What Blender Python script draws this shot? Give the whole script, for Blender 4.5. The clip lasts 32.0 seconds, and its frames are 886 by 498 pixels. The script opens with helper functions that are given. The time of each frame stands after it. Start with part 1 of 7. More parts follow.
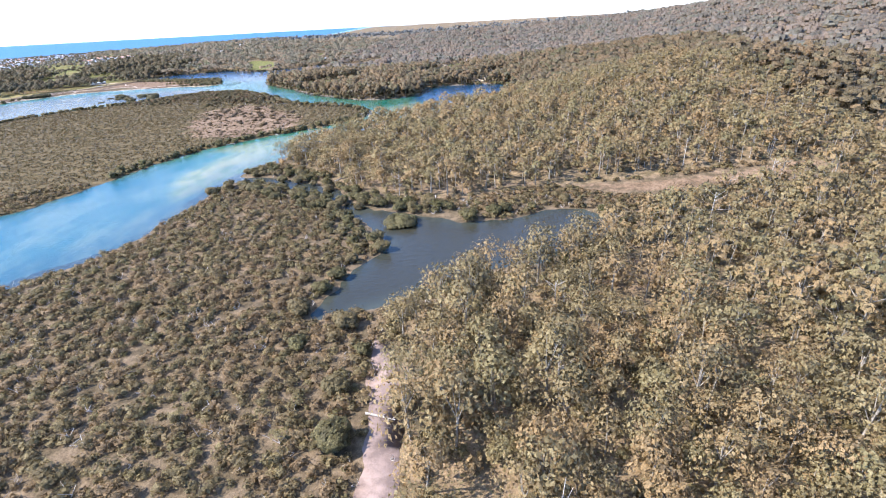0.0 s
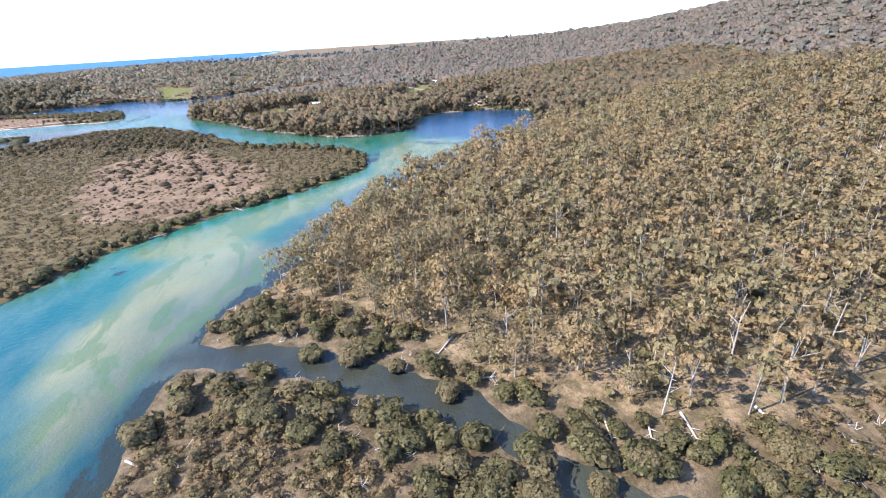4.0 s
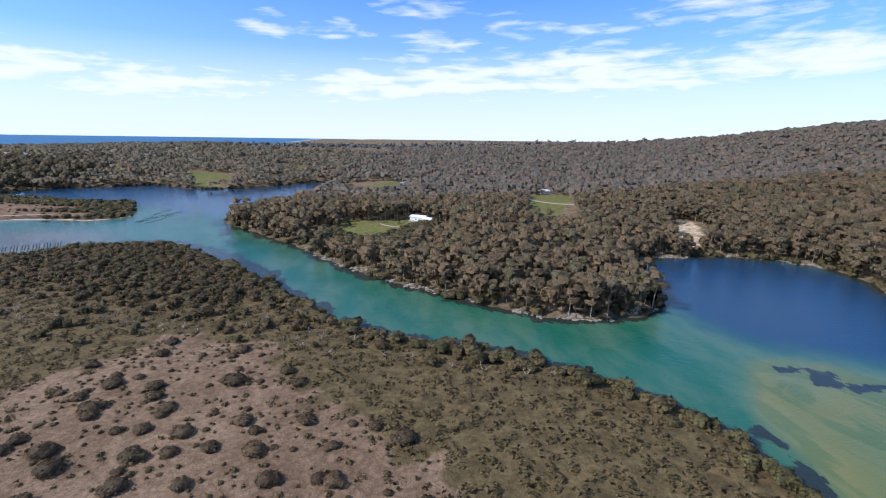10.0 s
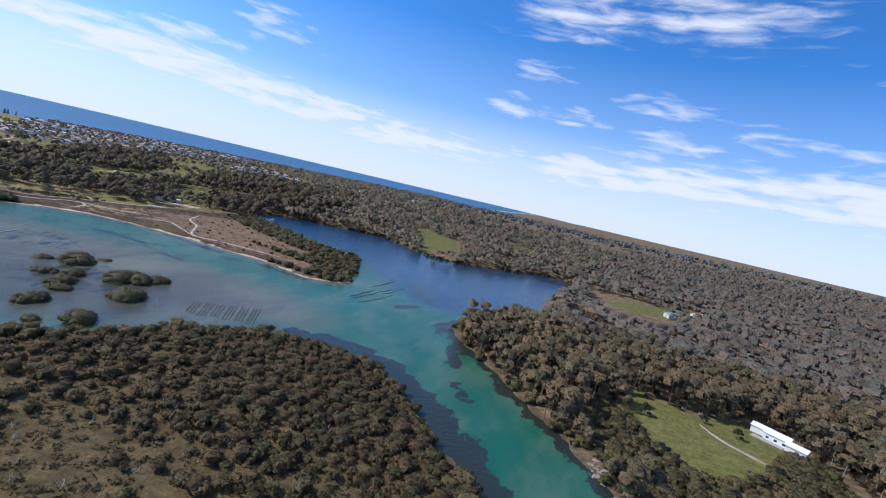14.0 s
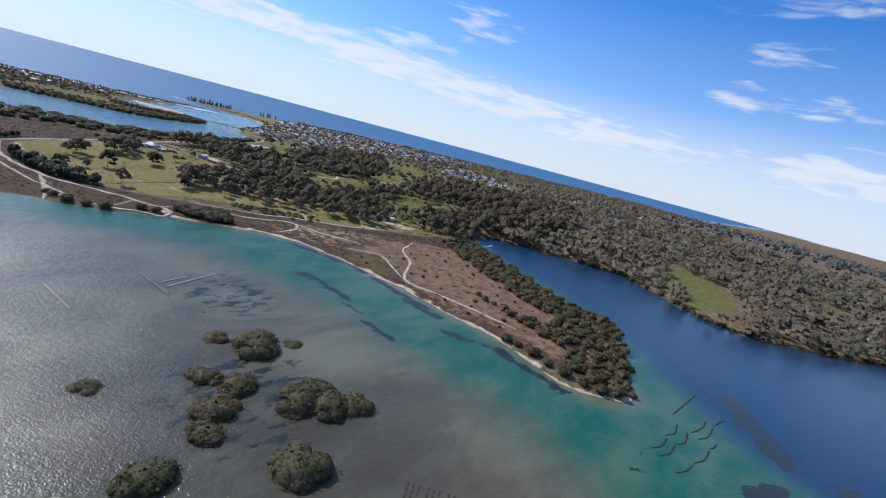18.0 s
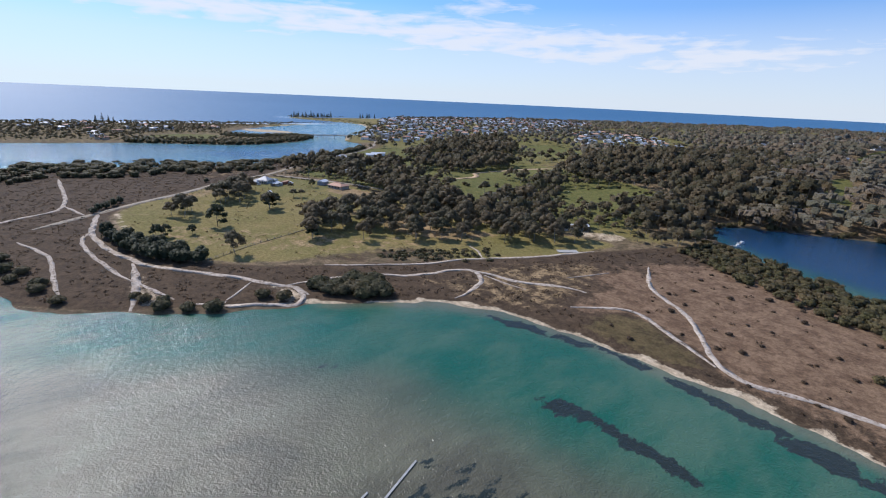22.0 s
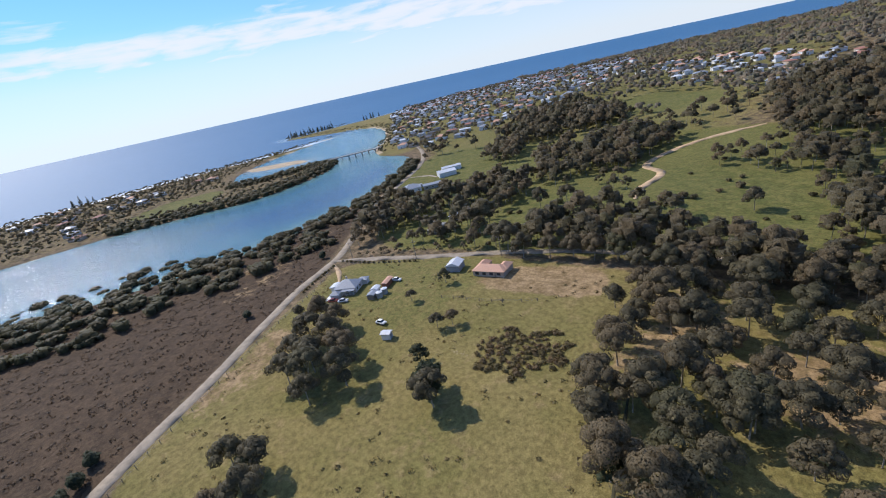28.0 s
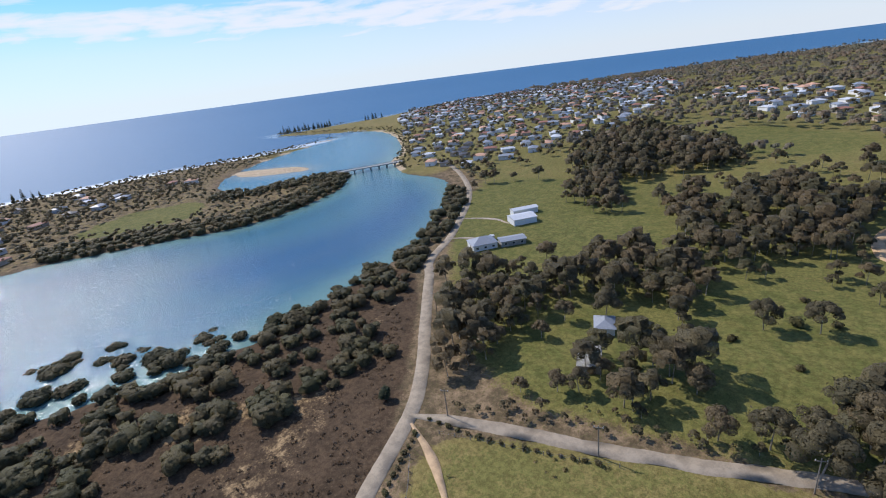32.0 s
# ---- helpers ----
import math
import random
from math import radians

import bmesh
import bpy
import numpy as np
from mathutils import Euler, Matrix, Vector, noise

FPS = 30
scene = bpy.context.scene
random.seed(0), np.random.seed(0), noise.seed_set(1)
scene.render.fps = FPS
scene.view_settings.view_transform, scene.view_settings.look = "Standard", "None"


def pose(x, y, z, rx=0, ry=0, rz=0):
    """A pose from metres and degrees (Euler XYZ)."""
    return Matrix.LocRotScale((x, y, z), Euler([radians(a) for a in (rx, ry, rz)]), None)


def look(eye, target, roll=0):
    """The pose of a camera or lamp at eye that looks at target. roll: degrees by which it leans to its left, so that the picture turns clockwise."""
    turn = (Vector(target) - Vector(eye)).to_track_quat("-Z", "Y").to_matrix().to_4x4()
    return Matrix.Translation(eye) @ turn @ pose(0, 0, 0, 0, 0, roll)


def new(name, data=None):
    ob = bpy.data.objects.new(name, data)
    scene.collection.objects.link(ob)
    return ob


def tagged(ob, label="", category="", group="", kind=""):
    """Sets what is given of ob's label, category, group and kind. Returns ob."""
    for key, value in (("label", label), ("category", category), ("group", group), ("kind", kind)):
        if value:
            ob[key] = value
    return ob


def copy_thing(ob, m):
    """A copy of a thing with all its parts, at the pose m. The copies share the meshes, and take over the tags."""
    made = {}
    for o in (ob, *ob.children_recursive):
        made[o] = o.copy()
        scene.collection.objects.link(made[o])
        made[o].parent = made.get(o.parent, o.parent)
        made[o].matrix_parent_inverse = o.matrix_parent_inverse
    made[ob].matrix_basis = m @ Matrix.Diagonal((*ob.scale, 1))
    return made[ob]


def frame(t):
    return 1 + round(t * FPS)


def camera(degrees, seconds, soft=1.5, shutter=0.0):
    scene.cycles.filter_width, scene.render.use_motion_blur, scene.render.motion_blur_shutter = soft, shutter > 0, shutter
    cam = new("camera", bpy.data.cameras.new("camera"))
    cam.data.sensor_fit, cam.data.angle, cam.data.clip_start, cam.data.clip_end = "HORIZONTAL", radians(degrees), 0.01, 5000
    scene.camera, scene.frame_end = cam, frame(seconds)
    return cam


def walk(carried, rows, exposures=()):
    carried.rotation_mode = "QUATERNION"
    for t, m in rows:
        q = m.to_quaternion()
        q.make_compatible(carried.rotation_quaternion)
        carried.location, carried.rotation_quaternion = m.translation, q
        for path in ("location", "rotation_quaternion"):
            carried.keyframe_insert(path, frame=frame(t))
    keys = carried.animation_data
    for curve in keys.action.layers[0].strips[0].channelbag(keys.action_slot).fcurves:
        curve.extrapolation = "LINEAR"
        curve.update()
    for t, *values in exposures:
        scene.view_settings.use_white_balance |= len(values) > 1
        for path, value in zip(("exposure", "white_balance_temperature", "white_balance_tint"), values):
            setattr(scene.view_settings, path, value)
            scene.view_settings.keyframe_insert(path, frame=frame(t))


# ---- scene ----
cam = camera(87.0, 32.0, 1.1)
METRES, EYE, TILT, LEAN, TURN = 1100.0, 70.4, 0.0, 0.0, 0.0
ROWS = [
    (0.0, 0.0, 0.0, 0.0, -1.36, -26.12, 2.77),
    (0.5, -0.0082, 0.016, -0.001, -2.96, -26.61, 4.25),
    (1.0, -0.0162, 0.0322, -0.0019, -5.25, -26.47, 4.18),
    (1.5, -0.0239, 0.0483, -0.0026, -8.05, -25.79, 3.05),
    (2.0, -0.0314, 0.0645, -0.0035, -10.8, -25.83, 3.91),
    (2.5, -0.0387, 0.0809, -0.0045, -11.95, -25.94, 4.98),
    (3.0, -0.0453, 0.0969, -0.0053, -11.48, -26.26, 5.6),
    (3.5, -0.052, 0.1134, -0.0061, -10.81, -26.47, 5.81),
    (4.0, -0.0585, 0.13, -0.0067, -11.12, -24.26, 3.25),
    (4.5, -0.0649, 0.1467, -0.0075, -12.76, -21.52, 1.71),
    (5.0, -0.071, 0.1632, -0.0082, -13.44, -19.56, 1.13),
    (5.5, -0.0766, 0.1794, -0.0088, -12.84, -18.91, 1.71),
    (6.0, -0.082, 0.1955, -0.0091, -11.95, -19.18, 2.37),
    (6.5, -0.0875, 0.2116, -0.0091, -11.75, -19.95, 2.0),
    (7.0, -0.0931, 0.2277, -0.0089, -12.22, -20.85, 0.74),
    (7.5, -0.0988, 0.2438, -0.0086, -13.03, -21.3, 0.18),
    (8.0, -0.1042, 0.2599, -0.0088, -13.69, -20.63, 2.36),
    (8.5, -0.1095, 0.2758, -0.0087, -13.61, -19.96, 3.32),
    (9.0, -0.1148, 0.2918, -0.0086, -12.62, -18.33, 3.1),
    (9.5, -0.1198, 0.3079, -0.0081, -11.22, -16.05, 2.67),
    (10.0, -0.1249, 0.3237, -0.0073, -8.93, -13.31, -0.76),
    (10.5, -0.1301, 0.3395, -0.0065, -4.63, -11.13, -5.05),
    (11.0, -0.1355, 0.355, -0.0056, 1.88, -11.11, -7.02),
    (11.5, -0.1416, 0.3703, -0.0048, 8.67, -12.73, -6.3),
    (12.0, -0.148, 0.3849, -0.0039, 12.44, -12.47, -6.3),
    (12.5, -0.1549, 0.399, -0.0029, 12.99, -10.92, -8.33),
    (13.0, -0.1624, 0.4124, -0.0019, 12.68, -9.19, -10.7),
    (13.5, -0.1703, 0.4255, -0.0009, 13.45, -8.54, -12.27),
    (14.0, -0.1788, 0.4379, 0.0, 16.22, -7.16, -13.08),
    (14.5, -0.1874, 0.4495, 0.0012, 20.83, -6.45, -14.25),
    (15.0, -0.1968, 0.4608, 0.0022, 26.25, -8.0, -15.54),
    (15.5, -0.2069, 0.4715, 0.0032, 31.41, -9.11, -16.75),
    (16.0, -0.2174, 0.4818, 0.0042, 35.62, -10.19, -17.29),
    (16.5, -0.2285, 0.4914, 0.005, 38.17, -11.17, -16.84),
    (17.0, -0.2401, 0.5, 0.0055, 39.46, -12.0, -15.94),
    (17.5, -0.2521, 0.5076, 0.0055, 39.87, -12.63, -15.1),
    (18.0, -0.2642, 0.5147, 0.0052, 39.96, -13.15, -14.47),
    (18.5, -0.2767, 0.5215, 0.0046, 41.52, -14.49, -12.79),
    (19.0, -0.2895, 0.5277, 0.0039, 44.4, -15.31, -11.02),
    (19.5, -0.3026, 0.5334, 0.0034, 46.91, -16.59, -10.5),
    (20.0, -0.316, 0.5386, 0.0025, 48.3, -17.52, -9.65),
    (20.5, -0.3297, 0.5435, 0.0016, 49.1, -17.35, -7.64),
    (21.0, -0.3437, 0.5479, 0.0008, 49.54, -17.93, -5.02),
    (21.5, -0.3578, 0.552, 0.0003, 49.84, -18.27, -3.33),
    (22.0, -0.3721, 0.556, -0.0003, 50.28, -17.81, -2.53),
    (22.5, -0.3866, 0.5595, -0.0006, 50.42, -17.58, -2.25),
    (23.0, -0.4012, 0.5628, -0.0009, 50.37, -17.99, -0.6),
    (23.5, -0.4159, 0.566, -0.001, 49.96, -19.22, 1.8),
    (24.0, -0.4305, 0.5693, -0.0009, 49.09, -18.93, 4.02),
    (24.5, -0.4453, 0.5725, -0.0006, 48.4, -18.35, 6.07),
    (25.0, -0.4599, 0.5758, 0.0002, 47.9, -17.93, 6.96),
    (25.5, -0.4744, 0.5789, 0.0013, 47.59, -17.57, 6.7),
    (26.0, -0.4888, 0.5823, 0.0026, 47.46, -17.23, 6.04),
    (26.5, -0.5031, 0.5856, 0.0039, 47.52, -17.38, 6.92),
    (27.0, -0.5174, 0.5891, 0.0052, 47.64, -18.08, 8.24),
    (27.5, -0.5316, 0.593, 0.0063, 47.67, -19.42, 10.0),
    (28.0, -0.5457, 0.5971, 0.0075, 47.26, -20.72, 11.55),
    (28.5, -0.5596, 0.601, 0.0087, 46.1, -21.31, 12.27),
    (29.0, -0.5734, 0.6048, 0.0099, 44.45, -21.31, 12.35),
    (29.5, -0.5871, 0.6089, 0.0113, 44.38, -20.25, 10.78),
    (30.0, -0.6009, 0.6132, 0.0126, 45.73, -19.47, 9.44),
    (30.5, -0.6146, 0.6176, 0.0139, 46.89, -19.26, 8.48),
    (31.0, -0.6282, 0.6221, 0.0149, 47.35, -19.4, 7.75),
    (31.5, -0.6413, 0.6264, 0.0159, 46.98, -19.72, 6.92),
    (32.0, -0.6548, 0.6308, 0.0167, 46.12, -20.67, 6.86),
]
EXPOSURES = [(0.0, 1.52, 6250, 10), (3.0, 1.52, 6250, 10), (4.5, 1.32, 6200, 10), (7.0, 0.66, 6100, 10), (9.0, 0.45, 6100, 10), (10.0, 0.24, 6100, 10), (11.0, 0.02, 6100, 10), (12.0, 0.03, 6050, 10),
             (19.0, -0.1, 6200, 10), (24.0, -0.1, 6250, 10), (29.0, 0.02, 6400, 10), (32.0, -0.03, 6400, 10)]
walk(cam, [(t, pose(0, 0, EYE, TILT, LEAN, TURN) @ pose(METRES * x, METRES * y, METRES * z, 90 + pitch, roll, yaw)) for t, x, y, z, yaw, pitch, roll in ROWS],
     EXPOSURES)

# ---- world, sun, sky ----
SUN_AZ, SUN_EL = 97.0, 43.0          # degrees left of +y, degrees above the horizon
world = bpy.data.worlds.new("world")
scene.world = world
world.use_nodes = True
wn, wl = world.node_tree.nodes, world.node_tree.links
wn.clear()
w_out, w_bg, w_sky = wn.new("ShaderNodeOutputWorld"), wn.new("ShaderNodeBackground"), wn.new("ShaderNodeTexSky")
w_sky.sky_type, w_sky.sun_disc = "NISHITA", False
w_sky.sun_elevation, w_sky.sun_rotation = radians(SUN_EL), radians(360 - SUN_AZ)
w_sky.altitude, w_sky.air_density, w_sky.dust_density, w_sky.ozone_density = 60, 1.0, 0.4, 4.0
w_geo, w_sep, w_max, w_com = (wn.new("ShaderNodeTexCoord"), wn.new("ShaderNodeSeparateXYZ"), wn.new("ShaderNodeMath"), wn.new("ShaderNodeCombineXYZ"))
w_max.operation, w_max.inputs[1].default_value = "MAXIMUM", 0.012
wl.new(w_geo.outputs["Generated"], w_sep.inputs[0])
wl.new(w_sep.outputs[2], w_max.inputs[0])
wl.new(w_sep.outputs[0], w_com.inputs[0])
wl.new(w_sep.outputs[1], w_com.inputs[1])
wl.new(w_max.outputs[0], w_com.inputs[2])
wl.new(w_com.outputs[0], w_sky.inputs["Vector"])


def wmath(op, a, b):
    n = wn.new("ShaderNodeMath")
    n.operation = op
    for i, v in enumerate((a, b)):
        if isinstance(v, (int, float)):
            n.inputs[i].default_value = v
        else:
            wl.new(v, n.inputs[i])
    return n.outputs[0]


# thin high cloud: long streaks low over the horizon and small puffs above (bearing left of +y, elevation, half sizes, in degrees)
CLOUDS = [(80, 7.7, 16, 1.7), (64, 7.4, 14, 1.8), (50, 6.7, 16, 2.1), (35, 6.0, 16, 2.2), (20, 5.0, 14, 2.0), (104, 8, 18, 2.0), (0, 5.6, 14, 2.4), (-11, 6.4, 15, 2.7), (-25, 7.2, 16, 2.8), (-46, 7.5, 14, 2.4),
          (10.4, 11.5, 2.6, 1.3), (3, 11.6, 4.5, 0.9), (-8, 11, 4.6, 1.7), (-6.5, 13.9, 5, 1.4), (-17.5, 11.9, 4.6, 1.5), (-26, 10.6, 4.6, 1.6), (8, 15.7, 3.6, 1.2), (62, 9.9, 3.8, 1.1), (87, 10.2, 5, 1.1),
          (46, 9.6, 6, 1.0), (38, 13, 5, 1.8), (5, 22, 6, 2.6), (-9, 23, 9, 2.6), (-40, 13, 10, 2.6), (150, 12, 22, 3), (-110, 14, 25, 4), (-160, 9, 20, 2.5)]
bearing = wmath("MULTIPLY", wmath("ARCTAN2", wmath("MULTIPLY", w_sep.outputs[0], -1.0), w_sep.outputs[1]), 57.296)
rise = wmath("MULTIPLY", wmath("ARCSINE", w_max.outputs[0], 0.0), 57.296)
c_com = wn.new("ShaderNodeCombineXYZ")
wl.new(wmath("MULTIPLY", bearing, 0.11), c_com.inputs[0])
wl.new(wmath("MULTIPLY", rise, 0.5), c_com.inputs[1])
c_noise = wn.new("ShaderNodeTexNoise")
c_noise.inputs["Scale"].default_value, c_noise.inputs["Detail"].default_value = 2.2, 8
c_noise.inputs["Roughness"].default_value, c_noise.inputs["Distortion"].default_value = 0.52, 0.5
wl.new(c_com.outputs[0], c_noise.inputs["Vector"])
spread = None
for n, (c_az, c_el, c_wide, c_high) in enumerate(CLOUDS):
    firm = 1.0 if n < 10 else 0.5          # the long streaks are thicker than the puffs
    u = wmath("DIVIDE", wmath("SUBTRACT", bearing, c_az), c_wide)
    v = wmath("DIVIDE", wmath("SUBTRACT", rise, c_el), c_high)
    d = wmath("MULTIPLY", wmath("SUBTRACT", 1.0, wmath("MULTIPLY", wmath("ADD", wmath("MULTIPLY", u, u), wmath("MULTIPLY", v, v)), 0.7)), firm)
    spread = d if spread is None else wmath("MAXIMUM", spread, d)
fill_cirrus = wn.new("ShaderNodeMapRange")            # unseen cirrus added high up, for a paler, more neutral fill light
fill_cirrus.interpolation_type = "SMOOTHSTEP"
fill_cirrus.inputs[1].default_value, fill_cirrus.inputs[2].default_value = 26.0, 50.0
fill_cirrus.inputs[3].default_value, fill_cirrus.inputs[4].default_value = -0.4, 0.3
wl.new(rise, fill_cirrus.inputs[0])
spread = wmath("MAXIMUM", spread, fill_cirrus.outputs[0])
s_com, s_noise = wn.new("ShaderNodeCombineXYZ"), wn.new("ShaderNodeTexNoise")
wl.new(wmath("MULTIPLY", bearing, 0.03), s_com.inputs[0])
wl.new(wmath("ADD", wmath("MULTIPLY", rise, 0.42), wmath("MULTIPLY", bearing, 0.012)), s_com.inputs[1])
s_noise.inputs["Scale"].default_value, s_noise.inputs["Detail"].default_value, s_noise.inputs["Roughness"].default_value = 1.7, 7, 0.55
wl.new(s_com.outputs[0], s_noise.inputs["Vector"])
grain = wmath("ADD", wmath("MULTIPLY", wmath("SUBTRACT", c_noise.outputs[0], 0.5), 1.8), wmath("MULTIPLY", wmath("SUBTRACT", s_noise.outputs[0], 0.5), 1.7))
c_ramp = wn.new("ShaderNodeMapRange")
c_ramp.interpolation_type = "SMOOTHSTEP"
c_ramp.inputs[1].default_value, c_ramp.inputs[2].default_value = -0.1, 1.15
wl.new(wmath("ADD", spread, grain), c_ramp.inputs[0])
# paler towards the horizon
hz_ramp = wn.new("ShaderNodeValToRGB")
hz_ramp.color_ramp.elements[0].position, hz_ramp.color_ramp.elements[0].color = 0.0, (0.82, 0.82, 0.82, 1)
hz_ramp.color_ramp.elements[1].position, hz_ramp.color_ramp.elements[1].color = 0.32, (0, 0, 0, 1)
hz_mid = hz_ramp.color_ramp.elements.new(0.09)
hz_mid.color = (0.62, 0.62, 0.62, 1)
hz_mid = hz_ramp.color_ramp.elements.new(0.17)
hz_mid.color = (0.19, 0.19, 0.19, 1)
wl.new(w_max.outputs[0], hz_ramp.inputs[0])
cover = wmath("MAXIMUM", wmath("MULTIPLY", c_ramp.outputs[0], 0.9), hz_ramp.outputs[0])
w_mix = wn.new("ShaderNodeMix")
w_mix.data_type = "RGBA"
wl.new(cover, w_mix.inputs[0])
w_tint = wn.new("ShaderNodeMix")
w_tint.data_type, w_tint.blend_type = "RGBA", "MULTIPLY"
w_tint.inputs[0].default_value, w_tint.inputs[7].default_value = 1.0, (0.49, 1.09, 1.70, 1)
wl.new(w_sky.outputs[0], w_tint.inputs[6])
wl.new(w_tint.outputs[2], w_mix.inputs[6])
w_mix.inputs[7].default_value = (8.9, 9.0, 9.7, 1)
wl.new(w_mix.outputs[2], w_bg.inputs[0])
w_bg.inputs[1].default_value = 0.10
wl.new(w_bg.outputs[0], w_out.inputs[0])

sun = new("sun", bpy.data.lights.new("sun", "SUN"))
sun.data.energy, sun.data.angle, sun.data.color = 4.4, radians(0.6), (1.0, 0.93, 0.875)
az, el = radians(SUN_AZ), radians(SUN_EL)
sun.matrix_world = look((-math.sin(az) * math.cos(el) * 500, math.cos(az) * math.cos(el) * 500, math.sin(el) * 500), (0, 0, 0))

# ---- plan: shorelines at the water level, in metres ----
SOUTH_BANK = [(-260, -300), (-200, 20), (-165, 95), (-142, 132), (-123, 150), (-116, 172), (-113, 195), (-111, 215), (-111, 230), (-106, 240),
              (-106, 257), (-98, 265), (-90, 277), (-84, 290), (-80, 299), (-79, 310), (-73, 324), (-66, 337), (-54, 351), (-39, 369),
              (-16, 393), (7, 414), (36, 433), (59, 448), (75, 458), (74, 478), (79, 512), (95, 535), (91, 565), (58, 584), (5, 582)]
PENINSULA = [(-15, 560), (-14, 535), (-21, 515), (-45, 501), (-72, 503), (-93, 521), (-112, 539), (-131, 558), (-155, 590), (-178, 630), (-199, 657),
             (-222, 689), (-239, 707), (-246, 728), (-226, 767), (-194, 813), (-169, 814), (-153, 826), (-148, 838), (-176, 875), (-202, 886)]
LAGOON_SHORE = [(-190, 940), (-175, 1000), (-190, 1045), (-219, 1040), (-249, 1000), (-283, 968), (-306, 942), (-345, 955), (-378, 982), (-405, 1000),
                (-449, 985), (-482, 962), (-513, 942), (-521, 915), (-484, 882), (-465, 871), (-422, 850), (-385, 835), (-359, 838), (-345, 809), (-327, 766), (-321, 745)]
BEACH = [(-340, 730), (-378, 740), (-403, 738), (-441, 738), (-479, 732), (-505, 727), (-523, 716), (-540, 694), (-551, 675), (-558, 655), (-565, 640),
         (-578, 622), (-592, 600), (-624, 587), (-660, 560), (-720, 480), (-780, 300), (-800, -100)]
RIVER_BANK = [(-1000, -100), (-1000, 200), (-965, 450), (-930, 580), (-914, 615), (-912, 660), (-899, 700), (-892, 732), (-892, 760), (-903, 790),
              (-910, 830), (-932, 876), (-984, 943), (-1030, 978), (-1086, 976), (-1130, 1000), (-1168, 1022), (-1198, 1068), (-1365, 1187)]
COAST = [(-1500, 1240), (-1640, 1190), (-1800, 1150), (-1770, 1260), (-1740, 1500), (-1850, 1750), (-1750, 2000), (-1500, 2400), (-1250, 2900), (-900, 3500),
         (-400, 5200), (5200, 5200), (5200, -5200), (-260, -5200)]
MARSH_ISLAND = [(-199, 200), (-186, 229), (-172, 285), (-155, 316), (-138, 333), (-120, 350), (-107, 359), (-90, 371), (-69, 392), (-59, 407), (-58, 427),
                (-63, 447), (-79, 466), (-106, 485), (-134, 500), (-154, 518), (-181, 562), (-215, 605), (-240, 632), (-258, 645), (-281, 646), (-300, 638),
                (-322, 622), (-330, 602), (-341, 585), (-366, 570), (-420, 520), (-450, 420), (-400, 250), (-260, 170)]
OCEAN_SPIT = [(-1129, 669), (-1124, 699), (-1097, 756), (-1070, 803), (-1073, 855), (-1098, 912), (-1150, 953), (-1185, 948), (-1195, 905), (-1193, 862),
              (-1260, 850), (-1330, 890), (-1404, 975), (-1460, 1080), (-1491, 1153), (-1503, 1150), (-1475, 1060), (-1480, 978), (-1510, 869), (-1517, 764),
              (-1523, 675), (-1530, 500), (-1560, 100), (-1600, -600), (-1350, -600), (-1300, 100), (-1200, 400), (-1140, 600)]
SANDBAR = [(-1341, 899), (-1333, 935), (-1290, 962), (-1245, 962), (-1240, 949), (-1293, 897)]
POND = [(-118, 238), (-110, 237), (-88, 231), (-74, 221), (-58, 210), (-46, 197), (-32, 172), (-24, 160), (-18, 150), (-24, 141), (-30, 128), (-36, 112), (-37, 101), (-29, 106),
        (-14, 112), (0, 119), (14, 125), (30, 131), (46, 137), (60, 149), (66, 159), (60, 167), (54, 177), (38, 171), (10, 164), (-1, 172),
        (-14, 178), (-30, 186), (-40, 198), (-52, 217), (-70, 229), (-86, 240), (-104, 243), (-116, 244)]


def rounded(poly, times=2):
    """A closed outline with its corners cut, twice."""
    p = np.array(poly, float)
    for _ in range(times):
        q = np.roll(p, -1, axis=0)
        p = np.stack([0.78 * p + 0.22 * q, 0.22 * p + 0.78 * q], 1).reshape(-1, 2)
    return p


def signed(x, y, poly):
    """Distance to a closed outline, positive inside."""
    x, y = np.asarray(x, float).ravel(), np.asarray(y, float).ravel()
    best, inside = np.full(x.shape, 1e12), np.zeros(x.shape, bool)
    a, b = poly, np.roll(poly, -1, axis=0)
    for (ax, ay), (bx, by) in zip(a, b):
        dx, dy = bx - ax, by - ay
        t = np.clip(((x - ax) * dx + (y - ay) * dy) / (dx * dx + dy * dy + 1e-9), 0, 1)
        np.minimum(best, (x - ax - t * dx) ** 2 + (y - ay - t * dy) ** 2, out=best)
        if ay != by:
            inside ^= ((ay > y) != (by > y)) & (x < dx * (y - ay) / dy + ax)
    d = np.sqrt(best)
    return np.where(inside, d, -d)


MAIN = rounded(SOUTH_BANK + PENINSULA + LAGOON_SHORE + BEACH + RIVER_BANK + COAST, 1)
ISLAND, SPIT, BAR, POOL = rounded(MARSH_ISLAND, 1), rounded(OCEAN_SPIT, 1), rounded(SANDBAR), rounded(POND)


def wob(x, y, s, seed=0.0):
    """Cheap smooth noise from sines, about -1 to 1, with features about s metres wide."""
    k = 2 * math.pi / s
    return 0.34 * (np.sin(k * (0.31 * x + 0.77 * y) + 1.3 + seed) + np.sin(k * (0.83 * x - 0.29 * y) + 4.1 + 2 * seed)
                   + np.sin(k * (-0.53 * x + 0.61 * y) * 1.7 + 2.2 + 3 * seed))


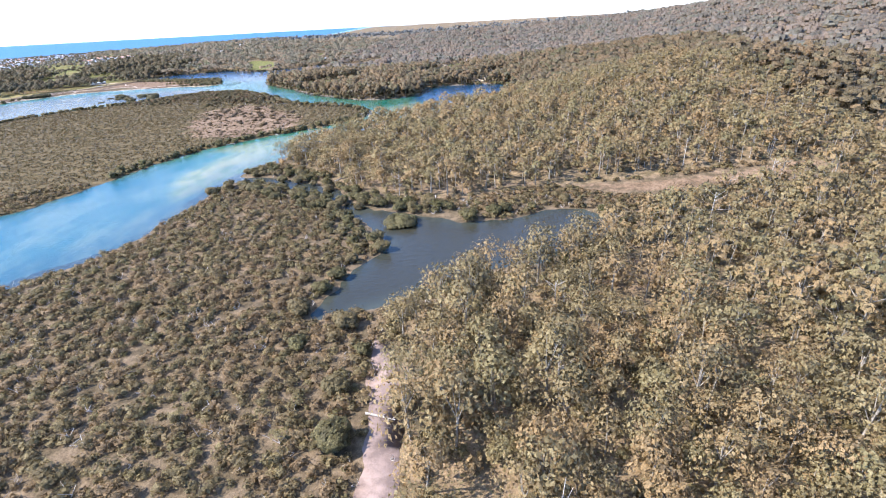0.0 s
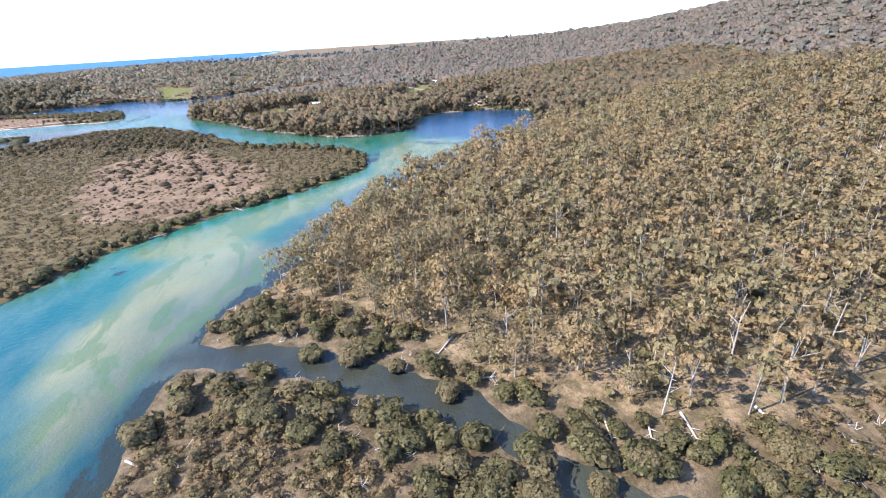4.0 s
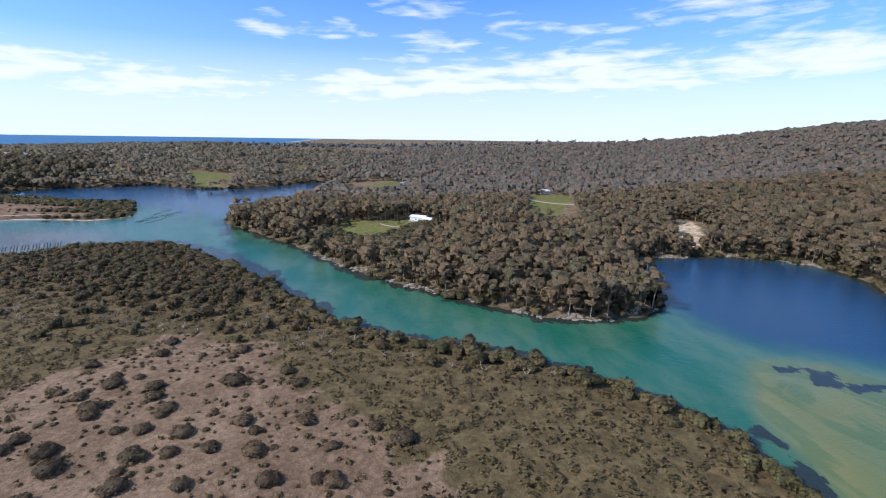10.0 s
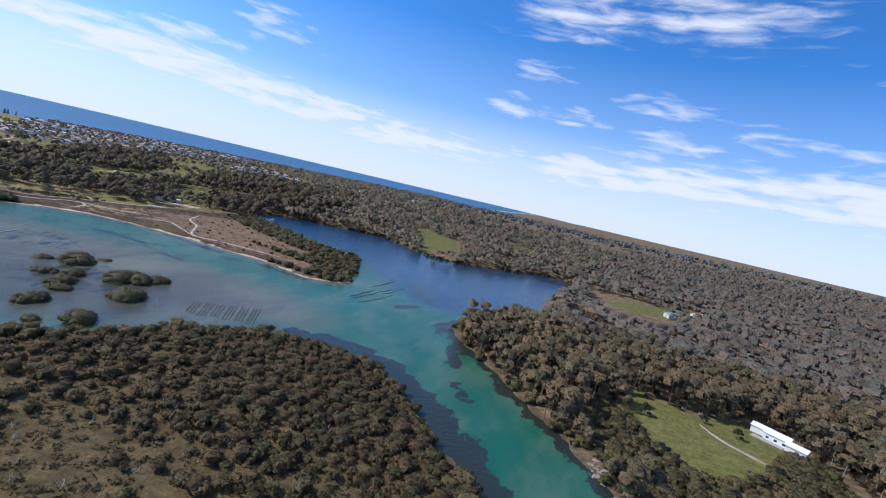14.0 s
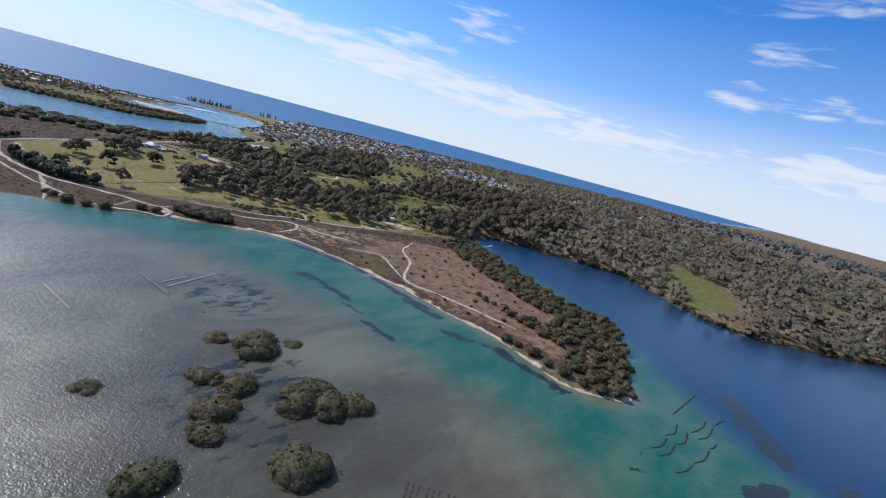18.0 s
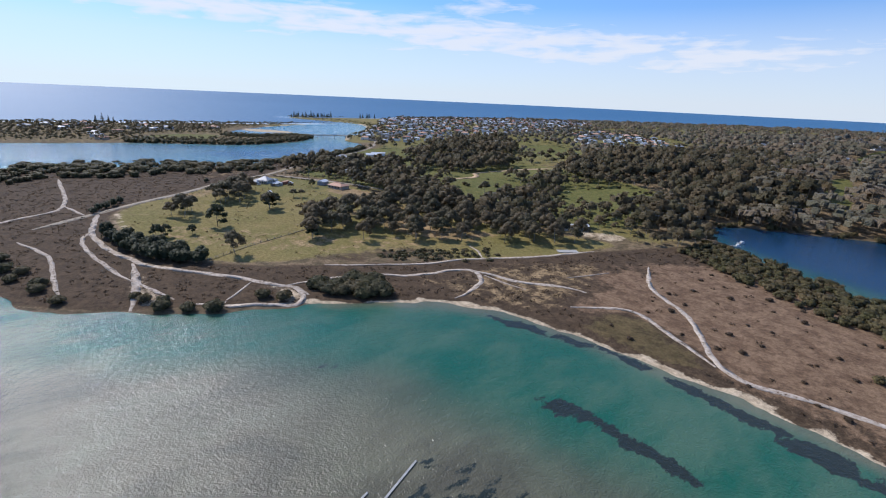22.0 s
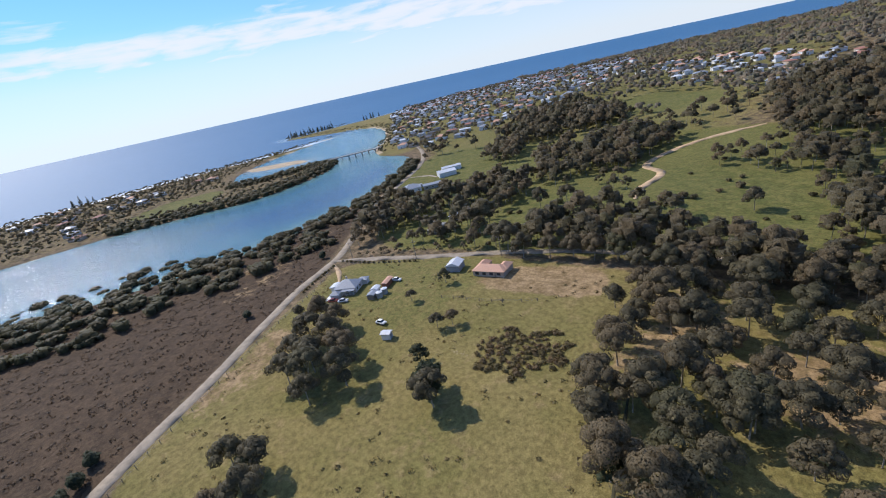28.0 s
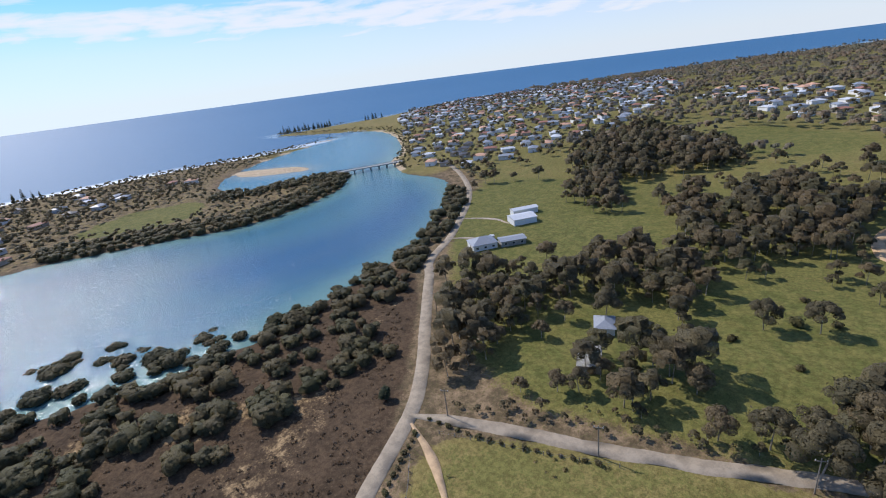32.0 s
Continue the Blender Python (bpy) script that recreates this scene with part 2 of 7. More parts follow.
def shore(x, y):
    """Metres inland from the nearest shore; negative over water."""
    land = np.maximum.reduce([signed(x, y, MAIN), signed(x, y, ISLAND), signed(x, y, SPIT), signed(x, y, BAR)])
    land = np.minimum(land, -signed(x, y, POOL))
    return land + 1.6 * wob(x, y, 17) + 1.0 * wob(x, y, 7, 2)


# hills: centre, height, half widths
HILLS = [(215, 340, 33, 125, 130), (861, 1010, 92, 354, 460), (294, 746, 11, 187, 108), (445, 1662, 44, 758, 454), (-683, 2100, 28, 650, 457),
         (-1250, 1550, 17, 330, 330), (-620, 1080, 12, 150, 110), (-100, 620, 4, 60, 90), (1731, 86, 76, 628, 686), (-730, 800, 3, 90, 130), (-949, 1280, 9, 200, 180), (-484, 1423, 24, 299, 275)]



def smooth(a, lo, hi):
    t = np.clip((a - lo) / (hi - lo), 0, 1)
    return t * t * (3 - 2 * t)


def height(x, y, L=None):
    x, y = np.asarray(x, float).ravel(), np.asarray(y, float).ravel()
    if L is None:
        L = shore(x, y)
    z = np.where(L > 0, 1.1 * (1 - np.exp(-L / 9.0)), np.maximum(0.12 * L, -2.5))
    hill = sum(h * np.exp(-((x - cx) / sx) ** 2 - ((y - cy) / sy) ** 2) for cx, cy, h, sx, sy in HILLS)
    z = z + hill * smooth(L, 0, 70) + smooth(L, 30, 200) * 1.2 * wob(x, y, 90)
    return z + rim(x, y)


def rim(x, y):
    """The sheets rise a little far off, where the earth's curve and the haze end the view."""
    r = np.hypot(x + 350, y - 450)
    return 46 * smooth(r, 3100, 4500)


def axis(lo, a, b, hi, step, grow):
    mid = list(np.arange(a, b + step / 2, step))
    up, s = [mid[-1]], step
    while up[-1] < hi:
        s *= grow
        up.append(up[-1] + s)
    down, s = [mid[0]], step
    while down[-1] > lo:
        s *= grow
        down.append(down[-1] - s)
    return np.array(down[:0:-1] + mid + up[1:])


GX, GY = axis(-5000, -980, 170, 5000, 4.0, 1.055), axis(-5000, 40, 980, 5000, 4.0, 1.055)


def sheet(name, z_of):
    gx, gy = np.meshgrid(GX, GY)
    x, y = gx.ravel(), gy.ravel()
    nx, ny = len(GX), len(GY)
    i = (np.arange(ny - 1)[:, None] * nx + np.arange(nx - 1)[None, :]).ravel()
    quads = np.stack([i, i + 1, i + nx + 1, i + nx], 1)
    return x, y, quads


def quad_mesh(name, verts, quads, mats, mat_index=None, shade=False, tint=None, colours=None, normals=None):
    me = bpy.data.meshes.new(name)
    verts, quads = np.asarray(verts, np.float32), np.asarray(quads, np.int32)
    me.vertices.add(len(verts))
    me.vertices.foreach_set("co", verts.ravel())
    me.loops.add(quads.size)
    me.loops.foreach_set("vertex_index", quads.ravel())
    me.polygons.add(len(quads))
    me.polygons.foreach_set("loop_start", np.arange(0, quads.size, 4, dtype=np.int32))
    for m in mats:
        me.materials.append(m)
    if mat_index is not None:
        me.polygons.foreach_set("material_index", np.asarray(mat_index, np.int32))
    me.polygons.foreach_set("use_smooth", np.full(len(quads), shade, bool))
    if tint is not None:
        at = me.attributes.new("tint", "FLOAT", "POINT")
        at.data.foreach_set("value", np.asarray(tint, np.float32))
    if normals is not None:
        me.polygons.foreach_set("use_smooth", np.ones(len(quads), bool))
        at = me.attributes.new("custom_normal", "FLOAT_VECTOR", "POINT")
        at.data.foreach_set("vector", np.asarray(normals, np.float32).ravel())
    for key, rgb in (colours or {}).items():
        at = me.attributes.new(key, "FLOAT_COLOR", "POINT")
        at.data.foreach_set("color", np.concatenate([rgb, np.ones((len(rgb), 1))], 1).astype(np.float32).ravel())
    me.update(calc_edges=True)
    return me

# ---- materials ----
class Mat:
    """A node material under construction."""

    def __init__(self, name, rough=0.8, metal=0.0, spec=0.3):
        self.m = bpy.data.materials.new(name)
        self.m.use_nodes = True
        self.n, self.l = self.m.node_tree.nodes, self.m.node_tree.links
        self.b = self.n["Principled BSDF"]
        self.b.inputs["Roughness"].default_value, self.b.inputs["Metallic"].default_value = rough, metal
        self.b.inputs["Specular IOR Level"].default_value = spec

    def put(self, node, socket, value):
        if isinstance(value, (int, float, tuple)):
            node.inputs[socket].default_value = value if not (isinstance(value, tuple) and len(value) == 3 and node.inputs[socket].type == "RGBA") else (*value, 1)
        else:
            self.l.new(value, node.inputs[socket])

    def pos(self):
        return self.n.new("ShaderNodeNewGeometry").outputs["Position"]

    def noise(self, scale, detail=4.0, rough=0.6, vec=None, dist=0.0):
        t = self.n.new("ShaderNodeTexNoise")
        t.inputs["Scale"].default_value, t.inputs["Detail"].default_value, t.inputs["Roughness"].default_value = scale, detail, rough
        t.inputs["Distortion"].default_value = dist
        self.l.new(vec if vec is not None else self.pos(), t.inputs["Vector"])
        return t.outputs[0]

    def stretch(self, scale, turn=0.0):
        mp = self.n.new("ShaderNodeMapping")
        mp.inputs["Scale"].default_value, mp.inputs["Rotation"].default_value = scale, (0, 0, radians(turn))
        self.l.new(self.pos(), mp.inputs[0])
        return mp.outputs[0]

    def math(self, op, a, b=0.0):
        n = self.n.new("ShaderNodeMath")
        n.operation = op
        self.put(n, 0, a), self.put(n, 1, b)
        return n.outputs[0]

    def step(self, v, lo, hi):
        n = self.n.new("ShaderNodeMapRange")
        n.interpolation_type = "SMOOTHSTEP"
        self.put(n, 0, v)
        n.inputs[1].default_value, n.inputs[2].default_value = lo, hi
        return n.outputs[0]

    def mix(self, f, a, b):
        n = self.n.new("ShaderNodeMix")
        n.data_type = "RGBA"
        self.put(n, 0, f), self.put(n, 6, a), self.put(n, 7, b)
        return n.outputs[2]

    def attr(self, key, out="Fac"):
        n = self.n.new("ShaderNodeAttribute")
        n.attribute_name = key
        return n.outputs[out]

    def rgb(self, key):
        n = self.n.new("ShaderNodeSeparateColor")
        self.l.new(self.attr(key, "Color"), n.inputs[0])
        return n.outputs

    def bump(self, h, strength, dist):
        n = self.n.new("ShaderNodeBump")
        n.inputs["Strength"].default_value, n.inputs["Distance"].default_value = strength, dist
        self.l.new(h, n.inputs["Height"])
        self.l.new(n.outputs[0], self.b.inputs["Normal"])

    def done(self, colour):
        self.put(self.b, "Base Color", colour)
        return self.m


def plain(name, c, rough=0.7, metal=0.0, vary=0.25, scale=1.5, spec=0.3):
    """A weathered plain surface: two scales of stain over one colour."""
    k = Mat(name, rough, metal, spec)
    d = tuple(v * (1 - vary) for v in c)
    big, fine = k.noise(scale, 3), k.noise(scale * 9, 5)
    return k.done(k.mix(k.step(k.math("ADD", k.math("MULTIPLY", big, 0.65), k.math("MULTIPLY", fine, 0.35)), 0.38, 0.62), d, c))


def leafy(name, dark, light, other, third, lace=4.5, holes=0.47, rough=0.65, warm=(1.06, 1.0, 0.86)):
    """Foliage: sprays broken up into small leaves, each spray a shade of its own, whole plants and stands drifting between tones."""
    k = Mat(name, rough, spec=0.2)
    dark, light, other, third = (tuple(1.38 * v * w for v, w in zip(c, warm)) for c in (dark, light, other, third))
    isl = k.n.new("ShaderNodeNewGeometry").outputs["Random Per Island"]
    rnd = k.n.new("ShaderNodeObjectInfo").outputs["Random"]
    whole = k.math("FRACT", k.math("ADD", k.attr("tint"), rnd))
    stands = k.noise(0.03, 3)
    c = k.mix(k.step(isl, 0.0, 1.0), dark, light)
    drift = k.math("ADD", k.math("MULTIPLY", whole, 0.75), k.math("MULTIPLY", stands, 0.6))
    c = k.mix(k.math("MULTIPLY", k.step(drift, 0.62, 0.98), 0.85), c, other)
    c = k.mix(k.math("MULTIPLY", k.step(drift, 0.5, 0.2), 0.75), c, third)
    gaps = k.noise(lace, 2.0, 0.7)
    # leaf colour darkens towards the edges of the holes
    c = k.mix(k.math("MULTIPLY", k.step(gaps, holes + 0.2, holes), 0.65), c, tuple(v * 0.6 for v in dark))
    glow, both, thin, clear = (k.n.new("ShaderNode" + t) for t in ("BsdfTranslucent", "MixShader", "MixShader", "BsdfTransparent"))
    k.put(glow, 0, c)
    both.inputs[0].default_value = 0.34                # light through the leaves
    k.l.new(k.b.outputs[0], both.inputs[1]), k.l.new(glow.outputs[0], both.inputs[2])
    k.l.new(k.math("GREATER_THAN", gaps, holes), thin.inputs[0])
    k.l.new(clear.outputs[0], thin.inputs[1]), k.l.new(both.outputs[0], thin.inputs[2])
    k.l.new(thin.outputs[0], k.n["Material Output"].inputs[0])
    return k.done(c)


GUM_LEAF = leafy("gum_foliage", (0.140, 0.114, 0.062), (0.256, 0.215, 0.126), (0.272, 0.19, 0.11), (0.195, 0.186, 0.104), 4.5, 0.43)
BROWN_LEAF = leafy("brown_gum_foliage", (0.088, 0.073, 0.048), (0.188, 0.156, 0.106), (0.212, 0.150, 0.096), (0.122, 0.128, 0.072), 2.4, 0.44)
DARK_LEAF = leafy("dark_gum_foliage", (0.062, 0.056, 0.036), (0.125, 0.109, 0.068), (0.138, 0.106, 0.066), (0.077, 0.083, 0.042), 3.0, 0.44)
# distant woods: haze is put into these three leaf colours, paler and greyer
HAZED_LEAF = leafy("hazed_gum_foliage", (0.112, 0.100, 0.082), (0.178, 0.152, 0.122), (0.192, 0.142, 0.108), (0.128, 0.134, 0.096), 1.0, 0.38, warm=(1.0, 1.0, 0.97))
HAZED_LAGOON_LEAF = leafy("hazed_lagoon_foliage", (0.105, 0.096, 0.072), (0.20, 0.174, 0.124), (0.215, 0.156, 0.108), (0.118, 0.128, 0.078), 1.4, 0.40, warm=(1.0, 1.0, 0.95))
HAZED_BLUE_LEAF = leafy("hazed_blue_foliage", (0.10, 0.105, 0.096), (0.19, 0.19, 0.175), (0.20, 0.178, 0.155), (0.135, 0.147, 0.13), 0.5, 0.40, warm=(1, 1, 1))
MANGROVE_LEAF = leafy("mangrove_foliage", (0.058, 0.052, 0.026), (0.142, 0.127, 0.062), (0.148, 0.117, 0.067), (0.09, 0.094, 0.04), 3.2, 0.43)
SCRUB_LEAF = leafy("saltmarsh_scrub", (0.072, 0.058, 0.031), (0.145, 0.116, 0.063), (0.149, 0.104, 0.059), (0.106, 0.100, 0.044), 3.0, 0.43)
HEATH_LEAF = leafy("heath_scrub", (0.060, 0.044, 0.032), (0.098, 0.072, 0.051), (0.105, 0.075, 0.053), (0.068, 0.055, 0.036), 3.0, 0.42)
PINE_LEAF = leafy("pine_foliage", (0.025, 0.036, 0.022), (0.056, 0.067, 0.036), (0.050, 0.055, 0.033), (0.034, 0.046, 0.025), 3.0, 0.42)
WET_LEAF = leafy("wetland_scrub", (0.08, 0.064, 0.034), (0.205, 0.168, 0.092), (0.20, 0.138, 0.086), (0.128, 0.118, 0.054), 3.2, 0.46)
RIVER_LEAF = leafy("river_mangrove_foliage", (0.048, 0.048, 0.027), (0.101, 0.094, 0.049), (0.106, 0.086, 0.048), (0.063, 0.067, 0.032), 3.2, 0.42)
MARSH_LEAF = leafy("marsh_mangrove_foliage", (0.053, 0.046, 0.025), (0.125, 0.104, 0.054), (0.138, 0.090, 0.053), (0.076, 0.074, 0.034), 3.0, 0.44)
SALT_LEAF = leafy("saltbush_foliage", (0.062, 0.045, 0.029), (0.125, 0.092, 0.058), (0.138, 0.098, 0.062), (0.098, 0.08, 0.046), 4.5, 0.40)
BARK = plain("pale_gum_bark", (0.40, 0.35, 0.28), 0.85, vary=0.5, scale=2.0)
DARK_BARK = plain("dark_bark", (0.16, 0.13, 0.10), 0.9, vary=0.4, scale=2.0)
DEADWOOD = plain("bleached_deadwood", (0.46, 0.41, 0.35), 0.85, vary=0.35, scale=3.0)


def worn_sand():
    """Loose pale sand, broken through by the soil below."""
    k = Mat("track_sand", 0.95, spec=0.15)
    n = k.noise(0.7, 6, 0.7)
    k.put(k.b, "Alpha", k.math("GREATER_THAN", n, 0.39))
    return k.done(k.mix(k.step(n, 0.38, 0.62), (0.33, 0.26, 0.195), (0.54, 0.455, 0.365)))


SAND = worn_sand()
TUFT_LEAF = leafy("rough_pasture_grass", (0.12, 0.10, 0.05), (0.20, 0.165, 0.085), (0.22, 0.165, 0.09), (0.12, 0.115, 0.05), 5.0, 0.42)
GRAVEL = plain("road_gravel", (0.36, 0.295, 0.215), 0.95, vary=0.3, scale=0.4)
CLAY = plain("clay_track", (0.55, 0.38, 0.22), 0.95, vary=0.3, scale=0.3)
WHITE = plain("white_paint", (0.80, 0.79, 0.76), 0.5, vary=0.10)
METAL_GREY = plain("grey_roof_steel", (0.30, 0.32, 0.35), 0.5, 0.0, 0.15)
METAL_WHITE = plain("white_roof_steel", (0.62, 0.63, 0.64), 0.45, 0.0, 0.1)
TILE_ORANGE = plain("salmon_roof_tiles", (0.62, 0.36, 0.24), 0.75, 0.0, 0.18, 3)
TILE_RED = plain("red_roof_tiles", (0.36, 0.17, 0.12), 0.75, 0.0, 0.2, 3)
TILE_DARK = plain("dark_roof_tiles", (0.10, 0.10, 0.11), 0.6, 0.0, 0.25, 3)
BRICK = plain("cream_brick_wall", (0.52, 0.42, 0.32), 0.85, 0.0, 0.2, 4)
WEATHERBOARD = plain("pale_weatherboard", (0.62, 0.62, 0.60), 0.7, 0.0, 0.15, 3)
CONCRETE = plain("concrete", (0.42, 0.41, 0.38), 0.85, 0.0, 0.25, 1)
TIMBER = plain("weathered_timber", (0.28, 0.24, 0.19), 0.85, 0.0, 0.35, 4)
RUST = plain("rusted_red_steel", (0.38, 0.14, 0.08), 0.7, 0.0, 0.3, 4)
VILLA_ROOF = plain("bright_white_roof", (0.80, 0.80, 0.80), 0.45, 0.0, 0.08)
RUBBER = plain("black_rubber", (0.025, 0.025, 0.025), 0.8)
GLASS = Mat("window_glass", 0.08, spec=0.5).done((0.03, 0.04, 0.05))


def make_ground():
    k = Mat("ground_cover", 0.95, spec=0.15)
    a, b = k.rgb("cover_a"), k.rgb("cover_b")      # a: grass, sand, heath   b: mud, salt flat, lush grass
    n1, n2, n3 = k.noise(0.03, 5), k.noise(0.22, 5), k.noise(1.6, 4)
    edge = k.math("MULTIPLY", k.math("SUBTRACT", k.math("ADD", k.math("MULTIPLY", n2, 0.6), k.math("MULTIPLY", n3, 0.4)), 0.5), 1.5)

    def on(w):
        return k.step(k.math("ADD", w, edge), 0.38, 0.62)
    litter = k.mix(k.step(n2, 0.35, 0.65), (0.095, 0.075, 0.05), (0.225, 0.168, 0.118))
    litter = k.mix(k.step(n3, 0.5, 0.72), litter, (0.10, 0.095, 0.045))
    grass = k.mix(k.step(n1, 0.38, 0.62), (0.205, 0.172, 0.075), (0.165, 0.15, 0.058))
    grass = k.mix(k.math("MULTIPLY", k.step(n2, 0.52, 0.72), 0.7), grass, (0.25, 0.195, 0.105))
    grass = k.mix(k.math("MULTIPLY", k.step(n3, 0.5, 0.75), 0.5), grass, (0.12, 0.118, 0.042))
    lush = k.mix(k.step(n2, 0.35, 0.65), (0.098, 0.11, 0.036), (0.148, 0.145, 0.053))
    sand = k.mix(k.step(n2, 0.3, 0.7), (0.34, 0.275, 0.21), (0.52, 0.44, 0.355))
    heath = k.mix(k.step(n2, 0.35, 0.65), (0.058, 0.041, 0.029), (0.087, 0.061, 0.043))
    heath = k.mix(k.step(n3, 0.52, 0.72), heath, (0.11, 0.083, 0.058))
    flat = k.mix(k.step(k.math("ADD", k.math("MULTIPLY", n1, 0.5), k.math("MULTIPLY", n2, 0.5)), 0.4, 0.6), (0.13, 0.089, 0.064), (0.205, 0.147, 0.109))
    flat = k.mix(k.math("MULTIPLY", k.step(n3, 0.5, 0.7), 0.6), flat, (0.105, 0.072, 0.05))
    mud = k.mix(k.step(n2, 0.35, 0.7), (0.078, 0.062, 0.042), (0.168, 0.128, 0.094))
    samphire = k.mix(k.step(n2, 0.35, 0.65), (0.072, 0.056, 0.031), (0.122, 0.093, 0.052))
    samphire = k.mix(k.math("MULTIPLY", k.step(n3, 0.5, 0.72), 0.7), samphire, (0.098, 0.092, 0.042))
    dry = k.mix(k.step(n2, 0.35, 0.68), (0.20, 0.145, 0.083), (0.33, 0.245, 0.155))
    spit = k.mix(k.step(n2, 0.35, 0.65), (0.13, 0.085, 0.06), (0.215, 0.148, 0.106))
    spit = k.mix(k.math("MULTIPLY", k.step(n3, 0.5, 0.7), 0.7), spit, (0.115, 0.078, 0.05))
    e = k.rgb("cover_c")                             # samphire, dry grass, spit
    c = litter
    for w, col in ((b[0], mud), (a[2], heath), (a[0], grass), (b[2], lush), (e[0], samphire), (e[2], spit), (e[1], dry), (b[1], flat), (a[1], sand)):
        c = k.mix(on(w), c, col)
    n4, n5 = k.noise(4.2, 6, 0.7), k.noise(0.75, 5, 0.65)
    speck = k.math("ADD", k.math("MULTIPLY", k.step(n4, 0.36, 0.64), 0.5), k.math("MULTIPLY", k.step(n5, 0.36, 0.64), 0.5))
    grain = k.n.new("ShaderNodeMix")
    grain.data_type, grain.blend_type = "RGBA", "MULTIPLY"
    grain.inputs[0].default_value = 1.0
    k.put(grain, 6, c), k.put(grain, 7, k.mix(speck, (0.62, 0.565, 0.46), (1.50, 1.41, 1.18)))
    c = grain.outputs[2]
    k.bump(k.math("ADD", n2, k.math("MULTIPLY", n3, 0.5)), 0.6, 0.8)
    return k.done(c)


def make_water():
    k = Mat("estuary_water", 0.10, spec=0.45)
    k.b.inputs["IOR"].default_value = 1.33
    base = k.attr("bed", "Color")
    ripple = k.noise(0.06, 5, vec=k.stretch((1.0, 0.45, 1), 30))
    weed = k.noise(0.22, 7, 0.72, vec=k.stretch((1.0, 0.42, 1), 40))
    w = k.rgb("bed_marks")                           # weed, ocean, chop
    tone = k.mix(k.math("MULTIPLY", k.step(ripple, 0.35, 0.7), 0.22), base, (0.27, 0.27, 0.17))
    tone = k.mix(w[1], tone, base)
    grown = k.step(k.math("ADD", w[0], k.math("MULTIPLY", k.math("SUBTRACT", weed, 0.5), 1.9)), 0.57, 0.69)
    more = k.rgb("bed_more")                         # sandbank, silty flat
    dunes = k.step(k.noise(0.085, 5, 0.55, vec=k.stretch((1.0, 0.38, 1), -28), dist=1.6), 0.46, 0.56)
    tone = k.mix(k.math("MULTIPLY", k.math("MULTIPLY", dunes, more[0]), 0.55), tone, (0.062, 0.112, 0.034))
    silt = k.step(k.noise(0.035, 6, 0.62, vec=k.stretch((1.0, 0.6, 1), 25), dist=0.8), 0.42, 0.64)
    tone = k.mix(k.math("MULTIPLY", k.math("MULTIPLY", silt, more[1]), 0.6), tone, (0.062, 0.054, 0.036))
    c = k.mix(grown, tone, (0.024, 0.031, 0.024))
    wave = k.math("ADD", k.noise(0.55, 3, 0.6), k.math("MULTIPLY", k.noise(2.2, 2, 0.6), 0.35))
    k.put(k.b, "Roughness", k.math("ADD", k.math("MULTIPLY", k.math("SUBTRACT", w[2], 0.45), 0.14), 0.075))
    n = k.n.new("ShaderNodeBump")
    n.inputs["Distance"].default_value = 0.55
    k.put(n, "Strength", k.math("ADD", k.math("MULTIPLY", k.math("MINIMUM", w[2], 1.4), 0.62), 0.03))
    k.l.new(wave, n.inputs["Height"])
    k.l.new(n.outputs[0], k.b.inputs["Normal"])
    return k.done(c)


GROUND, WATER = make_ground(), make_water()

# ---- plan: what covers the ground ----
WETLAND = rounded([(-77, 258), (-59, 238), (-40, 210), (-13, 193), (13, 191), (52, 200), (87, 200), (150, 196), (150, 178), (119, 172), (80, 160),
                   (64, 148), (30, 137), (7, 122), (-9, 104), (-14, 84), (-10, 50), (-8, -60), (-20, -400), (-400, -400), (-300, 200), (-120, 270)], 1)
SAND_CLEARING = rounded([(56, 201), (84, 197), (121, 192), (170, 196), (170, 178), (119, 177), (88, 180), (67, 188)])
SALT_FLAT = rounded([(-223, 469), (-205, 490), (-196, 505), (-167, 487), (-142, 452), (-125, 425), (-114, 405), (-113, 388), (-121, 366), (-143, 350), (-168, 345),
                     (-200, 380), (-212, 420)])
MEADOW = rounded([(-727, 638), (-755, 676), (-785, 726), (-800, 750), (-770, 768), (-735, 783), (-693, 790), (-640, 800), (-597, 800), (-556, 822), (-527, 835), (-530, 806),
                  (-552, 752), (-577, 714), (-594, 686), (-604, 665), (-623, 650), (-657, 637), (-690, 633)], 1)
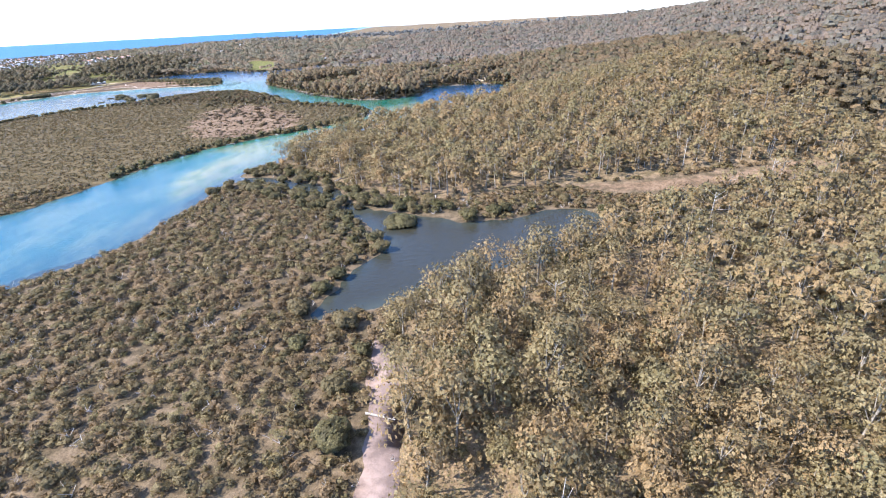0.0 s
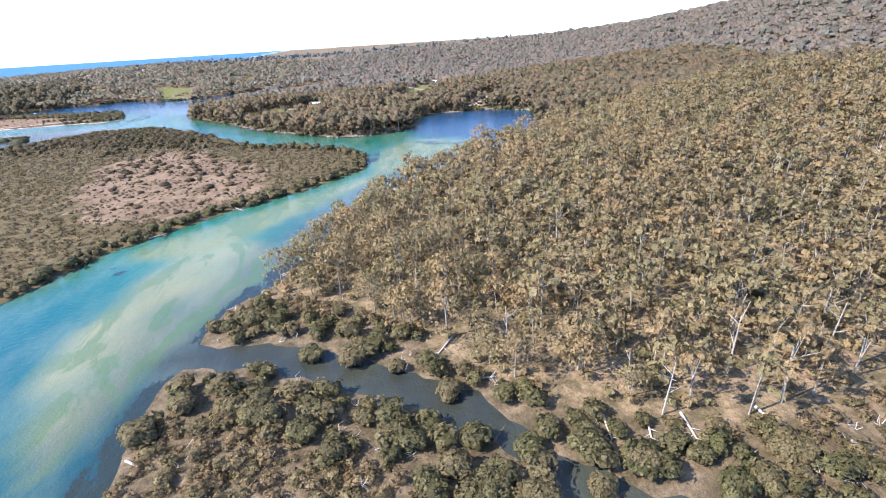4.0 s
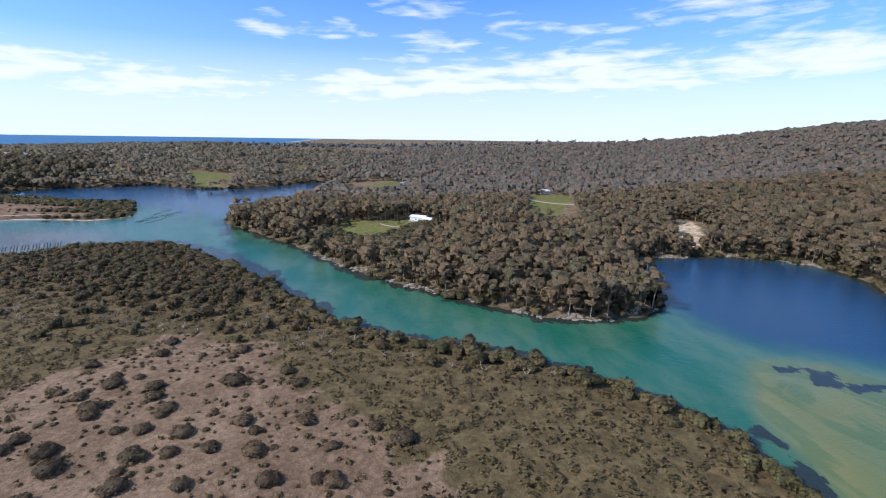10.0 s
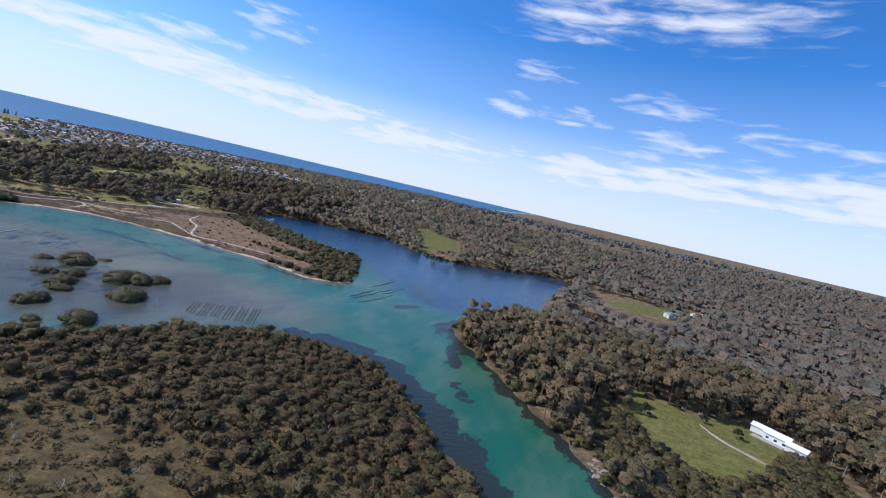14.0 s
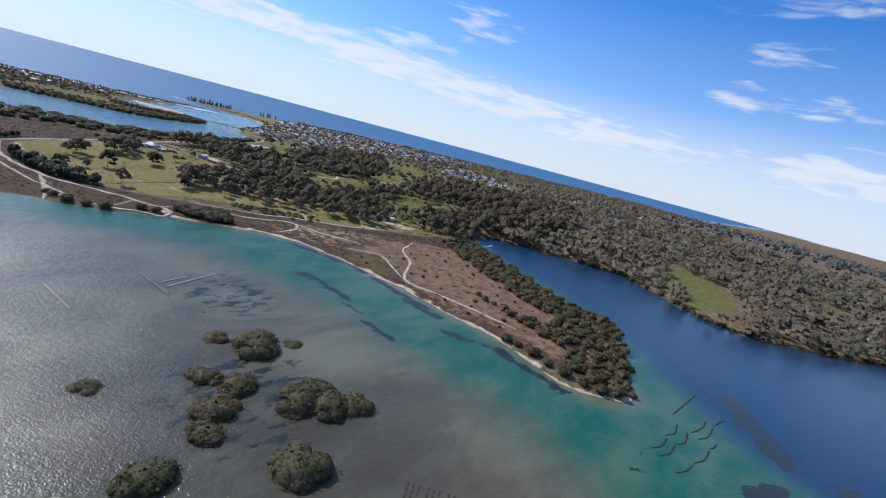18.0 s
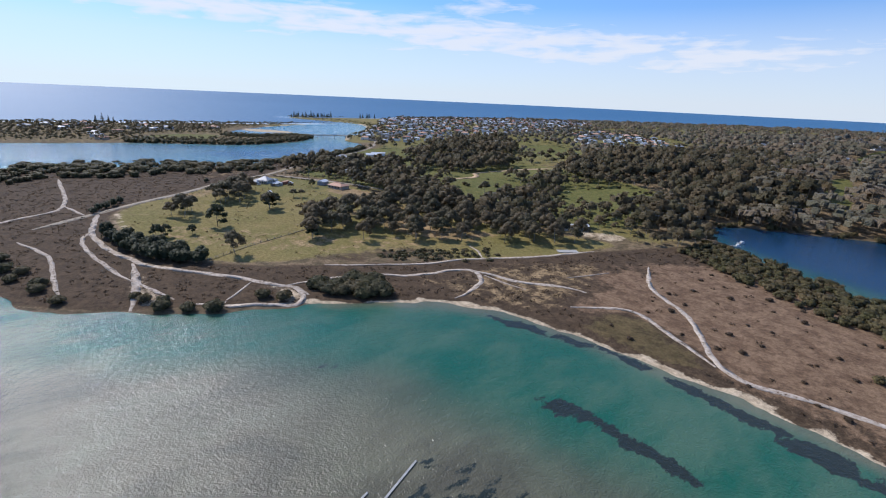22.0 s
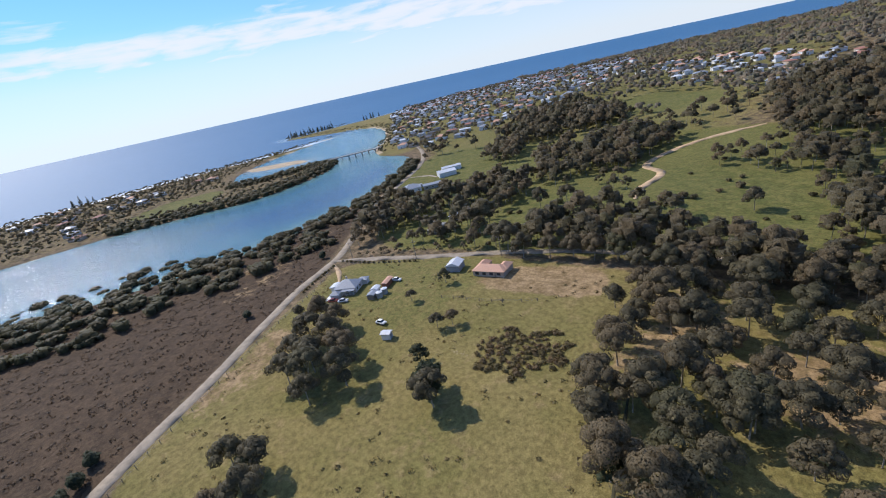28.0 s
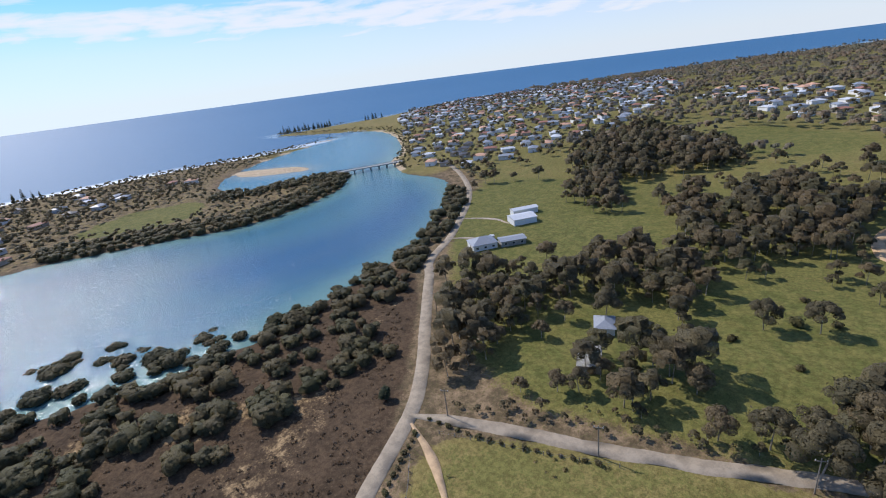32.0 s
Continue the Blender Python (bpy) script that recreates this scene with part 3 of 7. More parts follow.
GREENS = [rounded(p) for p in (
    [(-722, 930), (-655, 914), (-622, 850), (-650, 830), (-691, 862)], [(-635, 937), (-590, 985), (-560, 940), (-585, 870), (-605, 880)],
    [(-773, 868), (-735, 885), (-700, 840), (-717, 801), (-740, 790), (-755, 800), (-768, 841)], [(-822, 828), (-800, 835), (-770, 825), (-766, 795), (-785, 783), (-806, 782)],
    [(-975, 945), (-940, 995), (-845, 985), (-795, 900), (-830, 860), (-880, 842), (-905, 865), (-925, 890)],
    [(-340, 962), (-312, 990), (-335, 1075), (-395, 1110), (-385, 1030)], [(-157, 945), (-110, 990), (-40, 1030), (-60, 965), (-120, 925)],
    [(-163, 707), (-148, 705), (-138, 697), (-128, 692), (-110, 706), (-90, 698), (-88, 686), (-104, 674), (-115, 655), (-129, 641), (-141, 637), (-151, 649), (-158, 671)], [(65, 850), (80, 820), (45, 772), (12, 702), (-14, 705), (5, 762), (25, 832)],
    [(-285, 1180), (-245, 1200), (-235, 1120), (-270, 1110)], [(-860, 1180), (-780, 1160), (-740, 1100), (-800, 1080), (-870, 1120)],
    [(-1180, 700), (-1240, 760), (-1210, 830), (-1130, 790)], [(-1000, 1200), (-930, 1180), (-900, 1120), (-980, 1110)],
    [(-518, 1038), (-507, 1071), (-489, 1028), (-496, 991)], [(-505, 1103), (-500, 1183), (-469, 1046), (-477, 1012)], [(-524, 1256), (-510, 1409), (-487, 1316), (-506, 1206)])]
HEATH = rounded([(-327, 766), (-321, 745), (-378, 740), (-505, 727), (-551, 675), (-592, 600), (-660, 560), (-900, 500), (-960, 640), (-900, 740),
                 (-905, 820), (-878, 818), (-800, 738), (-762, 678), (-727, 632), (-657, 630), (-604, 655), (-560, 735), (-528, 808), (-500, 880), (-430, 850), (-360, 830)], 1)
WOODS_EDGE = rounded([(-480, 890), (-527, 838), (-600, 812), (-700, 800), (-745, 790), (-800, 770), (-880, 850), (-935, 900), (-1000, 990), (-1100, 1020), (-1250, 1120),
                      (-1500, 1300), (-1700, 1500), (-1750, 1900), (-1200, 2600), (-600, 2600), (-570, 1300), (-520, 1090), (-540, 970), (-500, 930)], 1)
FARMLAND = rounded([(-905, 862), (-875, 828), (-800, 768), (-740, 784), (-640, 812), (-540, 840), (-540, 970), (-700, 1010), (-1000, 1000), (-940, 915)])
LOW_SHORE = rounded([(-180, 640), (-168, 690), (-150, 660), (-122, 655), (-86, 690), (-78, 640), (-120, 592), (-150, 600)])
DIRT = rounded([(-722, 774), (-700, 787), (-682, 793), (-672, 774), (-692, 765), (-718, 760)])
OLIVE_PATCH = rounded([(-490, 738), (-482, 764), (-450, 750), (-447, 742), (-466, 736)])
DRY = [(w, rounded(p)) for w, p in ((0.47, [(-546, 731), (-544, 759), (-529, 787), (-509, 803), (-500, 766), (-494, 738), (-509, 732), (-523, 724), (-529, 735)]), (0.44, [(-558, 709), (-540, 739), (-499, 766), (-498, 742), (-505, 726), (-523, 722)]), (0.5, [(-529, 720), (-532, 741), (-527, 737), (-520, 722)]), (0.85, [(-768, 699), (-754, 710), (-744, 702), (-756, 690)]), (0.8, [(-756, 678), (-746, 680), (-742, 666), (-750, 662)]), (0.6, [(-772, 702), (-755, 712), (-744, 701), (-740, 680), (-735, 655), (-752, 667), (-764, 688)]), (0.62, [(-640, 740), (-630, 775), (-600, 785), (-570, 795), (-575, 765), (-600, 745)]),
                                     (0.62, [(-668, 720), (-655, 760), (-668, 790), (-640, 790), (-632, 750)]), (0.45, [(-700, 640), (-650, 640), (-600, 690), (-570, 750), (-590, 760), (-640, 700)]), (0.55, [(-900, 600), (-860, 690), (-830, 740), (-850, 740), (-885, 690)]),
                                     (0.42, [(-830, 690), (-800, 700), (-840, 760), (-878, 815), (-885, 805), (-845, 745)]))]
SCRAPE = rounded([(12, 116), (40, 127), (64, 140), (82, 132), (62, 102), (30, 92)])
WOODS = [rounded(p) for p in (
    [(-864, 815), (-843, 838), (-822, 830), (-810, 806), (-804, 789), (-800, 777), (-794, 765), (-807, 759), (-825, 778)],
    [(-830, 864), (-811, 846), (-789, 853), (-773, 857), (-778, 879), (-805, 883)],
    [(-781, 802), (-771, 784), (-760, 789), (-749, 804), (-755, 817), (-773, 817)],
    [(-835, 985), (-800, 910), (-785, 880), (-746, 898), (-728, 922), (-735, 1000), (-772, 1010), (-800, 975)],
    [(-919, 1010), (-870, 925), (-837, 931), (-875, 1015), (-806, 1042), (-823, 1097), (-920, 1164), (-987, 1159)],
    [(-663, 949), (-639, 938), (-596, 823), (-573, 829), (-568, 803), (-600, 798), (-639, 798), (-690, 795), (-700, 802), (-671, 840), (-644, 812), (-617, 827)],
    [(-712, 1090), (-608, 1300), (-500, 1100), (-480, 960), (-530, 860), (-563, 880), (-565, 985), (-598, 1007), (-640, 945), (-700, 1020)],
    [(-864, 815), (-843, 838), (-822, 848), (-800, 870), (-770, 874), (-760, 852), (-790, 840), (-812, 826), (-835, 808)],
    [(-735, 800), (-720, 830), (-690, 850), (-677, 837), (-683, 800), (-716, 792)])]
BANK_EARTH = [rounded(p) for p in ([(-77, 326), (-71, 342), (-62, 343), (-60, 334), (-66, 324)], [(-57, 346), (-49, 361), (-43, 363), (-45, 353)], [(-125, 347), (-118, 358), (-113, 357), (-120, 346)])]
BARE = [rounded(p) for p in ([(82, 670), (109, 668), (61, 598), (42, 600)], [(-699, 730), (-695, 734), (-689, 729), (-694, 724)], [(-728, 640), (-716, 633), (-690, 631), (-668, 636), (-670, 641), (-692, 636), (-716, 640)],
                             [(-560, 840), (-530, 855), (-528, 835), (-555, 825)],
                             [(-611, 626), (-620, 632), (-600, 632), (-582, 636), (-575, 631), (-580, 625)], [(-586, 663), (-575, 672), (-554, 678), (-554, 667), (-560, 659), (-561, 664), (-562, 669)])]


SPIT_FLAT = rounded([(-330, 752), (-378, 745), (-441, 745), (-500, 742), (-510, 800), (-490, 840), (-465, 855), (-430, 825), (-380, 805), (-350, 790)])
HILL_FOOT = rounded([(-76, 262), (-58, 242), (-38, 214), (-12, 196), (14, 194), (50, 202), (50, 211), (14, 205), (-12, 209), (-30, 226), (-50, 252), (-68, 275)])
MEADOW_HEATH = rounded([(-600, 690), (-590, 735), (-575, 752), (-560, 752), (-556, 740), (-566, 715), (-585, 690)])


def soft_in(x, y, poly, width=5.0):
    return smooth(signed(x, y, poly), -width, width)


def salt(x, y):
    """How far inside the bare salt flat, with a ragged edge."""
    return signed(x, y, SALT_FLAT) + 8 * wob(x, y, 34, 3) + 4.5 * wob(x, y, 13, 1) + 2.5 * wob(x, y, 6, 2)


def build_ground():
    x, y, quads = sheet("ground", None)
    L = shore(x, y)
    z = height(x, y, L)
    grass = soft_in(x, y, MEADOW)
    heath = np.maximum.reduce([soft_in(x, y, HEATH), 0.62 * soft_in(x, y, MEADOW_HEATH, 9) * (0.8 + 0.5 * wob(x, y, 14))])
    grass = grass * (1 - 0.6 * soft_in(x, y, MEADOW_HEATH, 9))
    lush = np.maximum.reduce([soft_in(x, y, g) for g in GREENS])
    woods = soft_in(x, y, WOODS_EDGE, 20)
    lush = np.maximum.reduce([lush, 0.62 * soft_in(x, y, FARMLAND, 8), 0.5 * woods * smooth(x, -640, -760), 0.52 * soft_in(x, y, MEADOW) * smooth(x, -690, -725) * smooth(y, 712, 730)])
    grass = np.maximum.reduce([grass, 0.72 * woods * (1 - 0.75 * smooth(x, -760, -640) * smooth(y, 850, 900)), 0.75 * soft_in(x, y, FARMLAND, 8), 0.7 * smooth(-x, 1030, 1060) * smooth(y, 960, 990)])
    mud = np.maximum(soft_in(x, y, WETLAND) * 0.8, smooth(L, 7, 0.5) * (L < 8) * (1 - soft_in(x, y, HEATH)))
    flat = np.maximum.reduce([smooth(salt(x, y), -9, 8), 0.46 * soft_in(x, y, HILL_FOOT, 4), 0.6 * soft_in(x, y, SAND_CLEARING, 5), 0.42 * soft_in(x, y, SCRAPE, 8), *[0.7 * soft_in(x, y, b, 4) for b in BANK_EARTH]])
    heath = np.maximum(heath, 0.9 * soft_in(x, y, ISLAND, 8) * smooth(y + 0.35 * x, 440, 540) * smooth(x, -130, -200))
    grass = np.maximum(grass, 0.44 * soft_in(x, y, SPIT, 12))
    heath = heath * (1 - 0.8 * soft_in(x, y, SPIT, 12))
    beach = smooth(signed(x, y, rounded([(-310, 735), (-321, 760), (-378, 752), (-441, 750), (-505, 738), (-540, 705), (-556, 680),
                                         (-550, 668), (-535, 690), (-500, 715), (-430, 722), (-340, 715)])), -2, 3) * smooth(L, 2.6, 1.0)
    east = smooth(x, -1470, -1500) * smooth(y, 1200, 1100) * smooth(L, 16, 8)
    sand = np.maximum.reduce([beach, soft_in(x, y, BAR, 8), east * (L > -5),
                              1.4 * soft_in(x, y, BAR, 14), 0.75 * smooth(-x, 1085, 1110) * smooth(-x, 1520, 1490) * smooth(y, 925, 950) * smooth(L, 13, 5), *[0.6 * soft_in(x, y, b, 4) for b in BARE]])
    samphire = np.maximum(0.95 * soft_in(x, y, ISLAND, 8) * (1 - 0.6 * smooth(y + 0.35 * x, 440, 540)), 0.7 * soft_in(x, y, OLIVE_PATCH, 6))
    dry = np.maximum.reduce([1.0 * soft_in(x, y, DIRT, 5), *[w * soft_in(x, y, p, 9) for w, p in DRY]])
    spit = 0.85 * soft_in(x + 9 * wob(x, y, 27, 2), y + 9 * wob(x, y, 31, 5), SPIT_FLAT, 24) * (1 - soft_in(x, y, OLIVE_PATCH, 6))
    me = quad_mesh("ground", np.stack([x, y, z], 1), quads, [GROUND], shade=True,
                   colours={"cover_a": np.stack([grass, sand, heath], 1), "cover_b": np.stack([mud, flat, lush], 1),
                            "cover_c": np.stack([samphire, dry, spit], 1)})
    tagged(new("ground", me), "sandy coastal ground with grass, heath and leaf litter", "ground", kind="structure")


TEAL, SHALLOW, DEEP = np.array((0.011, 0.098, 0.058)), np.array((0.195, 0.178, 0.078)), np.array((0.010, 0.040, 0.085))
OCEAN_BLUE, BROWN, FLATS, BLUE = np.array((0.05, 0.145, 0.26)), np.array((0.034, 0.032, 0.021)), np.array((0.125, 0.115, 0.072)), np.array((0.015, 0.08, 0.15))
BARS = [rounded(p) for p in ([(-124, 207), (-139, 239), (-140, 256), (-135, 286), (-130, 308), (-115, 318), (-98, 302), (-86, 290), (-98, 271), (-111, 248), (-120, 221)],
                             [(-150, 308), (-132, 326), (-118, 336), (-101, 351), (-92, 358), (-66, 376), (-54, 390), (-56, 400), (-54, 420), (-50, 436), (-30, 467), (-8, 463), (4, 449),
                              (26, 431), (-10, 409), (-35, 394), (-52, 385), (-67, 362), (-89, 336), (-103, 322), (-114, 305), (-130, 300)])]
CHANNEL = rounded([(-560, 610), (-548, 655), (-530, 690), (-505, 715), (-451, 727), (-388, 727), (-330, 722), (-295, 740), (-255, 720), (-210, 655), (-165, 590), (-105, 505), (-60, 470),
                   (-30, 470), (-50, 490), (-100, 500), (-150, 560), (-195, 615), (-240, 660), (-280, 690), (-333, 703), (-395, 695), (-448, 695), (-510, 676), (-540, 620)])
GREY_FLAT = rounded([(-290, 670), (-330, 695), (-440, 690), (-520, 665), (-560, 590), (-640, 540), (-700, 420), (-600, 200), (-460, 400), (-430, 530), (-370, 580), (-310, 640)])
ISLET_MUD = rounded([(-395, 645), (-372, 668), (-345, 655), (-318, 640), (-330, 610), (-352, 585), (-400, 585), (-430, 605), (-425, 640)])
LAGOON = rounded([(-150, 850), (-235, 760), (-262, 745), (-300, 770), (-340, 815), (-380, 850), (-520, 900), (-520, 960), (-400, 1010), (-150, 1080), (-120, 950)])
BAY = rounded([(-25, 480), (5, 462), (30, 440), (70, 445), (100, 540), (60, 600), (-20, 570)])
RIVER_POOL = rounded([(-1010, 775), (-985, 850), (-1025, 930), (-990, 925), (-940, 868), (-924, 808), (-935, 770), (-1003, 740)])
WEEDS = [rounded(p) for p in ([(-480, 690), (-451, 703), (-433, 703), (-425, 698), (-451, 696)], [(-452, 734), (-428, 734), (-400, 730), (-420, 725)],
                              [(-472, 656), (-471, 667), (-447, 678), (-432, 672), (-423, 659), (-426, 650), (-440, 633), (-459, 638)], [(-528, 649), (-514, 668), (-505, 664), (-516, 647)], [(-296, 800), (-282, 818), (-270, 765), (-284, 765)],
                              [(-263, 683), (-246, 683), (-236, 660), (-255, 668)], [(-420, 640), (-395, 660), (-365, 650), (-360, 610), (-400, 600)],
                              [(10, 425), (-12, 405), (-44, 366), (-60, 345), (-30, 372), (40, 430)], [(-20, 455), (10, 446), (2, 440), (-15, 448)])]

STREAKS = [([(-468, 697), (-458, 699), (-449, 701), (-433, 700)], 2.2), ([(-506, 720), (-487, 726), (-473, 731), (-459, 732)], 2.0), ([(-451, 732), (-437, 732), (-424, 730), (-406, 729)], 2.4),
           ([(-396, 721), (-390, 722), (-384, 722)], 1.8), ([(-378, 729), (-372, 730), (-360, 729), (-340, 727)], 2.2), ([(-294, 801), (-285, 785), (-272, 765)], 5.0),
           ([(-413, 692), (-405, 693), (-396, 691)], 1.2), ([(-428, 697), (-420, 696)], 1.2), ([(-54, 437), (-54, 425), (-55, 415)], 1.6), ([(-22, 461), (-14, 457)], 2.5),
           ([(-312, 715), (-308, 717)], 0.6), ([(-308, 705), (-304, 707)], 0.7), ([(-319, 716), (-314, 718)], 0.3), ([(-280, 729), (-272, 742)], 3.0), ([(-258, 762), (-252, 770)], 2.5),
           ([(-236, 690), (-228, 668)], 3.2), ([(-247, 706), (-252, 722)], 2.0), ([(-224, 652), (-217, 640)], 2.2), ([(-20, 452), (2, 444), (14, 436)], 2.2), ([(-150, 300), (-144, 296)], 1.0)]


def build_water():
    x, y, quads = sheet("water", None)
    L = shore(x, y)
    d = -L
    keep = (L < 10)[quads].any(1)
    col = np.tile(BLUE, (len(x), 1))

    def over(w, c):
        nonlocal col
        col = col * (1 - w[:, None]) + w[:, None] * c
    est = smooth(x, -760, -700)
    over(est, TEAL)
    over(soft_in(x + 6 * wob(x, y, 40), y, GREY_FLAT, 22), FLATS)
    over(soft_in(x, y + 5 * wob(x, y, 35), CHANNEL, 10) * (0.9 + 0.1 * wob(x, y, 30)), TEAL)
    # southern channel: the blue of mirrored sky is mixed into the bed colour
    over(smooth(y, 330, 230) * est * 0.75, np.array((0.010, 0.060, 0.085)))
    banks = 0.0 * x
    for bar, tint in zip(BARS, (np.array((1.0, 1.0, 1.0)), np.array((0.82, 0.88, 0.55)))):
        over(0.55 * soft_in(x, y, bar, 14), np.array((0.07, 0.15, 0.085)))
        on_bar = soft_in(x + 3 * wob(x, y, 25), y, bar, 4)
        over(on_bar * (0.78 + 0.22 * wob(x, y, 22)), SHALLOW * tint)
        banks = np.maximum(banks, on_bar)
    flats = soft_in(x, y, GREY_FLAT, 25) * (1 - soft_in(x, y, CHANNEL, 12))
    over(0.8 * soft_in(x + 7 * wob(x, y, 33, 2), y + 7 * wob(x, y, 29, 4), ISLET_MUD, 16), np.array((0.052, 0.047, 0.034)))
    over(soft_in(x, y, LAGOON, 14), DEEP)
    over(soft_in(x, y, BAY, 12), DEEP)
    riv = smooth(x, -760, -860) * smooth(x, -1540, -1500)
    over(riv * 0.6, np.array((0.08, 0.195, 0.22)))
    over(riv * smooth(d, 30, 4), np.array((0.13, 0.24, 0.22)))
    over(soft_in(x, y, RIVER_POOL, 25), np.array((0.03, 0.10, 0.19)))
    over(soft_in(x, y, rounded([(-950, 560), (-960, 700), (-1030, 780), (-1120, 700), (-1130, 500)]), 40) * 0.7, np.array((0.15, 0.20, 0.19)))
    inner = soft_in(x, y, rounded([(-1180, 860), (-1180, 960), (-1240, 1080), (-1400, 1180), (-1500, 1220), (-1480, 1080), (-1350, 860)]), 20)
    over(inner, np.array((0.04, 0.17, 0.24)))
    over(inner * soft_in(x, y, BAR, 40), np.array((0.35, 0.32, 0.22)))
    sea = np.maximum.reduce([smooth(x, -1465, -1495) * smooth(y, 1180, 1080), smooth(signed(x, y, MAIN), -20, -90) * smooth(y, 1150, 1250), smooth(x, -1530, -1600) * smooth(signed(x, y, MAIN), -5, -40)])
    over(sea, OCEAN_BLUE)
    over(sea * smooth(d, 26, 6), np.array((0.78, 0.82, 0.82)))
    sand_edge = smooth(d, 8, 1) * est * soft_in(x, y, rounded([(-310, 690), (-300, 770), (-440, 760), (-540, 715), (-560, 680), (-530, 670), (-480, 690)]), 5)
    over(sand_edge * 0.8, np.array((0.135, 0.125, 0.08)))
    over(soft_in(x, y, POOL, 6), BROWN)
    over(smooth(x, -130, -104) * smooth(y, 280, 250) * smooth(d, 9, 3), BROWN)
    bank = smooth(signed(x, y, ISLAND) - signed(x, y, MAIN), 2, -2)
    # darker blue towards the mainland bank, fading out 30 m offshore
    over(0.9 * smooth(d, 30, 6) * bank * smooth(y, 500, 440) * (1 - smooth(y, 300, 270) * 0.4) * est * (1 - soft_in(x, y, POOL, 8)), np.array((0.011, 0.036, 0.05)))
    wide = 2.5 + 3.5 * smooth(y, 440, 540) + 2 * bank * smooth(y, 470, 420) + 7 * (1 - bank) * smooth(y, 545, 610)
    weed = 0.9 * smooth(d + 2.0 * wob(x, y, 26, 4) - wide, 2.5, -2.5) * est * (1 - sand_edge) * smooth(x, -330, -285)
    weed = np.maximum(weed, 0.12 * est)
    for wd in WEEDS:
        weed = np.maximum(weed, 0.58 * soft_in(x, y, wd, 9))
    for line, half in STREAKS:
        weed = np.maximum(weed, 1.0 * smooth(np.abs(signed(x, y, np.array(line + line[::-1], float))) + 1.2 * wob(x, y, 13), half + 2.6, half - 1.4))
    weed = weed * (1 - soft_in(x, y, POOL, 8))
    chop = np.maximum(smooth(x, -240, -420), 0.45) * (1 - 0.4 * soft_in(x, y, LAGOON, 20)) + 0.0 * x
    chop = np.maximum(chop, 4.2 * sea)
    marks = np.stack([weed, np.clip(sea + soft_in(x, y, POOL, 8) + soft_in(x, y, LAGOON, 14) + soft_in(x, y, BAY, 10) + 0.8 * riv, 0, 1), chop], 1)
    quads = quads[keep]
    used = np.unique(quads)
    back = np.full(len(x), -1)
    back[used] = np.arange(len(used))
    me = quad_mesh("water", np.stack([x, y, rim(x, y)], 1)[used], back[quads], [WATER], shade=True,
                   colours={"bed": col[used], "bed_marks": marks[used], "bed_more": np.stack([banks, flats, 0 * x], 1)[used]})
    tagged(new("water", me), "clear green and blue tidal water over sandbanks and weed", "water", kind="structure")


build_ground()
build_water()

# ---- vegetation ----
RNG = np.random.default_rng(7)


def leaf_quads(rng, blobs, n, size, flat=1.1, shell=(0.7, 1.03), heart=None, ruffle=0.42, hang=0.0):
    """n small leaf sprays on the shells of some blobs (x, y, z, rx, ry, rz); heart: the crown's middle; hang: how far the sprays droop."""
    b = np.array(blobs, float)
    area = b[:, 3] * b[:, 4]
    pick = rng.choice(len(b), n, p=area / area.sum())
    d = rng.normal(size=(n, 3))
    d[:, 2] = np.where(d[:, 2] < -0.35, -0.5 * d[:, 2], d[:, 2])
    d /= np.linalg.norm(d, axis=1)[:, None]
    r = rng.uniform(*shell, n)[:, None]
    p = b[pick, :3] + d * r * b[pick, 3:]
    nrm = d * flat + rng.normal(size=(n, 3)) * 0.32 + np.array((0, 0, 0.4 * (1 - hang)))
    nrm /= np.linalg.norm(nrm, axis=1)[:, None]
    u = np.cross(nrm, rng.normal(size=(n, 3)) * (1 - 0.75 * hang) + np.cross(nrm, (0, 0, 1)) * hang * 1.4)
    u /= np.linalg.norm(u, axis=1)[:, None] + 1e-9
    v = np.cross(nrm, u)
    s = size * rng.uniform(0.6, 1.35, (n, 1))
    a = s * rng.uniform(0.5, 1.0, (n, 1)) * (1 - 0.35 * hang)
    k = rng.uniform(-0.3, 0.3, (4, n, 1))
    corners = np.stack([p + u * s * (1 + k[0]), p + v * a * (1 + k[1]), p - u * s * (1 + k[2]) + nrm * s * 0.25, p - v * a * (1 + k[3])], 1)
    out = d
    if heart is not None:
        out = p - np.array(heart)
        out = out / (np.linalg.norm(out, axis=1)[:, None] + 1e-9) * 0.75 + d * 0.35
    soft = out + rng.normal(size=(n, 3)) * ruffle + np.array((0, 0, 0.3))
    soft /= np.linalg.norm(soft, axis=1)[:, None]
    return corners.reshape(-1, 3), np.arange(4 * n).reshape(-1, 4), np.repeat(soft, 4, axis=0)


CUBE = np.array([(sx, sy, sz) for sz in (-1, 1) for sy in (-1, 1) for sx in (-1, 1)], float)
CUBE_FACES = np.array([(4, 5, 7, 6), (0, 1, 5, 4), (2, 6, 7, 3), (0, 4, 6, 2), (1, 3, 7, 5)])


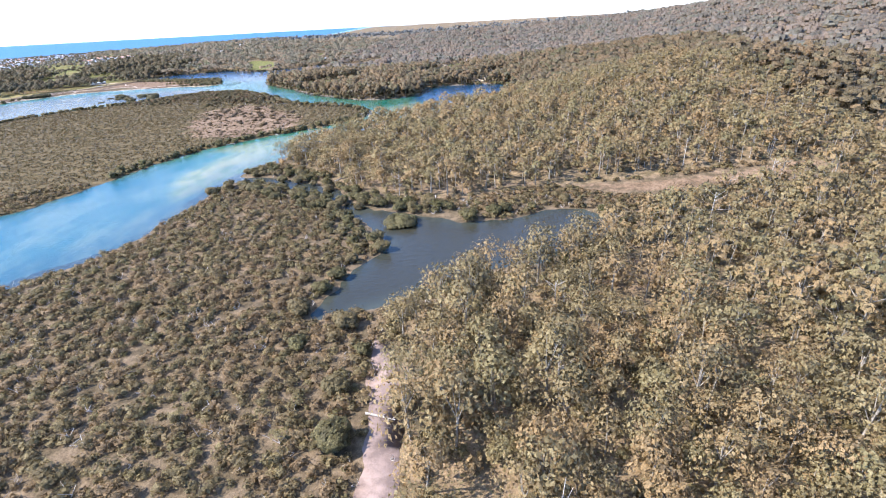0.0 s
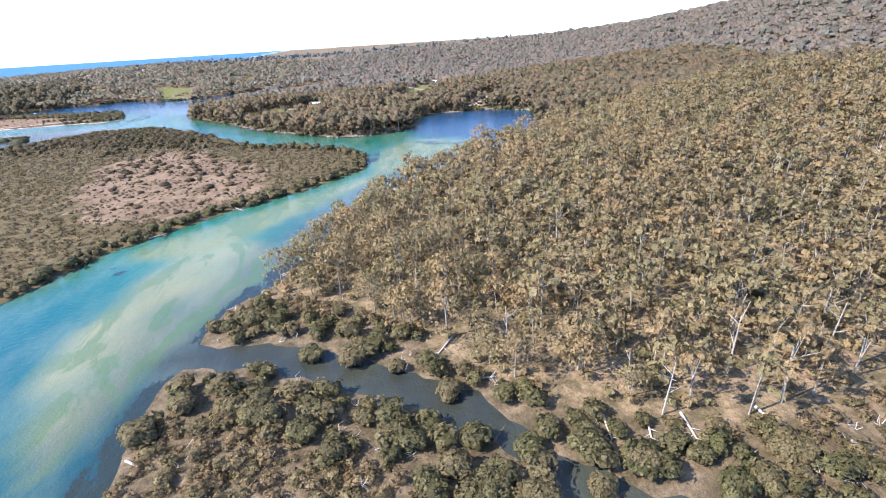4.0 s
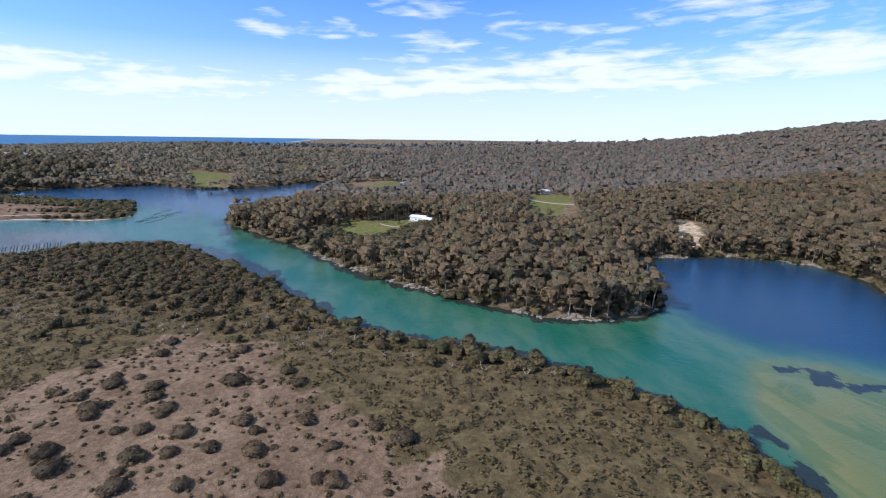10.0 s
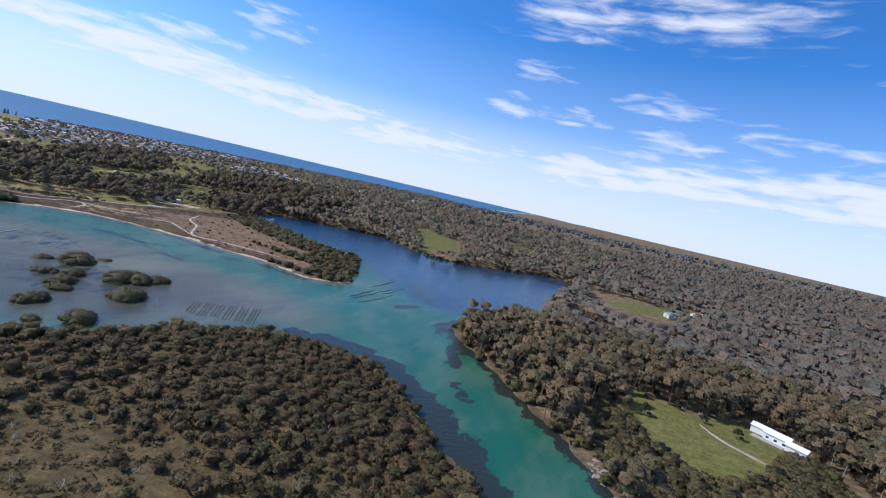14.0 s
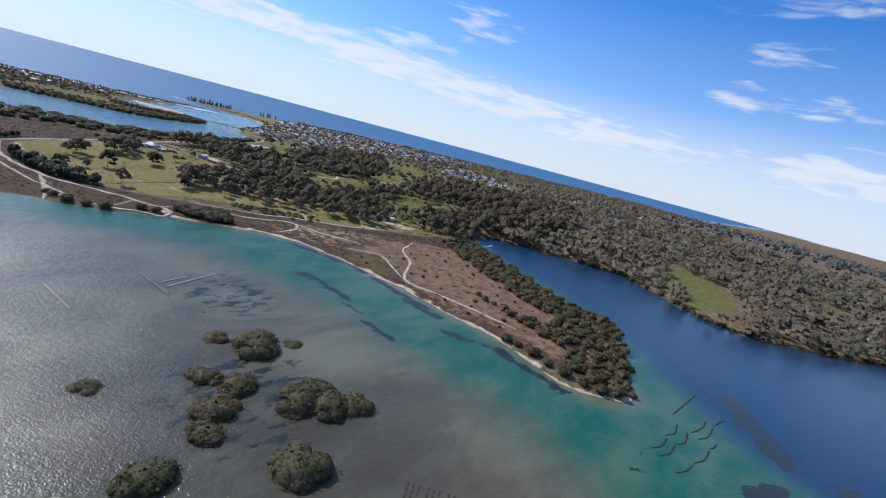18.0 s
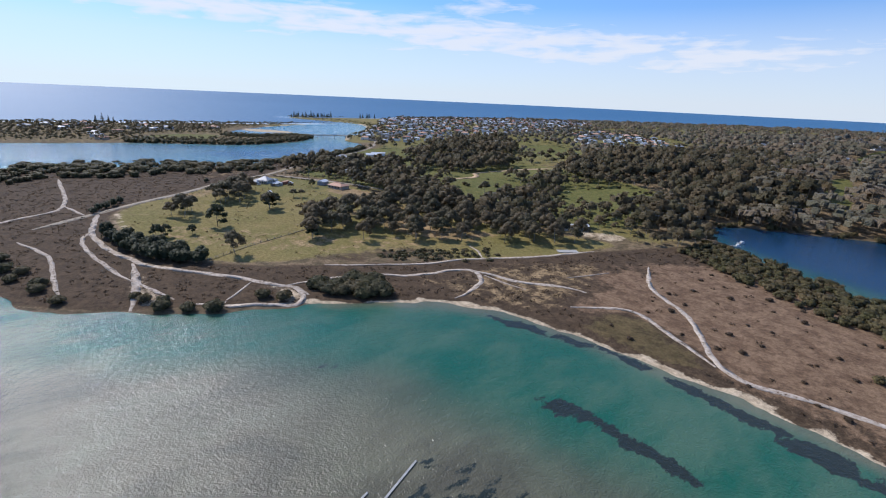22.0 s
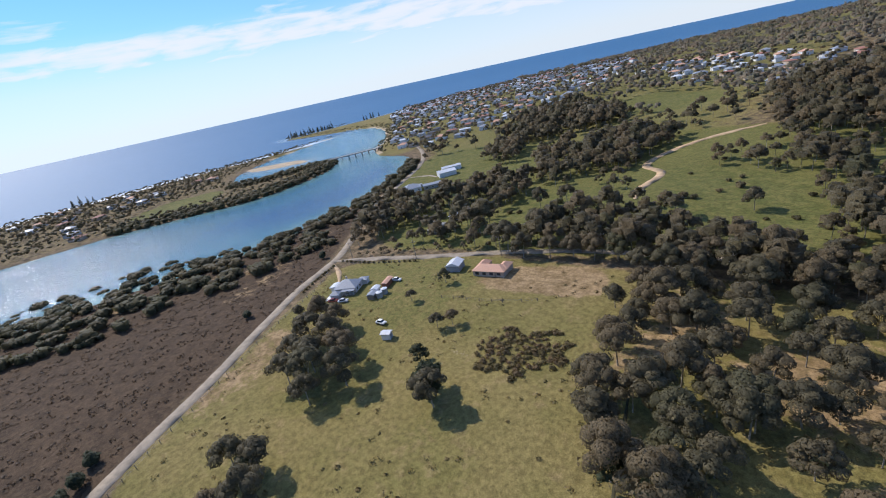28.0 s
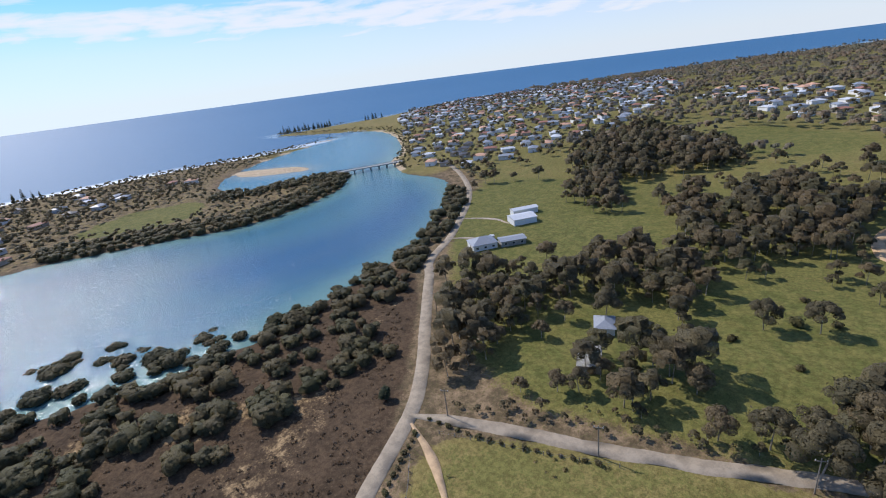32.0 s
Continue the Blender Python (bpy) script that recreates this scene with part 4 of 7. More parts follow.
def lumps(rng, blobs, fill=0.78, heart=(0, 0, 0)):
    """A ragged leafy body for each blob, under the sprays."""
    out = []
    for b in blobs:
        a = rng.uniform(0, 6.28)
        c, s = math.cos(a), math.sin(a)
        d = CUBE * rng.uniform(0.7, 1.3, (8, 3)) * 0.62
        d = np.stack([d[:, 0] * c - d[:, 1] * s, d[:, 0] * s + d[:, 1] * c, d[:, 2]], 1)
        v = np.array(b[:3]) + d * np.array(b[3:]) * fill / 0.78 * 1.15
        n = v - np.array(heart)
        n = n / (np.linalg.norm(n, axis=1)[:, None] + 1e-9) + rng.normal(size=(8, 3)) * 0.3 + np.array((0, 0, 0.2))
        out.append((v, CUBE_FACES, n / np.linalg.norm(n, axis=1)[:, None]))
    return out


def mounds(rng, blobs, fill=0.9, seg=9, rings=4):
    """A smooth uneven dome inside each blob, under the sprays."""
    out = []
    for b in blobs:
        ang = np.arange(seg) * 2 * math.pi / seg + rng.uniform(0, 6.28)
        vs, ns = [], []
        for k in range(rings + 1):
            t = 0.12 + (math.radians(112) - 0.12) * k / rings
            n = np.stack([np.cos(ang) * math.sin(t), np.sin(ang) * math.sin(t), np.full(seg, math.cos(t))], 1)
            vs.append(np.array(b[:3]) + n * np.array(b[3:]) * fill * rng.uniform(0.88, 1.08, (seg, 1)))
            ns.append(n + np.array((0, 0, 0.25)) + rng.normal(size=(seg, 3)) * 0.12)
        i = (np.arange(rings)[:, None] * seg + np.arange(seg)[None]).ravel()
        j = (np.arange(rings)[:, None] * seg + (np.arange(seg)[None] + 1) % seg).ravel()
        n = np.concatenate(ns)
        out.append((np.concatenate(vs), np.stack([i, i + seg, j + seg, j], 1), n / np.linalg.norm(n, axis=1)[:, None]))
    return out


def limb(a, b, ra, rb, sides=5):
    """A tapered tube from a to b, as quads."""
    a, b = np.array(a, float), np.array(b, float)
    w = b - a
    w /= np.linalg.norm(w) + 1e-9
    u = np.cross(w, (0.31, 0.9, 0.2))
    u /= np.linalg.norm(u)
    v = np.cross(w, u)
    ang = np.arange(sides) * 2 * math.pi / sides
    ring = np.cos(ang)[:, None] * u + np.sin(ang)[:, None] * v
    i = np.arange(sides)
    j = (i + 1) % sides
    return np.concatenate([a + ring * ra, b + ring * rb]), np.stack([i, j, j + sides, i + sides], 1), np.concatenate([ring, ring])


def joined(pieces):
    vs, qs, ns, k = [], [], [], 0
    for v, q, n in pieces:
        vs.append(v), qs.append(q + k), ns.append(n)
        k += len(v)
    return np.concatenate(vs), np.concatenate(qs), np.concatenate(ns)


def gum(rng, tall, n, leaf, spread=0.34, lean=0.05, clumps=7, sides=5, bare=0.42, body=0.55, puff=1.15, core=0.5):
    """A eucalypt: a forked pale trunk and a broken crown of clumps. Returns wood and crown."""
    top = np.array((rng.normal() * lean * tall, rng.normal() * lean * tall, tall * 0.62))
    wood = [limb((0, 0, -0.6), top * (0.5, 0.5, 0.55), tall * 0.018, tall * 0.013, sides), limb(top * (0.5, 0.5, 0.55), top, tall * 0.013, tall * 0.007, sides)]
    blobs = []
    for i in range(clumps):
        a, u = i * 2.4 + rng.uniform(0, 1.2), math.sqrt((i + rng.uniform(0.1, 0.9)) / clumps)
        r = tall * spread * u
        c = np.array((math.cos(a) * r, math.sin(a) * r, tall * (0.86 - (0.80 - bare) * u * u * rng.uniform(0.5, 1.1))))
        rad = tall * rng.uniform(0.1, 0.17) * puff
        blobs.append((*c, rad, rad, rad * rng.uniform(0.6, 1.0)))
        if i < 4:
            wood.append(limb(top * rng.uniform(0.55, 1.0), c, tall * 0.007, tall * 0.003, 4 if sides > 4 else 3))
    heart = (0, 0, tall * core)
    return joined(wood), joined([leaf_quads(rng, blobs, n, leaf, shell=(0.35, 1.15), heart=heart, hang=0.55), *(([] if not body else mounds(rng, blobs, 0.85, 7, 3) if n >= 300 else lumps(rng, blobs, body, heart)))])


def bush(rng, wide, tall, n, leaf, clumps=6, body=0.6):
    """A dense low round crown of clumps down to the ground, on short stems."""
    blobs = [(0, 0, tall * 0.40, wide * 0.42, wide * 0.42, tall * 0.56)]
    for i in range(clumps):
        a, r = rng.uniform(0, 6.28), wide * rng.uniform(0.18, 0.36)
        rad = wide * rng.uniform(0.17, 0.27)
        blobs.append((math.cos(a) * r, math.sin(a) * r, tall * rng.uniform(0.35, 0.62), rad, rad, tall * rng.uniform(0.25, 0.4)))
    wood = joined([limb((0, 0, -0.4), (b[0] * 0.8, b[1] * 0.8, b[2]), 0.05 * tall, 0.02 * tall, 4) for b in blobs[:4]])
    heart = (0, 0, tall * 0.1)
    inner = [] if not body else mounds(rng, blobs) if n >= 200 else lumps(rng, blobs, body, heart)
    return wood, joined([leaf_quads(rng, blobs, n, leaf, 1.2, (0.78, 1.08), heart, 0.34), *inner])


def snag(rng, tall):
    """A dead tree: bare pale trunk and limbs."""
    top = np.array((rng.normal() * 0.06 * tall, rng.normal() * 0.06 * tall, tall * 0.8))
    w = [limb((0, 0, -0.5), top, tall * 0.013, tall * 0.005)]
    for i in range(6):
        s = top * rng.uniform(0.4, 1.0)
        a = rng.uniform(0, 6.28)
        w.append(limb(s, s + np.array((math.cos(a), math.sin(a), rng.uniform(0.4, 1.1))) * tall * rng.uniform(0.10, 0.22), tall * 0.005, tall * 0.002, 4))
    return joined(w)


def scatter(box, gap, mask, rng, jitter=0.85):
    """Jittered places on a grid inside a box, where mask holds."""
    x0, y0, x1, y1 = box
    gx, gy = np.meshgrid(np.arange(x0, x1, gap), np.arange(y0, y1, gap))
    x = gx.ravel() + rng.uniform(-0.5, 0.5, gx.size) * gap * jitter
    y = gy.ravel() + rng.uniform(-0.5, 0.5, gx.size) * gap * jitter
    ok = mask(x, y)
    return x[ok], y[ok]


def stand(name, label, category, kinds, x, y, rng, mats, size=(0.75, 1.3), sink=0.0, group="", soft=True):
    """Many plants merged into one piece of stuff. kinds: lists of (wood, crown)."""
    z = height(x, y) - sink
    vs, qs, ns, mi, tint, k = [], [], [], [], [], 0
    which = rng.integers(0, len(kinds), len(x))
    turn, sc, tn = rng.uniform(0, 6.28, len(x)), rng.uniform(*size, len(x)), rng.uniform(0, 1, len(x))
    for w, (wood, crown) in enumerate(kinds):
        idx = np.nonzero(which == w)[0]
        if not len(idx):
            continue
        c, s = np.cos(turn[idx])[:, None], np.sin(turn[idx])[:, None]
        for m, piece in enumerate((wood, crown)):
            if piece is None:
                continue
            v, q, n = piece
            nr = np.empty((len(idx), len(v), 3), np.float32)
            nr[:, :, 0], nr[:, :, 1], nr[:, :, 2] = n[:, 0] * c - n[:, 1] * s, n[:, 0] * s + n[:, 1] * c, n[:, 2]
            ns.append(nr.reshape(-1, 3))
            p = np.empty((len(idx), len(v), 3), np.float32)
            p[:, :, 0] = (v[:, 0] * c - v[:, 1] * s) * sc[idx, None] + x[idx, None]
            p[:, :, 1] = (v[:, 0] * s + v[:, 1] * c) * sc[idx, None] + y[idx, None]
            p[:, :, 2] = v[:, 2] * sc[idx, None] + z[idx, None]
            f = q[None] + (np.arange(len(idx)) * len(v))[:, None, None] + k
            vs.append(p.reshape(-1, 3)), qs.append(f.reshape(-1, 4))
            mi.append(np.full(len(idx) * len(q), m)), tint.append(np.repeat(tn[idx], len(v)))
            k += len(idx) * len(v)
    if not vs:
        return None
    me = quad_mesh(name, np.concatenate(vs), np.concatenate(qs), mats, np.concatenate(mi), tint=np.concatenate(tint), normals=np.concatenate(ns) if soft else None)
    return tagged(new(name, me), label, category, kind="stuff", group=group)


def thing_tree(name, label, category, wood, crown, mats, group=""):
    """One plant as a thing: an Empty at its foot, with trunk and crown under it, kept at the origin as the pattern for copies."""
    root = tagged(new(name), label, category, group)
    for part_name, piece, m in (("trunk", wood, mats[0]), ("crown", crown, mats[1])):
        if piece is not None:
            ob = new(part_name, quad_mesh(part_name, piece[0], piece[1], [m], normals=piece[2]))
            ob.parent = root
    return root


def plant(patterns, places, rng, size=(0.85, 1.2), sink=0.1):
    """Puts copies of the patterns at places (x, y, optional scale); the patterns themselves take the first places."""
    places = [tuple(p) for p in places]
    z = height([p[0] for p in places], [p[1] for p in places])
    for i, p in enumerate(places):
        s = rng.uniform(*size) * (p[2] if len(p) > 2 else 1.0)
        m = Matrix.Translation((p[0], p[1], z[i] - sink)) @ Matrix.Rotation(rng.uniform(0, 6.28), 4, "Z")
        if i < len(patterns):
            patterns[i].matrix_basis = m @ Matrix.Scale(s, 4)
        else:
            ob = copy_thing(patterns[i % len(patterns)], m)
            ob.scale = (s, s, s)
    for spare in patterns[len(places):]:
        for o in (*spare.children_recursive, spare):
            bpy.data.objects.remove(o)

# ---- forest, mangrove and scrub ----
OPEN = [rounded(p) for p in ([(34, 850), (70, 800), (22, 690), (2, 640), (-24, 650), (-12, 720)], [(-170, 1009), (-101, 1008), (-90, 900), (-112, 850), (-172, 862)], [(-395, 1110), (-330, 1075), (-300, 985), (-312, 945), (-352, 960)],
                             [(-812, 800), (-798, 818), (-780, 816), (-782, 800), (-797, 788)], [(82, 675), (112, 668), (58, 590), (36, 592)], [(-727, 895), (-743, 956), (-730, 990), (-712, 1011), (-690, 1025), (-678, 955), (-699, 942), (-713, 939), (-697, 856), (-706, 852)])]


def clear_of(x, y, L):
    ok = (L > 1.6) & (signed(x, y, SAND_CLEARING) < -1) & (signed(x, y, LOW_SHORE) < 0)
    for g in GREENS + BARE + OPEN + BANK_EARTH:
        ok &= signed(x, y, g) < 0
    return ok


def near_forest(x, y):
    L = shore(x, y)
    foot = ((signed(x, y, HILL_FOOT) < 0) & (signed(x, y, SCRAPE) < 0)) | (wob(x, y, 6, 8) > -0.1)
    return foot & clear_of(x, y, L) & (signed(x, y, WETLAND) < -1) & (signed(x, y, ISLAND) < -5) & (wob(x, y, 23, 5) > -0.62)


def north_forest(x, y):
    L = shore(x, y)
    return ~((x < -252) & (y < 915)) & clear_of(x, y, L) & (signed(x, y, ISLAND) < -5) & (signed(x, y, MEADOW) < 0) & (signed(x, y, HEATH) < 0) & (signed(x, y, WOODS_EDGE) < 0)


def open_woods(x, y):
    L = shore(x, y)
    ok = clear_of(x, y, L) & (signed(x, y, WOODS_EDGE) > 0) & (signed(x, y, MEADOW) < 0)
    return ok & (wob(x, y, 120, 3) + 0.7 * wob(x, y, 45, 1) + 1.1 * smooth(x, -820, -620) > -0.3) & (wob(x, y, 9, 3) > -0.7) & ~in_town(x, y)


TOWN = rounded([(-1000, 1010), (-1130, 1010), (-1250, 1130), (-1480, 1280), (-1690, 1480), (-1780, 1760), (-1650, 1960), (-1300, 1950), (-1050, 1600), (-960, 1250)], 1)
ESTATE = rounded([(-1000, 1420), (-940, 1520), (-720, 1330), (-640, 1200), (-700, 1170), (-830, 1230)], 1)
SPIT_TOWN = rounded([(-1160, 640), (-1150, 700), (-1250, 760), (-1240, 840), (-1350, 860), (-1440, 800), (-1450, 600), (-1300, 500), (-1200, 560)], 1)


def in_town(x, y):
    return (signed(x, y, TOWN) > 0) | (signed(x, y, ESTATE) > 0) | (signed(x, y, SPIT_TOWN) > 0)


r = np.random.default_rng(11)
near_kinds = [gum(r, h, 480, 0.38, spread=0.31, clumps=13, sides=4, bare=0.2, body=0, puff=1.35) for h in (10, 11.5, 13, 14.5, 9, 12)]
slope_kinds = [gum(r, h, 96, 0.5, spread=0.29, clumps=7, sides=3, bare=0.26, body=0.25, puff=1.3) for h in (10, 11.5, 13, 14.5, 9, 12)]
x, y = scatter((-100, 15, 195, 470), 5.7, near_forest, r)
close = (np.abs(x + 30 + 0.36 * (y - 60)) < np.where(y < 150, 110, 62)) & (y < 330)
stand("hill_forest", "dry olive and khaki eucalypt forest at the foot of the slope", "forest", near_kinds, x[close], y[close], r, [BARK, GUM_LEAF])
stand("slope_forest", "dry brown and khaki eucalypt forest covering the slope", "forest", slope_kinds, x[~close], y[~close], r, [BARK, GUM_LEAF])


x, y = scatter((-100, 15, 170, 400), 4.9, lambda x, y: near_forest(x, y) & (wob(x, y, 14, 4) > -0.6), r)
stand("forest_understorey", "dry olive shrubs and saplings under the gums", "shrubs", [(None, bush(r, w, h, 24, 0.5, 2, 0.4)[1]) for w, h in ((3.4, 2.6), (4.2, 3.4), (2.8, 2.0))], x, y, r, [BARK, GUM_LEAF])


def crown_only(kinds):
    """For plants too far off for their stems to show."""
    return [(None, c) for _, c in kinds]


mid_kinds = [gum(r, h, 46, 0.62, body=0.55, spread=0.26, clumps=8, sides=3, bare=0.16) for h in (9, 10.5, 12, 13.5)]
x, y = scatter((-260, 490, 150, 780), 5.5, north_forest, r)
stand("peninsula_forest", "grey-brown eucalypt forest on the peninsula and bay shores", "forest", mid_kinds, x, y, r, [BARK, BROWN_LEAF])
x, y = scatter((195, 60, 430, 490), 7.4, near_forest, r)
stand("upper_forest", "dry brownish eucalypt forest on the upper slope", "forest", crown_only(mid_kinds), x, y, r, [BARK, BROWN_LEAF])
far_kinds = crown_only([gum(r, h, 16, 1.25, body=0.9, clumps=3, sides=3, spread=0.26) for h in (12, 14, 16)])
canopy_kinds = crown_only([gum(r, h, 20, 1.3, body=1.0, clumps=5, sides=3, spread=0.52, bare=0.5, puff=1.1, core=-0.6) for h in (12, 14, 15, 17)])
x, y = scatter((-560, 780, 900, 1500), 11.5, lambda x, y: north_forest(x, y) & ((y > 780) | (x > 150)) & (x > -210 + 0.2 * (y - 900)), r)
stand("north_forest", "dark eucalypt forest beyond the lagoon", "forest", canopy_kinds, x, y, r, [BARK, HAZED_LEAF], sink=2.5, size=(0.6, 1.1))
x, y = scatter((-640, 860, 0, 1400), 10.0, lambda x, y: north_forest(x, y) & (x <= -210 + 0.2 * (y - 900)) & (wob(x, y, 60, 3) > -0.6), r)
stand("lagoon_woods", "dense dark olive woods rising behind the lagoon", "forest", canopy_kinds, x, y, r, [BARK, HAZED_LAGOON_LEAF], sink=1.5, size=(0.55, 1.0))
x, y = scatter((150, 490, 430, 780), 8.5, north_forest, r)
stand("bay_forest", "eucalypt forest on the slope behind the bay", "forest", canopy_kinds, x, y, r, [BARK, BROWN_LEAF], size=(0.6, 1.0))
x, y = scatter((430, 100, 1300, 780), 14.5, near_forest, r)
stand("ridge_forest", "distant eucalypt forest climbing the ridge", "forest", canopy_kinds, x, y, r, [BARK, HAZED_LEAF])
edge_kinds = crown_only([gum(r, h, 4, 3.0, body=0.8, spread=0.55, clumps=3, sides=3) for h in (16, 19)])
x, y = scatter((-1700, 1500, 2300, 3900), 48, lambda x, y: (shore(x, y) > 8) & ~in_town(x, y) & (signed(x, y, WOODS_EDGE) < 0), r)
stand("distant_forest", "far wooded ridge along the horizon", "forest", edge_kinds, x, y, r, [BARK, HAZED_BLUE_LEAF], sink=7)
x, y = scatter((-1700, 1480, -300, 2650), 21, lambda x, y: (shore(x, y) > 14) & ~in_town(x, y) & (signed(x, y, WOODS_EDGE) >= 0) & (wob(x, y, 130, 2) > -0.5), r)
stand("town_woods", "grey-green woods on the rise behind the town", "forest", canopy_kinds, x, y, r, [BARK, HAZED_LAGOON_LEAF], sink=3, size=(0.6, 1.05))
x, y = scatter((900, 780, 2300, 1500), 28, near_forest, r)
stand("far_ridge_forest", "far wooded ridge", "forest", edge_kinds, x, y, r, [BARK, HAZED_BLUE_LEAF], sink=7)
wood_kinds = [gum(r, h, 44, 0.66, body=0.7, spread=0.34, clumps=8, sides=3, bare=0.3) for h in (9, 10.5, 12.5)]


def belts(x, y):
    return (signed(x, y, OPEN[-1]) < 0) & (signed(x, y, OPEN[3]) < 0) & (np.maximum.reduce([signed(x, y, w) for w in WOODS]) + 9 * wob(x, y, 48, 2) > 2) & (wob(x, y, 34, 6) > -0.5) & (wob(x, y, 13, 3) > -0.65)


x, y = scatter((-1000, 720, -470, 1310), 6.3, lambda x, y: belts(x, y) & (shore(x, y) > 3), r)
stand("woodland_belts", "dense dark woodland of gums and paperbarks between paddocks", "woodland", wood_kinds, x, y, r, [BARK, DARK_LEAF])
x, y = scatter((-830, 758, -690, 812), 4.5, lambda x, y: (signed(x, y, rounded([(-803, 757), (-775, 771), (-745, 784), (-715, 800), (-712, 806), (-745, 792), (-778, 779), (-806, 764)])) > 0), r)
stand("roadside_scrub", "rough grass and low shrubs on the road's verge", "scrub", wood_kinds, x, y, r, [BARK, DARK_LEAF], size=(0.12, 0.35))
x, y = scatter((-1250, 790, -440, 1080), 9.5, lambda x, y: open_woods(x, y) & ~belts(x, y) & ((x > -700) | (r.uniform(0, 1, len(x)) < 0.5)), r)
stand("open_woodland", "scattered gums and paperbarks among paddocks", "woodland", wood_kinds, x, y, r, [BARK, DARK_LEAF], size=(0.6, 1.0))
x, y = scatter((-1700, 1080, -300, 1500), 11.5, open_woods, r)
stand("far_woodland", "dark woodland belts between the town's streets", "woodland", far_kinds, x, y, r, [BARK, HAZED_LAGOON_LEAF], size=(0.55, 0.9))
x, y = scatter((-1750, 560, -640, 1950), 15, lambda x, y: in_town(x, y) & (shore(x, y) > 6), r)
stand("garden_trees", "small dark garden trees between the town houses", "trees", far_kinds, x, y, r, [BARK, DARK_LEAF], size=(0.35, 0.65))
x, y = scatter((-1530, 480, -1050, 1150), 8.0, lambda x, y: (signed(x, y, SPIT) > 12) & (~in_town(x, y) | (wob(x, y, 25, 3) > -0.25)) & (wob(x, y, 40) > -0.6) & (signed(x, y, GREENS[11]) < 0), r)
xi, yi = scatter((-1800, 930, -1090, 1330), 8.0, lambda x, y: (shore(x, y) > 1.5) & (shore(x, y) < 24) & (signed(x, y, BAR) < -4) & (wob(x, y, 31, 4) > -0.45), r)
x, y = np.concatenate([x, xi]), np.concatenate([y, yi])
stand("dune_scrub", "dark coastal scrub behind the ocean beach", "scrub", far_kinds, x, y, r, [BARK, RIVER_LEAF], size=(0.25, 0.45))

scrub_kinds = [bush(r, w, h, 22, 0.42, 2, 0.45) for w, h in ((2.8, 1.3), (3.6, 1.7), (2.2, 1.0), (4.4, 2.3))]


def wet_scrub(x, y):
    L = shore(x, y)
    return (L > 1.0) & (signed(x, y, WETLAND) > 0.5) & (wob(x, y, 11, 1) + 0.35 * wob(x, y, 37, 4) > -0.62) & (signed(x, y, SAND_CLEARING) < 0) & ~((x > -17) & (x < -8) & (y < 92))


def creek_side(x, y):
    return (signed(x, y, POOL) > -13 - 5 * wob(x, y, 24, 3)) & (x < 5) & (y > 150)


x, y = scatter((-130, 150, 5, 265), 4.6, lambda x, y: wet_scrub(x, y) & creek_side(x, y), r)
stand("creek_thicket", "olive mangrove thicket beside the tidal creek", "mangroves", [bush(r, w, h, 96, 0.40, 7, 0.5) for w, h in ((4.8, 3.4), (4.0, 2.8), (5.6, 3.8))], x, y, r, [DARK_BARK, MANGROVE_LEAF])
x, y = scatter((-230, 0, 150, 265), 2.45, lambda x, y: wet_scrub(x, y) & ~creek_side(x, y), r)
stand("saltmarsh_scrub", "low grey-green saltmarsh and mangrove scrub on mud", "scrub", crown_only(scrub_kinds), x, y, r, [DARK_BARK, WET_LEAF])
heath_kinds = crown_only([bush(r, w, h, 13, 0.48, 1, 0) for w, h in ((3.2, 0.55), (4.0, 0.7), (2.6, 0.45))])


def island_scrub(x, y):
    d = salt(x, y)
    return (signed(x, y, ISLAND) > 2) & ((d < -3) | ((d < 9) & (wob(x, y, 8) > 0.25))) & (wob(x, y, 10, 2) > -0.5)


x, y = scatter((-440, 180, -50, 660), 3.2, island_scrub, r)
north = smooth(y + 0.35 * x, 405, 510) > r.uniform(0, 1, len(x))
stand("island_scrub", "brown-green samphire and low scrub on the marsh island", "scrub", heath_kinds, x[~north], y[~north], r, [DARK_BARK, SCRUB_LEAF])
low_mangrove = [bush(r, w, h, 32, 0.52, 5) for w, h in ((4.6, 2.6), (5.6, 3.2), (3.8, 2.2))]
xn, yn = x[north], y[north]
deep = smooth(shore(xn, yn), 85, 45) * smooth(xn + 0.25 * (yn - 500), -150, -190)
keep = (r.uniform(0, 1, len(xn)) < 0.5) & ((shore(xn, yn) < 18) | (wob(xn, yn, 26, 3) > 0.1)) | (r.uniform(0, 1, len(xn)) < 0.85 * deep)
stand("island_heath", "brown samphire and sedge between the island's mangroves", "scrub", heath_kinds, xn[~keep], yn[~keep], r, [DARK_BARK, SCRUB_LEAF])
stand("island_mangroves", "dense dark mangrove thicket on the island's shore", "mangroves", low_mangrove, xn[keep], yn[keep], r, [DARK_BARK, MARSH_LEAF], size=(0.45, 1.1))


x, y = scatter((-445, 300, -60, 655), 3.4, lambda x, y: (signed(x, y, ISLAND) > 3) & (salt(x, y) < -14) & (wob(x, y, 9, 4) > -0.62) & (smooth(y + 0.35 * x + 14 * wob(x, y, 40, 2), 438, 510) > r.uniform(0, 1, len(x))), r)
stand("island_thicket", "dark olive mangrove canopy closing over the marsh island", "mangroves", [bush(r, w, h, 30, 0.5, 4, 0.45) for w, h in ((4.6, 1.9), (5.4, 2.3), (3.8, 1.7), (3.2, 2.8))], x, y, r, [DARK_BARK, MARSH_LEAF], size=(0.6, 1.15))


